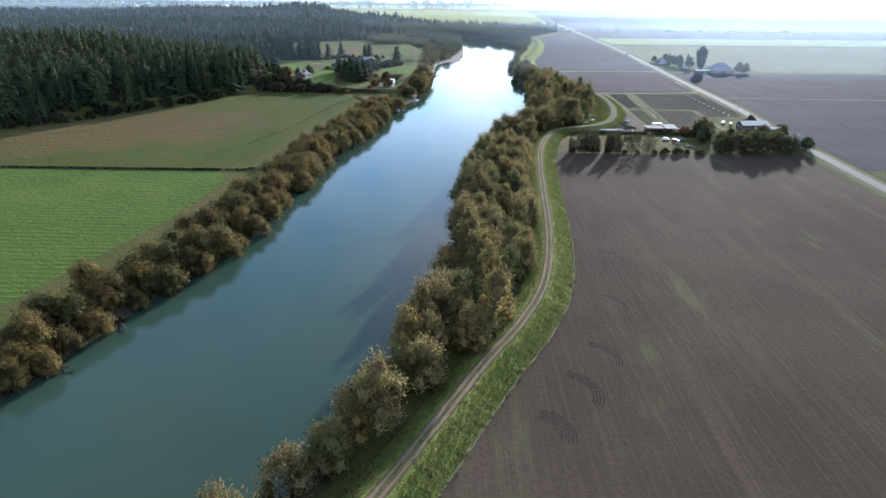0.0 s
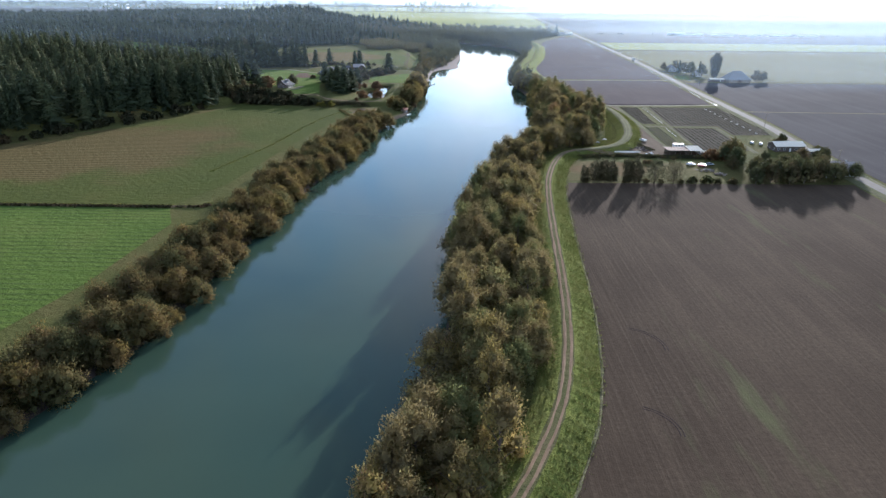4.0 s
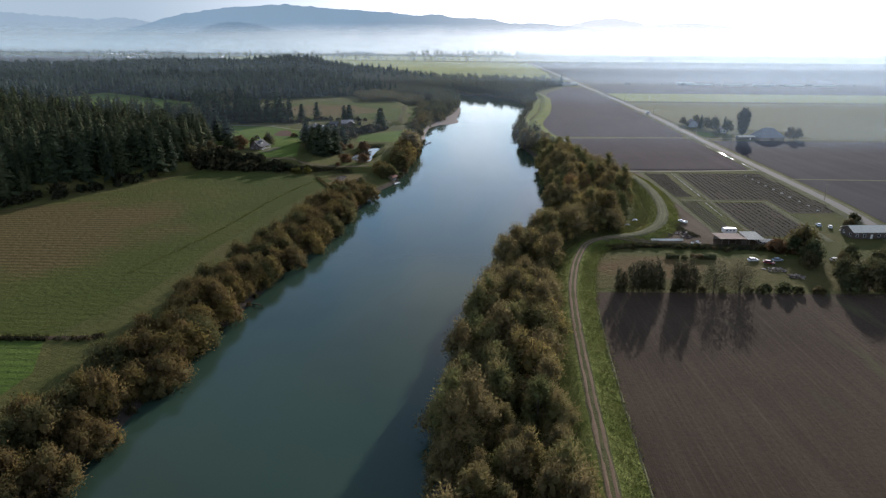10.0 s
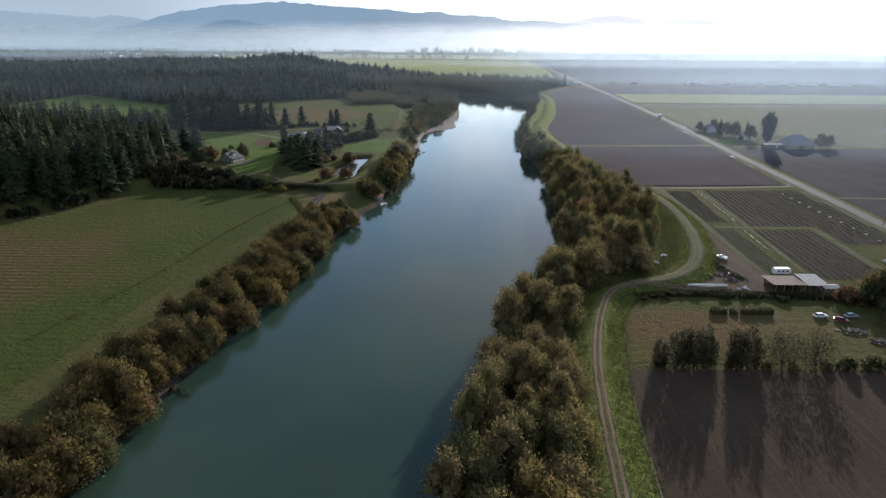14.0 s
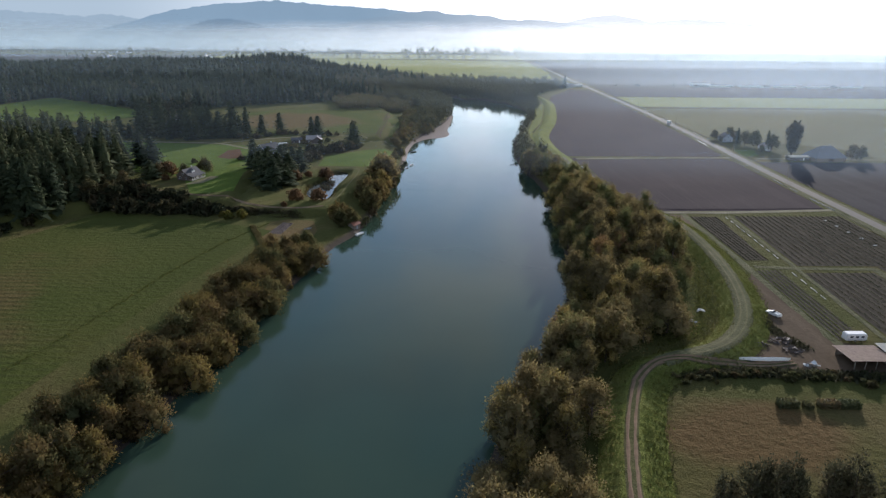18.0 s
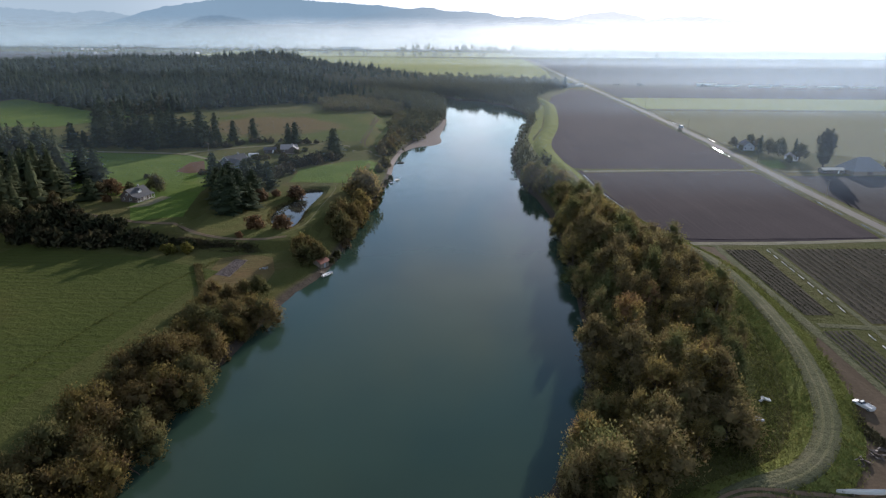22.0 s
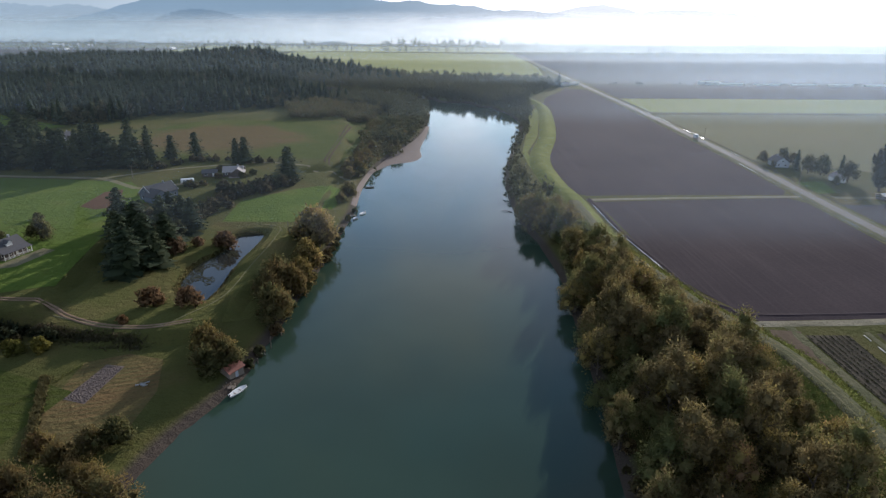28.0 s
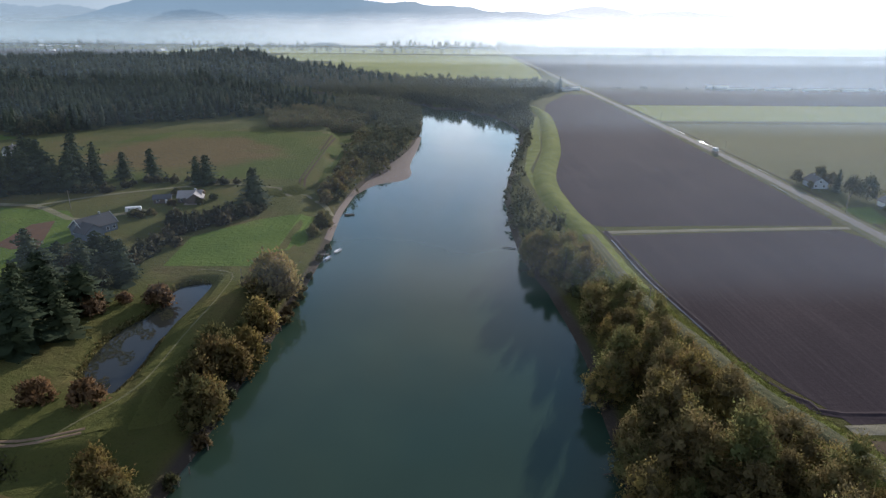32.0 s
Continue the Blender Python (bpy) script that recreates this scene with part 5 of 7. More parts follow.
ditch = smooth_line([(103.3, 708), (104, 695), (105.2, 650), (109.4, 608), (112.3, 578), (118.4, 567.6), (124.4, 562.5), (170, 564), (210, 567)], 5)
dv, df = ribbon(ditch, [(-1.6, 0.09), (-0.5, 0.35), (0.5, 0.12), (1.6, 0.10)], 0.1, 7)
thing("ditch_bank", dv, df, M_SOIL_DARK, "dark earth bank of a field ditch", "ditch", "structure")
dv, df = ribbon(ditch[2:25], [(0.7, 0.14), (1.25, 0.14)], 0.05, 8)
thing("ditch_water", dv, df, M_DITCH, "thin bright water in a field ditch", "ditch", "structure")
dv, df = ribbon(ditch[24:27], [(0.88, 0.14), (1.1, 0.14)], 0.0, 8)
thing("ditch_water", dv, df, M_DITCH, "thin bright water in a field ditch", "ditch", "structure")
for y0, y1 in ((560, 590), (604, 640), (655, 668), (760, 800), (830, 850), (900, 960), (990, 1040), (1060, 1075)):
    for off in ((-6.0, -5.6),) if y0 < 800 else ((5.6, 6.1),):
        line = np.array([p for p in smooth_line(ROAD, 4) if y0 < p[1] < y1])
        if len(line) > 1:
            dv, df = ribbon(line, [(off[0], 0.30), (off[1], 0.30)], 0.1, 9)
            thing("ditch_water", dv, df, M_DITCH, "thin bright water in the roadside ditch", "ditch", "structure")


# wheel marks that swing over the ploughed field
def arc_marks(cx, cy, rad, a0, a1, count=4):
    for k in range(count):
        a = np.radians(np.linspace(a0, a1, 14))
        line = np.stack([cx + (rad - k * 0.75) * np.cos(a), cy + (rad - k * 0.75) * np.sin(a)], 1)
        mv, mf = ribbon(line, [(-0.17, 0.075), (0, 0.10), (0.17, 0.075)], 0.03, k)
        thing("wheel_mark", mv, mf, M_MARK, "dark curved wheel mark in the ploughed soil", "wheel mark", "structure")


for cx, cy, rad, a0, a1, n in ((18, 103, 8.0, -25, 80, 5), (25.5, 117, 9.0, -35, 75, 4), (33.5, 131, 8.6, -20, 78, 3), (42, 158, 8.8, -10, 72, 2), (48, 191.5, 10, -10, 75, 2)):
    arc_marks(cx, cy, rad, a0, a1, n)


# ---- crop plots with their rows ----
def plot(name, outline, spacing, material, label, row_h, row_w, group):
    poly = np.array(outline, float)
    base = field(name, outline, M_PLOT, label, 0.05)
    r = np.random.default_rng(int(abs(poly.sum())) % 1000)
    (x0, y0), (x1, y1) = poly.min(0), poly.max(0)
    lean = (poly[0, 0] - poly[3, 0]) / max(poly[0, 1] - poly[3, 1], 1)
    k = 0
    x = x0 - 20
    while x < x1 + 20:
        ys = np.arange(y0, y1, 1.0)
        xs = x + (ys - y0) * lean
        ok = inside(xs, ys, poly)
        if ok.sum() > 8:
            xs, ys = xs[ok], ys[ok]
            n = len(xs) * 10
            j = r.integers(0, len(xs), n)
            c = np.stack([xs[j] + r.normal(0, row_w * 0.24, n), ys[j] + r.uniform(-0.6, 0.6, n), row_h * r.uniform(0.15, 0.7, n) + 0.05], 1)
            v, t = leaf_cards(r, c, np.tile([0.0, 0, 1.0], (n, 1)), 0.36)
            ob = new("crop_row", mesh_from_arrays("crop_row", v, t, material))
            ob.parent = base
            k += 1
        x += spacing
    return base


plot("crop_plot", [(133.5, 549), (147, 549), (142, 484), (133, 484)], 1.7, M_CROP, "dark narrow plot of planted rows", 0.55, 0.6, "crop plots")
plot("crop_plot", [(156, 550), (211, 552), (208, 479), (151, 478)], 2.7, M_CROP, "wide dark plot of bushy planted rows", 0.9, 0.75, "crop plots")
plot("crop_plot", [(131, 472), (141, 473), (138.5, 413), (129, 413)], 1.7, M_CROP_GREEN, "green plot of low crop rows", 0.5, 0.5, "crop plots")
plot("crop_plot", [(149, 470), (177, 471), (174, 409), (146, 409)], 2.7, M_CROP, "dark plot of bushy planted rows", 0.9, 0.7, "crop plots")
plot("crop_plot", [(182.5, 478), (209, 479), (207, 452), (181.5, 450)], 2.7, M_CROP, "small dark plot of planted rows", 0.9, 0.7, "crop plots")
for pts, w, lab in (([(153.5, 551), (149, 476), (144, 412)], 1.0, "pale strip path between crop plots"), ([(133, 476.5), (150, 475), (180, 475)], 1.5, "grassy cross path between crop plots"),
                    ([(179.6, 476), (177.8, 448), (176.2, 420), (175, 402)], 1.7, "grassy lane between two crop plots"), ([(128, 405), (130, 476), (131.5, 555)], 1.6, "dirt track beside the plots")):
    pv, pf = ribbon(smooth_line(pts, 4), [(-w, 0.08), (-w * 0.4, 0.13), (w * 0.4, 0.13), (w, 0.08)], 0.1, 12)
    thing("plot_path", pv, pf, M_MOWN, lab, "path", "structure")
for line, n in ((smooth_line([(151.5, 549), (149, 510), (147.3, 484)], 1.0), 9), (smooth_line([(144.8, 470), (143, 440)], 1.0), 4)):
    cut = np.linspace(0, len(line) - 1, n + 1).astype(int)
    for k in range(n):
        pv, pf = ribbon(line[cut[k]:cut[k] + max(3, int((cut[k + 1] - cut[k]) * (0.72 + 0.2 * ((k * 7) % 3) / 2)))], [(-0.2, 0.15), (0, 0.28), (0.2, 0.15)], 0.05, 13 + k)
        thing("row_cover", pv, pf, M_PLASTIC, "white plastic row cover between crop plots", "row cover", "", "row covers")
for k in range(10):
    y = 456.0 + 9.7 * k
    pv, pf = ribbon(np.array([(198.6 - 0.02 * k - 0.9, y), (198.6 - 0.02 * k, y + 0.4), (198.6 - 0.02 * k + 0.9, y)]), [(-0.3, 0.2), (0, 0.5), (0.3, 0.2)], 0.03, 40 + k)
    thing("row_cover", pv, pf, M_PLASTIC, "small pale cloche among the crop rows", "row cover", "", "row covers")
pv, pf = ribbon(smooth_line([(126, 412), (123, 440), (120.5, 470), (124, 520), (129, 552)], 4), [(-5.0, 0.05), (-2, 0.10), (2, 0.10), (4.0, 0.05)], 0.3, 15)
thing("farm_track", pv, pf, M_DIRT, "wide bare dirt farm track", "track", "structure")


# ---- plants one by one ----
rng = np.random.default_rng(71)
def shrub_kind(name, label, group):
    # Slope shrubs use darker leaves: the slope's shade is put into their colour.
    return Plant(name, limbs(rng, 2.6, 1.8, 0.4, 0.08, 4), crown_arrays(rng, 2.8, 2.0, 0.0, 8, 420, 0.5), {"slope_shrub": M_DARKLEAF, "hedge_shrub": M_WINDBREAK}.get(name, M_HEDGE), label, "shrub", group)


SHRUB = shrub_kind("field_shrub", "dense olive-brown shrub in rough grass", "shrubs")
BANK_SHRUB = shrub_kind("river_shrub", "low olive shrub overhanging the river edge", "river edge shrubs")
SLOPE_SHRUB = shrub_kind("slope_shrub", "dark tangled shrub, leaves darkened for the slope's shade", "slope shrubs")
HEDGE_SHRUB = shrub_kind("hedge_shrub", "olive-brown shrub of a ragged garden hedge", "hedge shrubs")
RUSSET = Plant("russet_shrub", limbs(rng, 3.4, 2.4, 0.4, 0.1, 4), crown_arrays(rng, 3.6, 2.8, 0.1, 12, 800, 0.48), M_RUST, "round russet autumn shrub", "shrub", "russet shrubs")
GOLDEN = Plant("golden_shrub", limbs(rng, 3.4, 2.4, 0.4, 0.1, 4), crown_arrays(rng, 4.2, 3.0, 0.1, 12, 800, 0.5), M_GOLD, "bright yellow-green autumn shrub", "shrub", "golden shrubs")
ROWTREE = [Plant("windbreak_tree", limbs(rng, 12.0, 3.2, 1.0, 0.2, 10), plume_arrays(rng, 13.0, rng.uniform(2.3, 3.0), 0.4, 20, 2000, 0.42, False), M_WINDBREAK, "dark feathery windbreak tree at the field edge", "tree", "windbreak trees") for k in range(3)]
FANTREE = Plant("fan_tree", limbs(rng, 12.5, 5.0, 1.0, 0.2, 22), plume_arrays(rng, 12.8, 4.8, 0.5, 36, 2400, 0.38, False), M_WINDBREAK, "half-bare spreading tree with fine branches at the field edge", "tree", "windbreak trees")
POPLAR = Plant("poplar_tree", limbs(rng, 28.0, 2.5, 2.0, 0.5, 9), poplar_arrays(rng, 30.0, 5.2, 7000, 0.62), M_DARKLEAF, "tall columnar poplar tree beside a farmstead", "tree", "")
YARDTREE = [Plant("yard_tree", limbs(rng, 13.0, 5.5, 2.0, 0.35), crown_arrays(rng, 14.0, 6.0, 1.5, 24, 2000, 0.6), M_HEDGE, "broad dark tree beside a farmhouse", "tree", "farmyard trees") for k in range(2)]
GOLDTREE = Plant("golden_tree", limbs(rng, 8.0, 4.5, 1.0, 0.25), crown_arrays(rng, 9.0, 4.8, 0.3, 26, 2200, 0.55), M_LEAF_L, "rounded olive-gold tree on the river bank", "tree", "bank trees")
BROWNTREE = Plant("brown_tree", limbs(rng, 7.0, 4.0, 0.8, 0.25), crown_arrays(rng, 8.0, 4.4, 0.3, 24, 2000, 0.55), M_LEAF, "rounded olive-brown tree beside the river", "tree", "bank trees")
LONEFIR = FIR[0]


def put(kind, spots, lo=0.9, hi=1.1, seed=5):
    r = np.random.default_rng(seed)
    for x, y, s in spots:
        k = kind[r.integers(len(kind))] if isinstance(kind, list) else kind
        q = s * r.uniform(lo, hi)
        k.place(x, y, r.uniform(0, 360), (q * r.uniform(0.92, 1.08), q * r.uniform(0.92, 1.08), q))


put(ROWTREE, [(64.8, 340.6, 0.74), (66.8, 341.2, 0.6), (70.2, 340.8, 0.92), (72.6, 341.4, 0.98), (75, 340.6, 1.02), (78, 341.0, 0.97), (80, 341.4, 0.7), (85.4, 340.8, 0.95), (87.2, 341.4, 0.9), (89.6, 340.8, 1.04), (92, 341.2, 0.7)], 0.95, 1.05, 81)
put(FANTREE, [(99, 341, 0.98), (108, 341, 1.0)], 0.97, 1.03, 81)
put(SHRUB, [(66, 341, 0.8), (84.5, 341, 0.6), (95, 341, 0.7), (102, 341, 0.7), (111.5, 341, 0.8), (117, 341, 1.3), (124, 341, 1.5), (129, 341, 1.0), (136, 340.5, 1.3)], 0.9, 1.1, 82)
put(YARDTREE, [(147, 341, 0.75), (155, 343, 0.8), (163, 341, 0.85), (171, 343, 0.8), (150, 351, 0.7), (158, 365, 0.65), (149, 384, 0.6), (155, 388, 0.6), (178, 347, 0.75), (185, 344, 0.7), (191, 349, 0.7), (176, 358, 0.6),
               (200, 352, 0.6), (168, 352, 0.7), (152, 346, 0.85), (159, 347, 0.9), (166, 345, 0.9), (174, 350, 0.85), (182, 352, 0.8), (187, 358, 0.7), (170, 362, 0.7), (178, 370, 0.65), (165, 372, 0.6), (150, 372, 0.75), (146, 366, 0.6), (186, 376, 0.7), (193, 372, 0.6), (200, 380, 0.65)], 0.9, 1.1, 83)
put(RUSSET, [(143, 387, 1.6), (149, 386, 1.4)], 0.9, 1.1, 84)
put(GOLDTREE, [(154, 388, 1.25), (160, 392, 0.95)], 0.95, 1.05, 84)
put(SHRUB, [(205, 360, 1.0), (209, 364, 1.1), (198, 428, 1.3), (202, 432, 1.1), (206, 437, 1.6), (211, 405, 1.5), (208, 398, 1.2), (203, 395, 1.0)], 0.9, 1.2, 85)
put(YARDTREE, [(264, 766, 1.05), (259, 772, 0.9), (270, 748, 1.0), (247, 806, 0.6), (259, 803, 0.8), (262, 796, 0.7), (310, 708, 0.9), (318, 710, 0.8), (246, 790, 0.4), (288, 716, 0.5), (258, 740, 0.45)], 0.95, 1.05, 86)
LONEFIR.place(257, 782, 40, (0.6, 0.6, 0.62))
LONEFIR.place(270, 756, 80, (0.5, 0.5, 0.7))
POPLAR.place(275, 727, 20, (1.5, 1.5, 0.95))
field("roadside_lawn", [(237, 721), (239, 749), (257, 751), (248, 722)], M_LAWN, "bright mown lawn before the farmstead", 0.08)
put(YARDTREE, [(206, 1392, 0.7), (214, 1400, 0.6), (198, 1385, 0.6), (226, 1410, 0.5)], 0.95, 1.05, 87)
LONEFIR.place(209, 1378, 60, (0.9, 0.9, 1.0))
# terrace
for x, y, s, h in ((-66.7, 741, 0.95, 0.88), (-139, 791, 0.8, 0.78), (-155, 790, 0.75, 0.7), (-108, 776, 0.7, 0.72), (-103, 777, 0.8, 0.75), (-182, 762, 1.1, 0.98), (-177, 630, 1.0, 0.95), (-205, 630, 1.2, 1.1),
                   (-166, 603, 0.7, 0.5), (-170, 760, 0.95, 0.85), (-193, 759, 1.1, 1.0), (-206, 757, 1.0, 1.1), (-215, 765, 1.1, 1.0), (-200, 770, 1.0, 1.0), (-228, 762, 1.1, 1.1), (-245, 770, 1.2, 1.1),
                   (-213, 640, 1.2, 1.2), (-222, 622, 1.2, 1.1), (-196, 605, 1.1, 1.0), (-230, 650, 1.2, 1.2), (-189, 640, 1.0, 1.0), (-256, 812, 1.2, 1.1), (-267, 812, 1.2, 1.2), (-280, 830, 1.2, 1.2)):
    FIR[int(abs(x)) % 4].place(x, y, x * 7 % 360, (s * 1.4, s * 1.4, h))
r = np.random.default_rng(140)
for x, y in scatter([(-262, 744), (-168, 748), (-160, 790), (-215, 800), (-262, 800)], 15.0, 141):
    q = r.uniform(0.55, 1.25)
    FIR[r.integers(4)].place(x, y, r.uniform(0, 360), (q * 1.2, q * 1.2, q * r.uniform(0.75, 1.1)))
for x, y, s, h in ((-114.6, 636, 1.0, 0.85), (-108, 628, 0.9, 0.75), (-97, 636, 1.0, 0.8), (-101, 622, 1.1, 0.85), (-92, 609, 1.0, 0.8), (-90, 590, 1.0, 0.85), (-96, 600, 1.1, 0.9), (-86, 641, 0.9, 0.7), (-104, 612, 1.0, 0.8),
                   (-88, 618, 0.9, 0.7), (-110, 645, 0.8, 0.6), (-93, 648, 0.9, 0.65), (-84, 600, 0.8, 0.6), (-99, 650, 0.9, 0.7)):
    FIR[int(abs(y)) % 4].place(x, y, y * 13 % 360, (s * 1.35, s * 1.35, h))
put(SHRUB, [(-112, 712, 1.5), (-116, 714, 1.2), (-108, 716, 1.3), (-128, 700, 1.4), (-92, 735, 1.3), (-105, 733, 1.2), (-131, 694, 1.2), (-88, 744, 1.4), (-110, 752, 1.5), (-98, 753, 1.2), (-132, 664, 1.3), (-160, 652, 1.1)], 0.9, 1.1, 121)
put(YARDTREE, [(-100, 630, 0.7), (-94, 617, 0.7), (-107, 620, 0.7), (-89, 632, 0.65), (-98, 606, 0.7), (-113, 650, 0.6), (-104, 642, 0.7), (-92, 597, 0.6), (-118, 640, 0.6), (-150, 612, 0.6), (-163, 607, 0.6)], 0.9, 1.1, 120)
put(RUSSET, [(-71, 565, 1.75), (-59, 563.5, 1.85), (-67, 624, 2.1), (-82, 612, 1.5), (-85, 617, 1.7), (-77, 622, 1.1), (-74, 551, 0.8), (-162, 615, 2.3), (-156, 600, 1.0)], 0.95, 1.05, 88)
put(GOLDEN, [(-98, 537, 1.0), (-92, 538.5, 1.05), (-102, 540, 0.7)], 0.95, 1.05, 89)
put(GOLDTREE, [(-142, 624, 1.0), (-37, 590, 1.1), (-36, 574, 1.15), (-30, 583, 1.15), (-32, 568, 0.9), (-40, 534, 1.0), (-45, 540, 0.9), (-50, 497, 0.75), (-57, 488, 0.8), (-31, 562, 1.25), (-29, 593, 1.1), (-34, 582, 1.3), (-29, 608, 1.0), (-40, 527, 0.9), (-36, 531, 0.85), (-64, 492, 0.7),
               (-28, 712, 0.9), (-27, 718, 0.8), (-30, 775, 0.9), (-31, 790, 1.0), (-28, 806, 1.0), (-33, 820, 1.1), (-26, 830, 1.0)], 0.95, 1.1, 90)
put(BROWNTREE, [(-29, 631, 1.9), (-34, 638, 1.8), (-31, 646, 1.4), (-29.5, 609, 1.3), (-31, 617, 0.7), (-33, 604, 0.7), (-54, 494, 0.8), (-30, 700, 0.7), (-33, 755, 0.9), (-36, 770, 1.0)], 0.95, 1.05, 91)
r = np.random.default_rng(92)
hedge_line = resample(np.array([(-88, 655), (-92, 672), (-89, 690), (-80, 705), (-68, 718), (-62, 730), (-72, 724), (-90, 705), (-98, 713)], float), 62)
put(HEDGE_SHRUB, [(x + r.normal(0, 2.4), y + r.normal(0, 2.4), r.uniform(1.1, 2.1)) for x, y in hedge_line], 0.9, 1.1, 93)
hedge_line = resample(np.array([(-170, 757), (-150, 758), (-138, 780), (-122, 782), (-95, 777), (-86, 778)], float), 24)
put(HEDGE_SHRUB, [(x + r.normal(0, 2), y + r.normal(0, 2), r.uniform(0.9, 1.7)) for x, y in hedge_line], 0.9, 1.1, 94)
bluff = resample(np.array([(-185, 560), (-165, 555), (-150, 552), (-130, 546), (-112, 545), (-98, 546), (-80, 543), (-64, 540)], float), 54)
put(SLOPE_SHRUB, [(x + r.normal(0, 2.5), y + r.normal(0, 2.2), r.uniform(0.7, 1.6 if x > -105 else 2.2)) for x, y in bluff if x < -94], 0.9, 1.1, 95)
scrub = scatter([(-192, 548), (-186, 580), (-160, 574), (-126, 558), (-112, 550), (-112, 542), (-135, 541), (-165, 546)], 5.2, 130)
put(SLOPE_SHRUB, [(x, y, r.uniform(1.5, 2.9)) for x, y in scrub], 0.9, 1.1, 131)
put(YARDTREE, [(-182, 566, 0.75), (-176, 556, 0.7), (-188, 553, 0.8), (-170, 562, 0.55), (-181, 576, 0.8), (-173, 584, 0.6), (-186, 590, 0.8)], 0.9, 1.1, 132)
edge = resample(np.array([(-188, 520), (-200, 498), (-230, 452), (-276, 398), (-330, 362)], float), 40)
put(SLOPE_SHRUB, [(x + r.uniform(-2, 8), y + r.normal(-4, 4), r.uniform(1.2, 2.6)) for x, y in edge], 0.9, 1.1, 96)
band = resample(np.array([(72, 389), (90, 391), (110, 391), (130, 390), (148, 391)], float), 64)
put(SHRUB, [(x, y + r.normal(0, 1.2), r.uniform(0.4, 0.75)) for x, y in band], 0.9, 1.1, 98)
put(SHRUB, [(x, 858 + 30 * k + r.normal(0, 5), 2.0) for k, x in enumerate((-30, -26, -20, -16))] + [(-30 + r.normal(0, 3), y, r.uniform(1.2, 2.2)) for y in range(760, 850, 7)], 0.9, 1.1, 99)
put(BANK_SHRUB, [(tuple(p)[0] + r.uniform(0, 1.5), p[1], r.uniform(0.5, 0.95) * (1.5 if p[1] > 530 else 1.0)) for p in LEFT_BANK[(LEFT_BANK[:, 1] > 60) & (LEFT_BANK[:, 1] < 690)] + r.uniform(-1.0, 1.0, (1, 2)) if not 486 < p[1] < 530 and r.random() < 0.72], 0.85, 1.15, 100)
put(BANK_SHRUB, [(tuple(p)[0] + r.uniform(0.5, 3), p[1], r.uniform(0.6, 1.2)) for p in RIGHT_BANK[(RIGHT_BANK[:, 1] > 70) & (RIGHT_BANK[:, 1] < 560)]], 0.85, 1.15, 101)


def clipped_hedge(x0, x1, y, h, d):
    r = np.random.default_rng(int(x0 * 7))
    n = 420
    c = np.stack([r.uniform(x0, x1, n), y + r.uniform(-d, d, n), r.uniform(0.1, h, n)], 1)
    side = r.integers(0, 3, n)
    c[side == 0, 2] = h + r.normal(0, 0.06, (side == 0).sum())
    c[side == 1, 1] = y - d + r.normal(0, 0.08, (side == 1).sum())
    v, t = leaf_cards(r, c, np.tile([0.0, -0.4, 0.7], (n, 1)), 0.55)
    core_v, core_f = box(x0 + 0.1, x1 - 0.1, y - d + 0.1, y + d - 0.1, 0, h - 0.1)
    tri = [(f[0], f[1], f[2]) for f in core_f] + [(f[0], f[2], f[3]) for f in core_f]
    me = mesh_from_arrays("clipped_hedge", np.concatenate([v, np.array(core_v)]), np.concatenate([t, np.array(tri) + len(v)]), M_HEDGE)
    tagged(new("clipped_hedge", me), "dark clipped box hedge in the grass yard", "hedge", "clipped hedges")


for x0, x1 in ((93.5, 98.5), (100, 102), (103.5, 108.3), (108.8, 113.6)):
    clipped_hedge(x0, x1, 377, 1.7 if x1 - x0 > 3 else 1.0, 1.2)


# grass tufts and weeds on the levee
def tufts(name, line, lo, hi, count, seed, height, label):
    r = np.random.default_rng(seed)
    nrm = normals_of(line)
    i, o = r.integers(0, len(line), count), r.uniform(lo, hi, count)
    p = line[i] + nrm[i] * o[:, None] + r.normal(0, 0.8, (count, 2))
    z = np.interp(o, [q[0] for q in levee_profile], [q[1] for q in levee_profile])
    c = np.stack([p[:, 0], p[:, 1], z + height * 0.4], 1)
    v, t = leaf_tips(r, c, np.tile([0.0, 0.0, 1.0], (count, 1)), height)
    me = mesh_from_arrays(name, v, t, M_GRASSTUFT)
    soften(me, (0, 0, 0), seed, np.tile([0.0, 0.0, 1.0], (len(v), 1)))
    tagged(new(name, me), label, "grass", kind="stuff")


near_levee = LEVEE[(LEVEE[:, 1] > 60) & (LEVEE[:, 1] < 640)]
tufts("levee_grass", near_levee, 2.0, 8.0, 60000, 61, 0.32, "rough green grass tufts on the levee slope")
tufts("levee_weeds", near_levee, -7.0, -2.0, 26000, 62, 0.36, "tall weeds between levee track and trees")


def edge_tufts(name, line, wide, count, seed, height, material, label):
    r = np.random.default_rng(seed)
    i = r.integers(0, len(line), count)
    p = line[i] + r.normal(0, wide, (count, 2))
    z = ground_z(p[:, 0], p[:, 1])
    c = np.stack([p[:, 0], p[:, 1], np.maximum(z, 0.05) + height * 0.4], 1)
    v, t = leaf_tips(r, c, np.tile([0.0, 0.0, 1.0], (count, 1)), height)
    me = mesh_from_arrays(name, v, t, material)
    soften(me, (0, 0, 0), seed, np.tile([0.0, 0.0, 1.0], (len(v), 1)))
    tagged(new(name, me), label, "grass", kind="stuff")


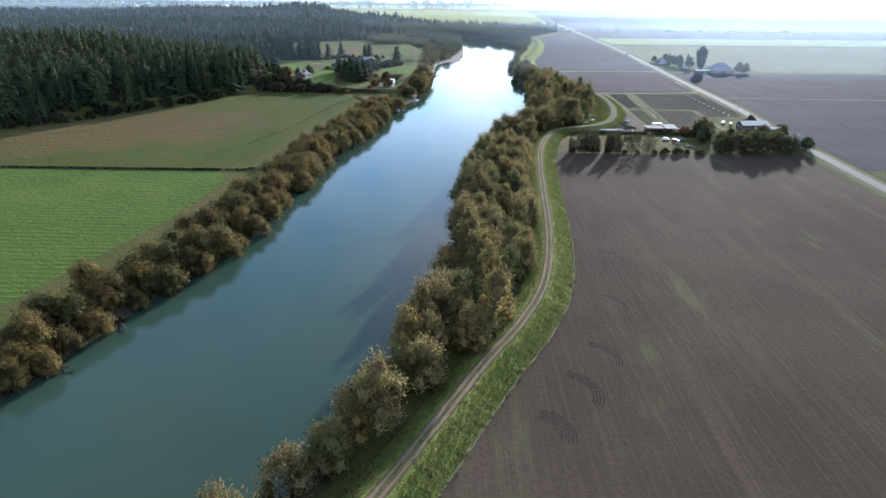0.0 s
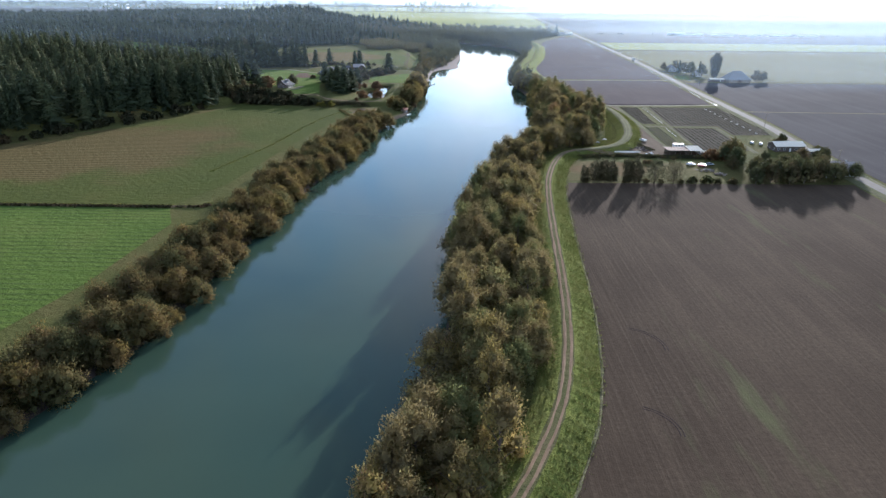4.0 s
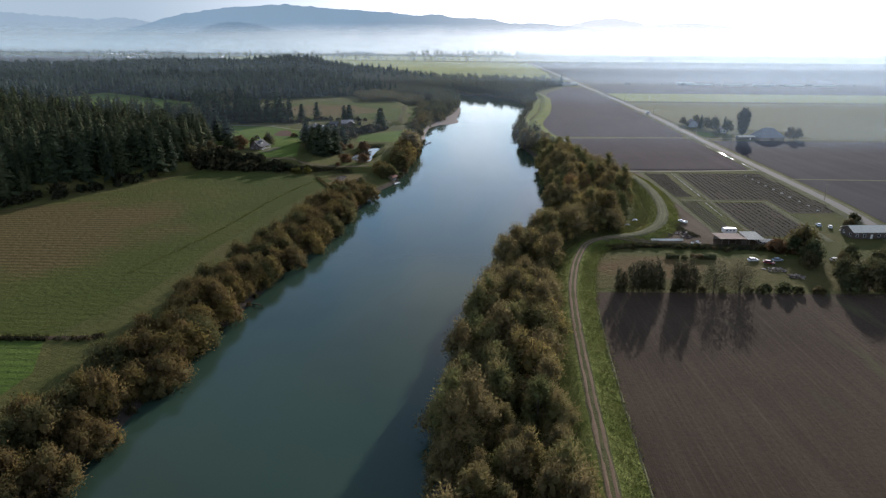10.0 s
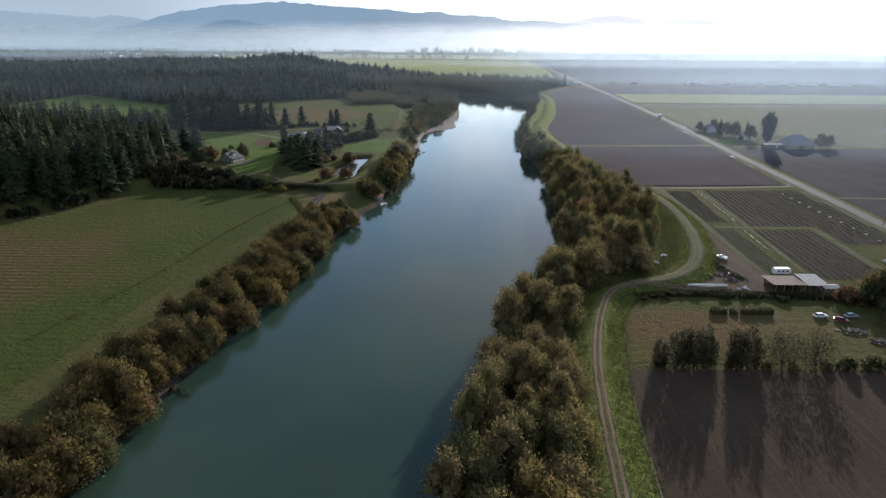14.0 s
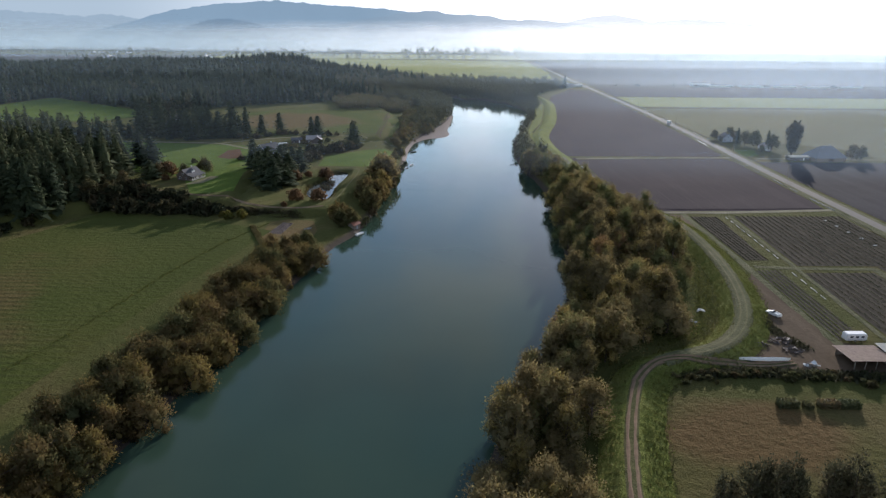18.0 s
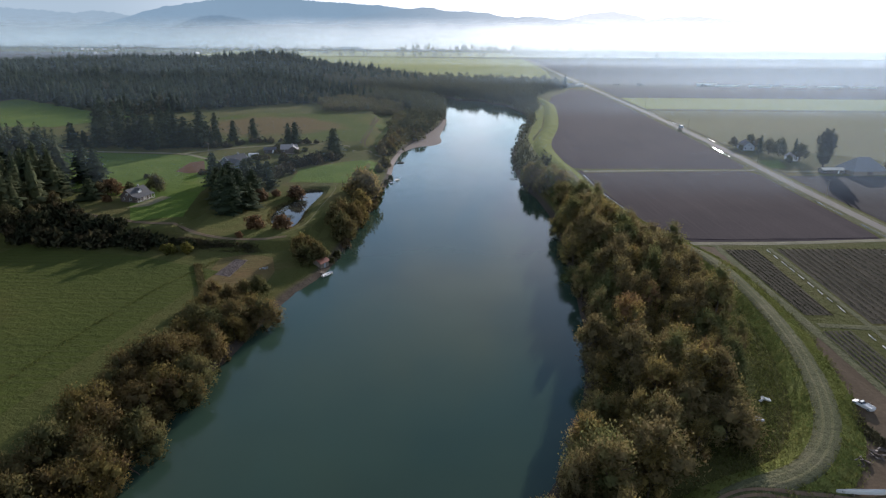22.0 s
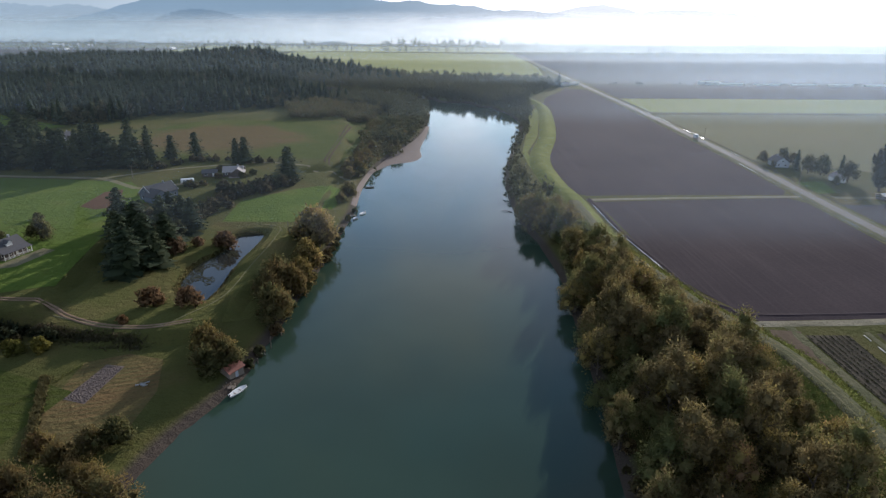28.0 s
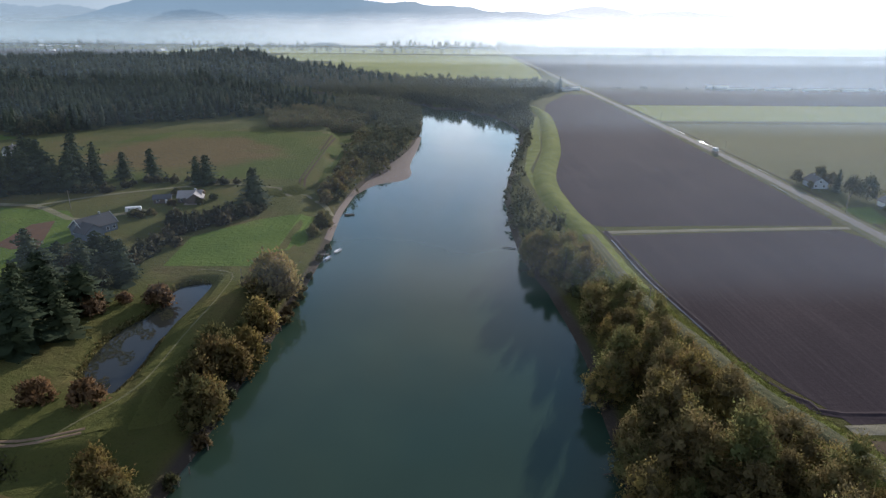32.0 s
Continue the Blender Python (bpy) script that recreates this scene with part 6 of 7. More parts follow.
edge_tufts("dry_grass_bank", smooth_line([(-82, 524), (-74, 507), (-66.5, 491)], 0.4), 0.55, 3200, 65, 0.7, M_DRYGRASS, "bank of tall dry yellow grass beside the meadow")
inner = LEVEE[(LEVEE[:, 1] > 398) & (LEVEE[:, 1] < 600) & (LEVEE[:, 0] > 75)]
edge_tufts("rough_grass", inner - normals_of(inner) * 11.0, 2.6, 20000, 66, 0.3, M_GRASSTUFT, "rough grass between levee and trees")
ditch_line = smooth_line([(-407.9, 298.5), (-231.5, 297.5), (-114.8, 297.4), (-99.5, 300.3)], 0.7)
edge_tufts("ditch_weeds", ditch_line - [0, 1.2], 0.45, 5200, 68, 0.9, M_DARKLEAF, "dark weeds in the ditch across the meadow")
edge_tufts("ditch_grass", ditch_line + [0, 1.3], 0.4, 3000, 69, 0.5, M_GRASSTUFT, "pale grass along the meadow ditch")
pond_edge = np.array([p for p in POND if not (p[1] > 600 and p[0] > -58)])
edge_tufts("pond_reeds", pond_edge, 0.7, 2600, 63, 0.6, M_DRYGRASS, "yellow reeds along the pond bank")
weed_rng = np.random.default_rng(67)
weed = np.stack([weed_rng.uniform(-72, -55, 4200), weed_rng.uniform(570, 626, 4200)], 1)
weed = weed[inside(weed[:, 0], weed[:, 1], POND) & (np.sin(weed[:, 0] * 0.8) + np.sin(weed[:, 1] * 0.45 + weed[:, 0] * 0.3) + (-62.5 - weed[:, 0]) * 0.3 > 0.35)]
wv, wt_ = leaf_cards(weed_rng, np.stack([weed[:, 0], weed[:, 1], np.full(len(weed), 0.79)], 1), np.tile([0.0, 0, 9.0], (len(weed), 1)), 0.7, 0.02)
tagged(new("pond_weed", mesh_from_arrays("pond_weed", wv, wt_, M_DARKLEAF)), "brownish floating weed on the pond", "water plants", kind="stuff")
# Dark weeds added to fill in the shadow band below the bluff.
slope_line = smooth_line([(-185, 557), (-160, 560), (-126, 551), (-103, 549), (-84, 544), (-64, 541)], 1.0)
edge_tufts("slope_weeds", slope_line, 1.3, 12000, 70, 0.5, M_WINDBREAK, "dark tangled weeds added for the bluff's shadow band")
yard_weeds = smooth_line([(114, 434), (113, 424), (114, 416), (117, 408)], 0.6)
edge_tufts("yard_weeds", yard_weeds, 0.9, 2600, 71, 0.6, M_WINDBREAK, "dark weeds along a dirt yard")
band_weeds = smooth_line([(74, 391), (92, 392.6), (112, 392), (132, 391), (148, 391)], 1.0)
edge_tufts("hedge_bottom_weeds", band_weeds, 1.1, 7000, 72, 0.9, M_WINDBREAK, "dark tall weeds below a ragged hedge")
swath = smooth_line([(-118, 350), (-105, 400), (-99.3, 434.8), (-95.7, 459.9), (-90, 486.7), (-86.2, 501.7), (-80.8, 516.1), (-76, 530)], 0.5)
edge_tufts("swath_clods", swath[(np.sin(np.arange(len(swath)) * 0.9) + np.sin(np.arange(len(swath)) * 0.23)) > -0.5], 0.6, 2200, 64, 0.3, M_GRASSTUFT, "dark clumps of cut grass along a swath")


# ---- buildings ----
def gable_roof(w, d, z0, rise, over=0.5, thick=0.18):
    """Two sloping slabs over a w by d plan, ridge along x."""
    slabs = []
    for s in (-1, 1):
        y0, y1 = s * (d / 2 + over), 0.0
        e = over * rise / (d / 2)
        v = [(-w / 2 - over, y0, z0 - e), (w / 2 + over, y0, z0 - e), (w / 2 + over, y1, z0 + rise), (-w / 2 - over, y1, z0 + rise)]
        v += [(x, y, z + thick) for x, y, z in v]
        slabs.append((v, [(3, 2, 1, 0), (4, 5, 6, 7), (0, 1, 5, 4), (1, 2, 6, 5), (2, 3, 7, 6), (3, 0, 4, 7)]))
    return slabs


def gable_walls(w, d, h, rise):
    v = [(-w / 2, -d / 2, -0.4), (w / 2, -d / 2, -0.4), (w / 2, d / 2, -0.4), (-w / 2, d / 2, -0.4), (-w / 2, -d / 2, h), (w / 2, -d / 2, h), (w / 2, d / 2, h), (-w / 2, d / 2, h), (-w / 2, 0, h + rise), (w / 2, 0, h + rise)]
    return v, [(0, 1, 5, 4), (2, 3, 7, 6), (1, 2, 6, 9, 5), (3, 0, 4, 8, 7), (4, 5, 9, 8), (6, 7, 8, 9)]


def window(parent, x, y, z, w, h, axis):
    """A framed pane on a wall that faces along -y ("y") or x ("x", "-x")."""
    m = {"y": pose(x, y, z), "x": pose(x, y, z, 0, 0, 90), "-x": pose(x, y, z, 0, 0, -90)}[axis]
    fr = joined(box(-w / 2 - 0.1, w / 2 + 0.1, -0.06, 0.02, -0.1, 0), box(-w / 2 - 0.1, w / 2 + 0.1, -0.06, 0.02, h, h + 0.1), box(-w / 2 - 0.1, -w / 2, -0.06, 0.02, 0, h), box(w / 2, w / 2 + 0.1, -0.06, 0.02, 0, h))
    frame_ob = part("window", moved(fr, m), M_WHITE, parent)
    part("pane", moved(box(-w / 2, w / 2, -0.03, 0.0, 0, h), m), M_GLASS, frame_ob)


def house(name, label, x, y, turn, w, d, h, rise, wall_mat, roof_mat, porch=False, dormer=False, wing=None, trim=False, chimney=True, z=None, category="house"):
    ob = empty_thing(name, pose(x, y, gz(x, y) if z is None else z, 0, 0, turn), label, category)
    part("wall", gable_walls(w, d, h, rise), wall_mat, ob)
    for slab in gable_roof(w, d, h, rise):
        part("roof", slab, roof_mat, ob)
    n = max(2, int(w / 3))
    for k in range(n):
        px = -w / 2 + w * (k + 0.5) / n
        if k == n // 2:
            part("door", box(px - 0.5, px + 0.5, -d / 2 - 0.05, -d / 2 + 0.02, 0, 2.05), M_DARKWALL if wall_mat != M_DARKWALL else M_WHITE, ob)
        else:
            window(ob, px, -d / 2, 0.95, 1.1, 1.2, "y")
    for sx, ax in ((w / 2, "x"), (-w / 2, "-x")):
        window(ob, sx, -d / 4, 0.95, 1.0, 1.2, ax)
        window(ob, sx, d / 4, 0.95, 1.0, 1.2, ax)
        if rise > 2:
            window(ob, sx, 0, h + 0.3, 0.9, 1.0, ax)
    if chimney:
        part("chimney", joined(box(w * 0.2, w * 0.2 + 0.7, -0.2, 0.5, h + rise * 0.5, h + rise + 0.9), box(w * 0.2 - 0.06, w * 0.2 + 0.76, -0.26, 0.56, h + rise + 0.9, h + rise + 1.0)), M_CONCRETE, ob, "stone chimney")
    if trim:
        for sx in (-1, 1):
            for s in (-1, 1):
                xx = sx * (w / 2 + 0.5)
                v = [(xx, s * (d / 2 + 0.5), h - 0.45), (xx, 0, h + rise - 0.1), (xx, 0, h + rise + 0.25), (xx, s * (d / 2 + 0.5), h - 0.1)]
                v += [(a + sx * 0.08, b, c) for a, b, c in v]
                part("barge_board", (v, [(0, 1, 2, 3), (7, 6, 5, 4), (0, 4, 5, 1), (1, 5, 6, 2), (2, 6, 7, 3), (3, 7, 4, 0)]), M_WHITE, ob, "white painted barge board")
    if porch:
        part("porch_floor", box(-w / 2, w / 2, -d / 2 - 2.4, -d / 2, -0.35, 0.15), M_WOOD, ob)
        v, f = box(-w / 2 - 0.3, w / 2 + 0.3, -d / 2 - 2.8, -d / 2, 2.45, 2.6)
        v = [(a, b, c + (0.75 if b > -d / 2 - 0.1 else 0)) for a, b, c in v]
        part("porch_roof", (v, f), roof_mat, ob)
        for k in range(7):
            px = -w / 2 + 0.15 + (w - 0.3) * k / 6
            part("porch_post", box(px - 0.11, px + 0.11, -d / 2 - 2.45, -d / 2 - 2.23, 0.15, 2.5), M_WHITE, ob, "white porch post")
        part("railing", joined(box(-w / 2, w / 2, -d / 2 - 2.37, -d / 2 - 2.30, 0.95, 1.03), *[box(-w / 2 + 0.3 * i, -w / 2 + 0.3 * i + 0.05, -d / 2 - 2.36, -d / 2 - 2.31, 0.15, 0.95) for i in range(int(w / 0.3))]), M_WHITE, ob, "white porch railing")
    if dormer:
        m = pose(0, -d * 0.22, h + rise * 0.32)
        dv = gable_walls(2.6, 2.4, 1.1, 0.9)
        turned = moved(dv, m @ pose(0, 0, 0, 0, 0, 90))
        dm = part("dormer", turned, M_WHITE, ob, "white dormer")
        for slab in gable_roof(2.6, 2.4, 1.1, 0.9, 0.25, 0.12):
            part("dormer_roof", moved(slab, m @ pose(0, 0, 0, 0, 0, 90)), roof_mat, dm)
    if wing:
        wx, wy, ww, wd, wh, wr = wing
        m = pose(wx, wy, 0, 0, 0, 90)
        wg = part("wing", moved(gable_walls(ww, wd, wh, wr), m), wall_mat, ob)
        for slab in gable_roof(ww, wd, wh, wr, 0.45, 0.17):
            part("wing_roof", moved(slab, m), roof_mat, wg)
    return ob


house("farmhouse", "dark-roofed farmhouse with a white-posted veranda on the terrace", -144, 605, 75, 12, 8, 3.0, 3.2, M_DARKWALL, M_ROOF, porch=True, dormer=True)
house("villa", "large house with white gable trim and dark roof among firs", -121, 690, 60, 15, 9.5, 3.6, 3.6, M_SLATEWALL, M_ROOF, trim=True, wing=(-5.5, -5, 8, 8, 3.2, 3.0))
house("bungalow", "low house with pale tan roof and timber deck", -99, 742, 10, 11, 9, 2.8, 2.4, M_DARKWALL, M_ROOF_TAN, wing=(3, -4, 7, 7, 2.8, 2.3))
house("white_house", "small white house at the far forest edge", -263, 858, 70, 8, 7, 3.2, 3.0, M_WHITE, M_ROOF)
house("garage", "low dark garage beside the bungalow", -112, 739, 15, 8, 6, 2.4, 1.4, M_DARKWALL, M_ROOF, chimney=False, category="garage")
house("farmhouse", "pale farmhouse with grey roof among dark trees", 196, 360, -8, 13, 9, 3.2, 3.4, M_GREYWALL, M_ROOF_TAN, wing=(-4, -4, 8, 7, 3.0, 2.6))
house("farmhouse", "grey farmhouse under trees across the road", 253, 797, 85, 12, 9, 3.4, 3.2, M_GREYWALL, M_ROOF)
house("white_house", "small white house by the roadside trees", 266, 752, 90, 8, 6, 2.8, 2.0, M_WHITE, M_ROOF_TAN)
def hip_barn(x, y, turn, w, d, h, rise):
    """A broad old barn: low plank walls under one great hipped roof."""
    ob = empty_thing("barn", pose(x, y, 0, 0, 0, turn), "broad weathered grey barn under a great hipped roof", "barn")
    for x0, x1, y0, y1 in ((-w / 2, w / 2, -d / 2, -d / 2 + 0.2), (-w / 2, w / 2, d / 2 - 0.2, d / 2), (-w / 2, -w / 2 + 0.2, -d / 2 + 0.2, d / 2 - 0.2), (w / 2 - 0.2, w / 2, -d / 2 + 0.2, d / 2 - 0.2)):
        part("wall", box(x0, x1, y0, y1, -0.3, h), M_WOOD, ob)
    a, b, e, r = w / 2 + 0.8, d / 2 + 0.8, h - 0.3, w * 0.2
    v = [(-a, -b, e), (a, -b, e), (a, b, e), (-a, b, e), (-r, 0, h + rise), (r, 0, h + rise)]
    for face in ((0, 1, 5, 4), (2, 3, 4, 5), (1, 2, 5), (3, 0, 4)):
        top = [v[q] for q in face]
        low = [(p[0], p[1], p[2] - 0.2) for p in top]
        n = len(top)
        part("roof", (top + low, [tuple(range(n)), tuple(range(2 * n - 1, n - 1, -1))] + [(q, q + n, (q + 1) % n + n, (q + 1) % n) for q in range(n)]), M_ROOF_GREY, ob)
    part("door", box(-1.8, 1.8, -d / 2 - 0.06, -d / 2 - 0.005, 0, h - 0.5), M_DARKWALL, ob, "dark sliding barn door")


hip_barn(290, 709, 8, 23, 16, 3.2, 7.5)
house("farmhouse", "far white farmhouse at the road bend", 222, 1395, 20, 13, 9, 3.2, 2.6, M_WHITE, M_ROOF_TAN)
house("shed", "far pale farm shed at the road bend", 238, 1412, 5, 16, 8, 3.0, 1.6, M_WHITE, M_TIN, chimney=False, category="shed")
house("shed", "long far white farm shed behind a hedge", 470, 1440, 0, 34, 10, 3.6, 1.8, M_WHITE, M_TIN, chimney=False, category="shed")
for k in range(5):
    house("greenhouse", "long low far white greenhouse", 500 + 58 * k, 1426 - 3 * k, 0, 40, 6, 1.8, 1.0, M_PLASTIC, M_PLASTIC, chimney=False, category="greenhouse")
for k, (x, y) in enumerate(((-1640, 3280), (-1600, 3330), (-1500, 3250), (-1720, 3350), (-1000, 2900), (-1350, 2800))):
    house("far_farm", "tiny far white farm building in haze", x, y, 20 * k, 22, 10, 4, 3, M_WHITE, M_TIN, chimney=False, category="farm building")


def pole_shed(x, y, turn):
    """The long open shed: posts, back wall, two tin roofs of different pitch."""
    ob = empty_thing("open_shed", pose(x, y, 0, 0, 0, turn), "long open farm shed with rusty and grey tin roofs", "shed")
    part("back_wall", box(-9, 9, 4.3, 4.45, 0, 2.7), M_WOOD, ob)
    part("side_wall", box(8.9, 9.05, -4, 4.4, 0, 2.6), M_TIN, ob)
    part("partition", box(1.9, 2.0, -4, 4.4, 0, 2.7), M_WOOD, ob)
    for k in range(7):
        part("post", box(-8.9 + 3 * k - 0.1, -8.9 + 3 * k + 0.1, -4.3, -4.1, 0, 2.9), M_WOOD, ob)
    for nm, x0, x1, z0, z1, mat, lab in (("roof", -10.2, 1.9, 3.0, 2.75, M_RUSTTIN, "brown rusty corrugated roof"), ("roof", 1.95, 9.6, 2.85, 3.5, M_TIN, "pale grey corrugated roof")):
        v, f = [], []
        n = 60
        for i in range(n + 1):
            xx = x0 + (x1 - x0) * i / n
            c = 0.035 * math.cos(i * math.pi)
            v += [(xx, -5.0, z0 + c), (xx, 4.9, z1 + c), (xx, -5.0, z0 + c - 0.05), (xx, 4.9, z1 + c - 0.05)]
        for i in range(n):
            a = i * 4
            f += [(a, a + 4, a + 5, a + 1), (a + 2, a + 3, a + 7, a + 6), (a, a + 2, a + 6, a + 4), (a + 1, a + 5, a + 7, a + 3)]
        f += [(0, 1, 3, 2), (n * 4, n * 4 + 2, n * 4 + 3, n * 4 + 1)]
        part(nm, (v, f), mat, ob, lab)
    return ob


pole_shed(132.5, 400, 1)
house("tool_shed", "small shed with a bright metal roof", 143, 396.5, 2, 5, 3.2, 2.0, 0.5, M_WOOD, M_TIN, chimney=False, category="shed")
house("tin_barn", "tin-roofed barn near the road", 196, 412, 3, 17, 9, 3.2, 1.8, M_DARKWALL, M_TIN, chimney=False, category="barn")
house("store_shed", "low shed with pale roof in the farm yard", 206, 402, 5, 7, 4, 2.3, 0.8, M_WOOD, M_TIN, chimney=False, category="shed")
house("open_barn", "low shed with a light roof before the poplar", 272, 709, 5, 18, 6, 2.6, 0.8, M_DARKWALL, M_TIN, chimney=False, category="shed")
part("deck", box(-2, 4, -9.5, -5.5, 0.1, 0.35), M_WOOD, bpy.data.objects["bungalow"])


# ---- vehicles, boats ----
def wheel(parent, x, y, r, w=0.22):
    tyre = part("wheel", tube([(x, y - w / 2, r), (x, y + w / 2, r)], [r, r], 12), M_TYRE, parent)
    part("rim", tube([(x, y - w / 2 - 0.015, r), (x, y + w / 2 + 0.015, r)], [r * 0.6, r * 0.6], 10), M_RIM, tyre)


def loft(sections):
    """A closed body through cross-sections of equal point count."""
    v, f, n = [], [], len(sections[0])
    for s in sections:
        v += list(s)
    for i in range(len(sections) - 1):
        for k in range(n):
            f.append((i * n + k, i * n + (k + 1) % n, (i + 1) * n + (k + 1) % n, (i + 1) * n + k))
    f += [tuple(range(n))[::-1], tuple((len(sections) - 1) * n + k for k in range(n))]
    return v, f


def rounded(x, w, z0, z1, c=0.12):
    return [(x, -w + c, z0), (x, w - c, z0), (x, w, z0 + c), (x, w, z1 - c), (x, w - c, z1), (x, -w + c, z1), (x, -w, z1 - c), (x, -w, z0 + c)]


def car(name, label, x, y, turn, paint, pickup=False, z=0.0, long=4.5):
    ob = empty_thing(name, pose(x, y, z + 0.06, 0, 0, turn), label, "car" if not pickup else "truck", "parked vehicles")
    L = long / 2
    part("body", loft([rounded(-L, 0.75, 0.45, 0.85), rounded(-L + 0.25, 0.86, 0.28, 0.95), rounded(L - 0.9, 0.88, 0.28, 0.92), rounded(L - 0.2, 0.84, 0.3, 0.8), rounded(L, 0.72, 0.42, 0.7)]), paint, ob)
    a, b = (-0.1, L - 1.0) if pickup else (-L + 0.35, L - 1.15)
    part("cabin", loft([rounded(a, 0.76, 0.85, 0.95), rounded(a + 0.45, 0.68, 0.85, 1.42), rounded(b - 0.7, 0.68, 0.85, 1.42), rounded(b, 0.76, 0.85, 0.95)]), M_GLASS, ob, "dark car windows")
    part("roof", loft([rounded(a + 0.42, 0.64, 1.38, 1.47, 0.03), rounded(b - 0.65, 0.64, 1.38, 1.47, 0.03)]), paint, ob)
    if pickup:
        part("bed", joined(box(-L + 0.1, -0.15, -0.86, -0.78, 0.9, 1.2), box(-L + 0.1, -0.15, 0.78, 0.86, 0.9, 1.2), box(-L + 0.1, -L + 0.18, -0.86, 0.86, 0.9, 1.2)), paint, ob)
    for px in (-L + 0.85, L - 0.85):
        for py in (-0.8, 0.8):
            wheel(ob, px, py, 0.33)
    for py in (-0.6, 0.6):
        part("headlight", box(L - 0.12, L + 0.01, py - 0.14, py + 0.14, 0.58, 0.7), M_WHITE, ob, "clear headlight")
    return ob


car("parked_car", "white car parked on the grass yard", 128, 374.5, 5, M_CARWHITE)
car("parked_car", "silver car parked on the grass yard", 138, 374.8, 8, M_CARSILVER)
car("parked_car", "white car parked beside dark trees", 162, 376, 15, M_CARWHITE)
car("parked_car", "dark red car among yard clutter", 133, 371.5, -30, M_CARRED)
car("parked_truck", "white pickup truck parked on the dirt track", 118.5, 430.5, 115, M_CARWHITE, True, 0.05, 5.0)
car("parked_car", "white car parked beside the barn", 187, 424, 60, M_CARWHITE)
car("parked_car", "silver car parked beside the barn", 183, 427, 75, M_CARSILVER)


def caravan(name, label, x, y, turn, long, z=0.0):
    ob = empty_thing(name, pose(x, y, z + 0.05, 0, 0, turn), label, "caravan")
    L = long / 2
    part("body", loft([rounded(-L, 1.05, 0.7, 2.4, 0.2), rounded(-L + 0.3, 1.15, 0.5, 2.75, 0.2), rounded(L - 0.4, 1.15, 0.5, 2.75, 0.2), rounded(L, 1.05, 0.8, 2.2, 0.2)]), M_CARWHITE, ob)
    for px in (-L * 0.5, 0.1, L * 0.55):
        part("window", box(px - 0.45, px + 0.45, -1.17, -1.14, 1.5, 2.05), M_GLASS, ob)
    part("stripe", box(-L + 0.4, L - 0.5, -1.165, -1.145, 1.05, 1.2), M_GREYWALL, ob, "grey side stripe")
    part("hitch", tube([(L - 0.1, 0, 0.6), (L + 1.0, 0, 0.5)], [0.06, 0.05], 6), M_RIM, ob)
    for py in (-1.0, 1.0):
        wheel(ob, -0.2, py, 0.34)
    return ob


caravan("caravan", "white caravan parked behind the open shed", 134, 413, 2, 6.4)
caravan("camper", "white camper parked beside the villa", -118, 720, 20, 7.0, gz(-118, 720))


def delivery_truck(x, y, turn):
    ob = empty_thing("box_truck", pose(x, y, 0.52, 0, 0, turn), "grey box truck on the country road", "truck")
    part("cargo_box", loft([rounded(-3.6, 1.15, 0.9, 3.3, 0.06), rounded(1.4, 1.15, 0.9, 3.3, 0.06)]), M_GREYWALL, ob)
    part("cab", loft([rounded(1.55, 1.05, 0.5, 2.3), rounded(2.6, 1.05, 0.5, 2.2), rounded(3.3, 1.0, 0.5, 1.3)]), M_CARWHITE, ob)
    part("windscreen", box(2.62, 2.95, -0.9, 0.9, 1.35, 1.95), M_GLASS, ob)
    for px in (-2.4, 2.3):
        for py in (-0.98, 0.98):
            wheel(ob, px, py, 0.45, 0.3)


delivery_truck(238.5, 904.8, 88)


def hull(L, w, h, up=1):
    secs = []
    for k in range(11):
        u = k / 10
        ww = max(0.03, w * math.sin(math.pi * min(1, 0.12 + u * 0.88)) ** 0.6) if up else max(0.03, w * math.sin(math.pi * u) ** 0.7)
        x = -L / 2 + L * u
        secs.append([(x, -ww, h), (x, -ww * 0.75, h * 0.35), (x, 0, 0), (x, ww * 0.75, h * 0.35), (x, ww, h), (x, ww * 0.85, h - 0.03), (x, 0, h * 0.45), (x, -ww * 0.85, h - 0.03)])
    return loft(secs)


def rowboat(label, x, y, turn, L, z, paint):
    ob = empty_thing("boat", pose(x, y, z, 0, 0, turn), label, "boat", "boats")
    part("hull", hull(L, L * 0.19, 0.7), paint, ob)
    for px in (-L * 0.22, L * 0.08):
        part("seat", box(px - 0.15, px + 0.15, -L * 0.15, L * 0.15, 0.45, 0.5), M_WOOD, ob)
    part("outboard_motor", joined(box(-L / 2 - 0.25, -L / 2 + 0.05, -0.15, 0.15, 0.55, 1.0), box(-L / 2 - 0.2, -L / 2 - 0.08, -0.06, 0.06, -0.1, 0.55)), M_TYRE, ob, "dark outboard motor")


long_boat = empty_thing("long_boat", pose(101, 399.6, 1.25, 180, 0, 0), "long slender white boat hull lying keel up", "boat")
part("hull", hull(14.4, 0.62, 0.8, 0), M_PLASTIC, long_boat)
part("keel_strip", box(-5.5, 5.5, -0.05, 0.05, -0.06, 0.1), M_GREYWALL, long_boat, "grey keel strip")
for px in (-4, 4):
    part("trestle", box(px - 0.08, px + 0.08, -0.8, 0.8, 0.74, 1.2), M_WOOD, long_boat)


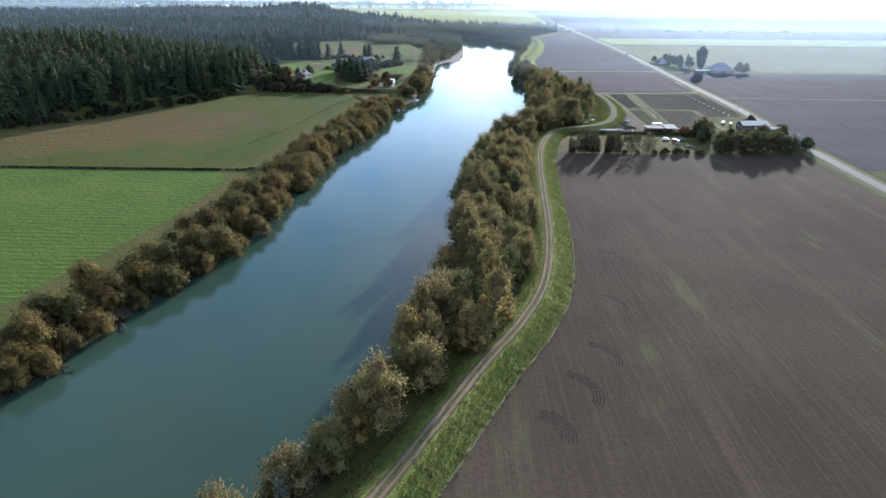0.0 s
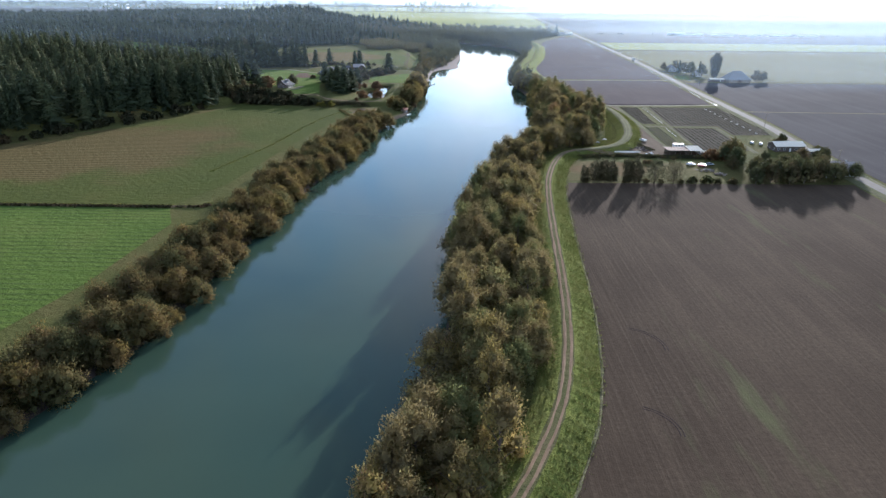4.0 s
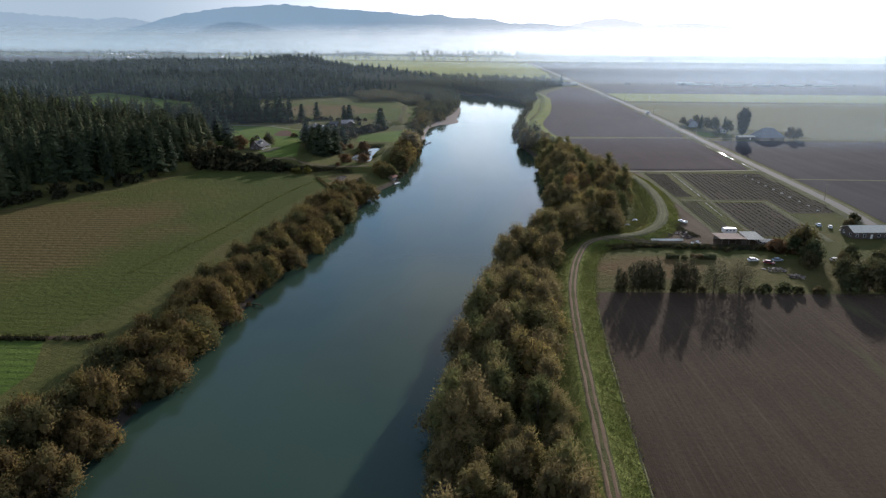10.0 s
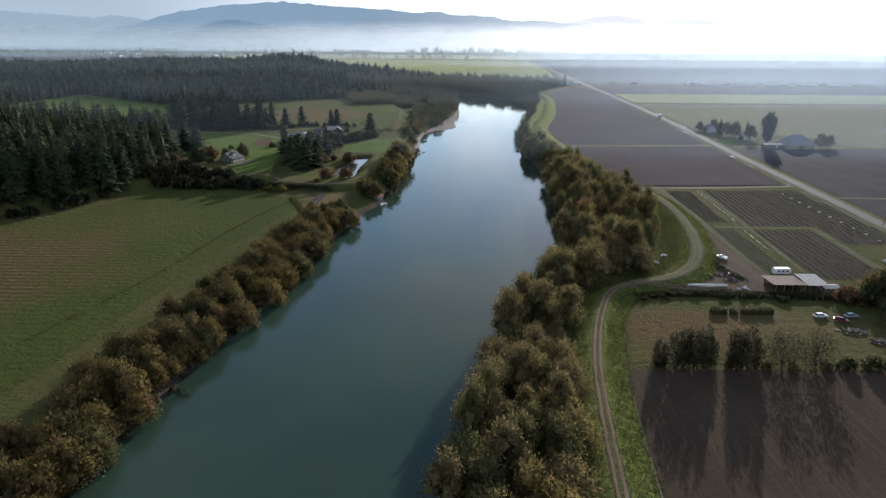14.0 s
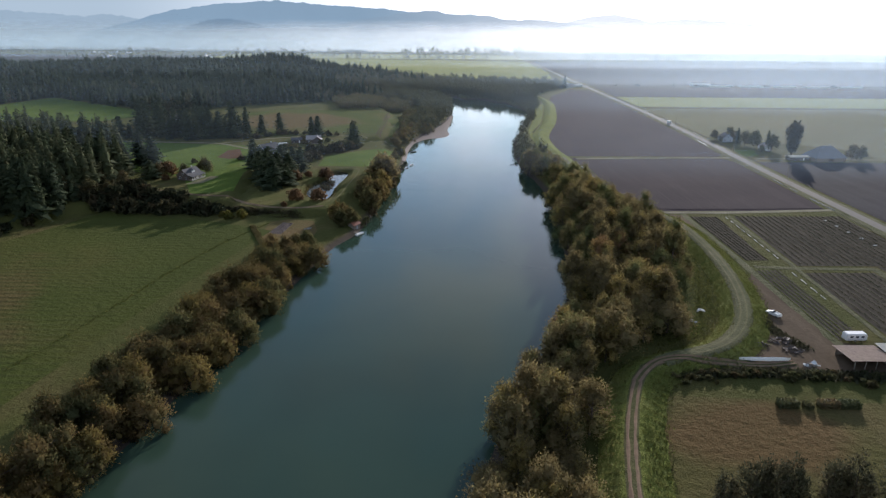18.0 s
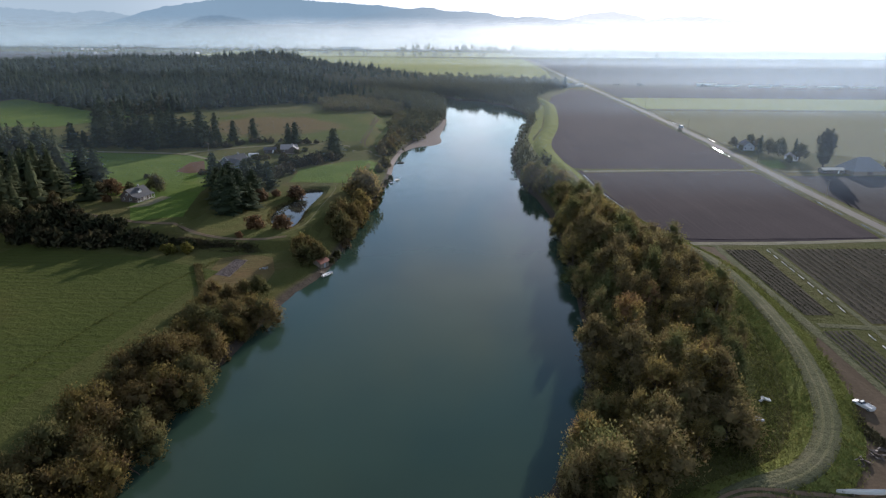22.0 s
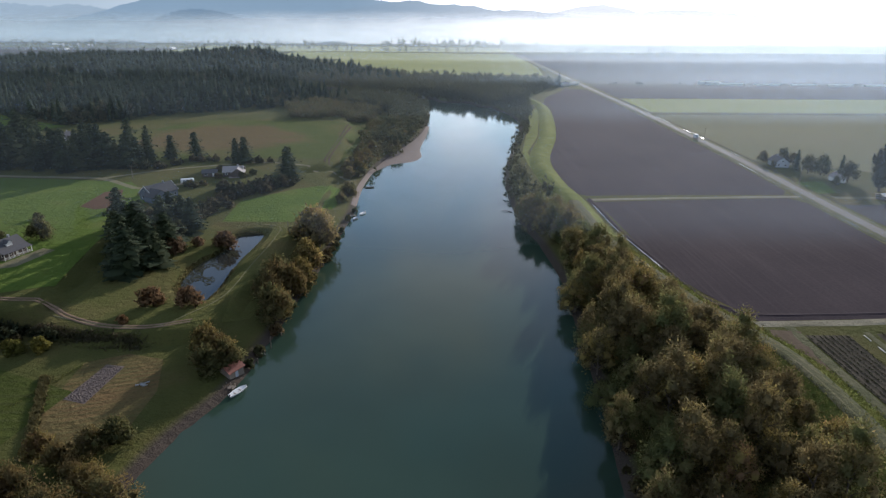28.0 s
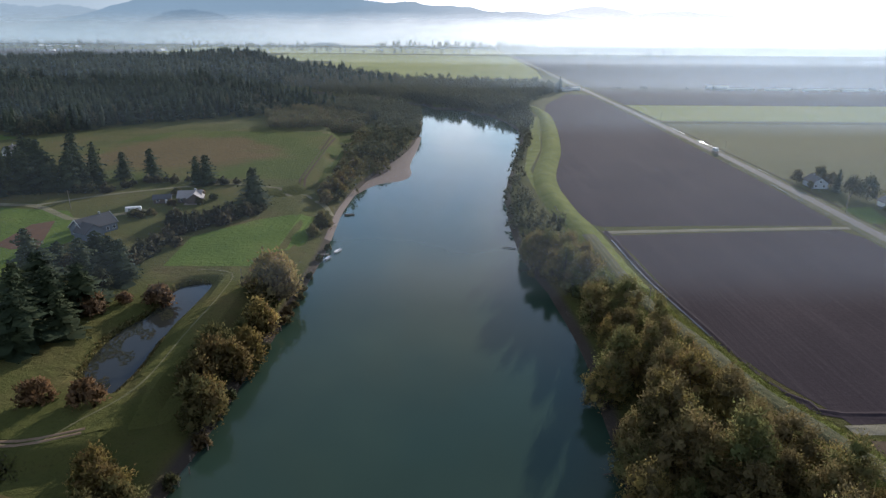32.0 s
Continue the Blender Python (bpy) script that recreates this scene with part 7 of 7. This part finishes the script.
def dock(label, x, y, turn, n, wide=1.6):
    """A plank landing on piles."""
    ob = empty_thing("dock", pose(x, y, WATER_Z, 0, 0, turn), label, "dock")
    for k in range(n):
        part("plank", box(k * 0.3, k * 0.3 + 0.27, -wide / 2, wide / 2, 0.5, 0.56), M_WOOD, ob)
    for k in range(0, n, max(4, n // 3)):
        for s in (-1, 1):
            part("pile", tube([(k * 0.3 + 0.15, s * (wide / 2 + 0.1), -2), (k * 0.3 + 0.15, s * (wide / 2 + 0.1), 1.3)], [0.13, 0.12], 7), M_WOOD, ob)
    for s in (-1, 1):
        part("beam", box(0, n * 0.3, s * wide * 0.4 - 0.07, s * wide * 0.4 + 0.07, 0.36, 0.5), M_WOOD, ob)


dock("weathered plank landing with two moored boats", -24.5, 681, 10, 16)
rowboat("dark open boat moored at the landing", -19.6, 677.6, 75, 5.2, WATER_Z - 0.15, M_CARSILVER)
rowboat("white open boat moored at the landing", -16.8, 686.5, 70, 5.6, WATER_Z - 0.15, M_CARWHITE)
rowboat("dark boat beached on the sandy shore", -19, 741, 10, 5.0, WATER_Z - 0.1, M_WOOD)
dock("old plank landing beside the boathouse", -36, 523.5, -10, 14)
rowboat("white open boat moored at the boathouse", -30.6, 521.5, 62, 6.0, WATER_Z - 0.15, M_CARWHITE)
boathouse = empty_thing("boathouse", pose(-34.5, 529, -2.0, 0, 0, 62), "small red-roofed boathouse on piles at the bank", "boathouse")
part("wall", gable_walls(5.0, 3.6, 2.4, 1.2), M_WOOD, boathouse)
for slab in gable_roof(5.0, 3.6, 2.4, 1.2, 0.4, 0.12):
    part("roof", slab, M_ROOF_RED, boathouse, "faded red roof")
part("door", box(-0.5, 0.5, -1.86, -1.78, 0, 1.9), M_GREYWALL, boathouse)
for px in (-2.2, 2.2):
    for py in (-1.6, 1.6):
        part("pile", tube([(px, py, -2.5), (px, py, 0.0)], [0.14, 0.13], 7), M_WOOD, boathouse)
for x, y, lean in ((-29.5, 536, 8), (-28.8, 541, -5), (-28, 545, 3), (-29.3, 549, 12), (-26.8, 553, -8), (-27.5, 566, 4), (-24.5, 600, 5), (-24, 612, -4), (-26.4, 590, 6), (-27, 575, -7)):
    pile = tagged(new("mooring_post", link_mesh("mooring_post", *tube([(0, 0, -2.0), (0, 0, 0.5), (0.02, 0, 1.9)], [0.17, 0.16, 0.13], 8), M_WOOD)), "old weathered timber post in the shallows", "post", "old mooring posts")
    pile.matrix_basis = pose(x, y, WATER_Z, lean, lean / 2, 0)


def driftwood(x, y, turn, L, z=WATER_Z):
    r = np.random.default_rng(int(abs(x * 10 + y)))
    pieces = [tube([(0, 0, 0.1), (L * 0.5, 0.2, 0.5), (L, -0.1, 0.2)], [0.22, 0.17, 0.07], 7)]
    for k in range(5):
        a = L * (0.35 + 0.12 * k)
        pieces.append(tube([(a, 0, 0.35), (a + r.uniform(0.5, 1.2), r.normal(0, 1.2), r.uniform(0.4, 1.5))], [0.07, 0.02], 5))
    ob = tagged(new("fallen_tree", link_mesh("fallen_tree", *joined(*pieces), M_BARK)), "bare fallen tree lying in the shallows", "driftwood", "fallen trees")
    ob.matrix_basis = pose(x, y, z, 0, 0, turn)


for x, y, turn, L in ((-80, 201.5, -35, 7), (-81, 206, 5, 6), (-92, 150, -50, 7), (-96, 128, -20, 6), (-54, 408, -25, 6), (-49, 440, -60, 5), (-64, 330, -30, 6), (-30, 560, -70, 6), (64, 665, 200, 6), (66, 545, 190, 5),
                      (60, 690, 160, 6), (-4, 905, -20, 6), (-14, 850, -10, 5)):
    driftwood(x, y, turn, L)


# ---- yard clutter, poles, fences ----
def heap(label, x, y, rad, n, seed, mats):
    """A loose heap of boards, sheets and rubble."""
    r = np.random.default_rng(seed)
    ob = empty_thing("scrap_heap", pose(x, y, 0.05), label, "heap", "yard heaps")
    for k, mat in enumerate(mats):
        for i in range(n):
            a, d = r.uniform(0, 6.28), rad * r.uniform(0, 1) ** 0.6
            s = r.uniform(0.25, 1.0, 3) * [1.2, 0.5, 0.35]
            m = pose(d * math.cos(a), d * math.sin(a) * 0.6, 0.1 + (1 - d / rad) * r.uniform(0, 0.9), r.uniform(-25, 25), r.uniform(-25, 25), r.uniform(0, 360))
            part("board", moved(box(-s[0], s[0], -s[1], s[1], -s[2] * 0.5, s[2] * 0.5), m), mat, ob)


heap("heap of scrap wood beside the dirt track", 112.5, 412, 4.0, 14, 1, [M_BARK, M_DARKWALL])
heap("heap of scrap and boards in the yard", 112.5, 406, 3.0, 12, 2, [M_BARK, M_DARKWALL])
heap("dark heap of rubble below the levee", 104, 410, 3.5, 12, 3, [M_DARKWALL, M_BARK])
heap("pale boards and scrap by the yard", 113, 397.5, 1.8, 6, 4, [M_WHITE, M_WOOD])
heap("long heap of scrap on the grass yard", 132, 364, 4.5, 16, 7, [M_DARKWALL, M_WOOD])
heap("heap of scrap on the grass yard", 137, 357, 3.5, 14, 8, [M_BARK, M_WOOD])
heap("white scrap below the levee slope", 95.7, 433, 1.3, 4, 9, [M_WHITE])
heap("pale scrap below the levee slope", 89.5, 424.5, 1.5, 5, 10, [M_GREYWALL])
heap("clutter beside the farm barn", 191, 421, 2.5, 8, 11, [M_WHITE, M_WOOD])
heap("clutter under yard trees", 157, 357, 3.0, 9, 12, [M_GREYWALL, M_WHITE])
heap("pale stones on the river lawn", -55, 521, 1.6, 5, 13, [M_CONCRETE])
for k in range(6):
    ob = tagged(new("fence_post", link_mesh("fence_post", *box(-0.08, 0.08, -0.08, 0.08, -0.3, 1.7), M_WOOD)), "weathered fence post at the field edge", "post", "fence posts")
    ob.matrix_basis = pose(113 + 1.8 * k, 340.5 + 0.05 * k, 0, 2 * (k % 3) - 2, 0, 10 * k)
for x, y, h in ((214, 478, 10), (228, 640, 10), (236, 740, 10), (203, 372, 10), (244, 900, 10), (250, 1060, 10), (-151, 726, 9), (98, 628, 6), (-44, 640, 5)):
    ob = empty_thing("utility_pole", pose(x, y, gz(x, y), 0, 0, 88), "bare wooden utility pole with a crossarm", "pole", "utility poles")
    part("pole", tube([(0, 0, -0.8), (0, 0, h)], [0.16, 0.11], 8), M_WOOD, ob)
    if h > 8:
        part("crossarm", box(-0.06, 0.06, -1.1, 1.1, h - 0.8, h - 0.66), M_WOOD, ob)
        for py in (-0.9, 0.0, 0.9):
            part("insulator", tube([(0, py, h - 0.66), (0, py, h - 0.5)], [0.05, 0.04], 6), M_GLASS, ob)
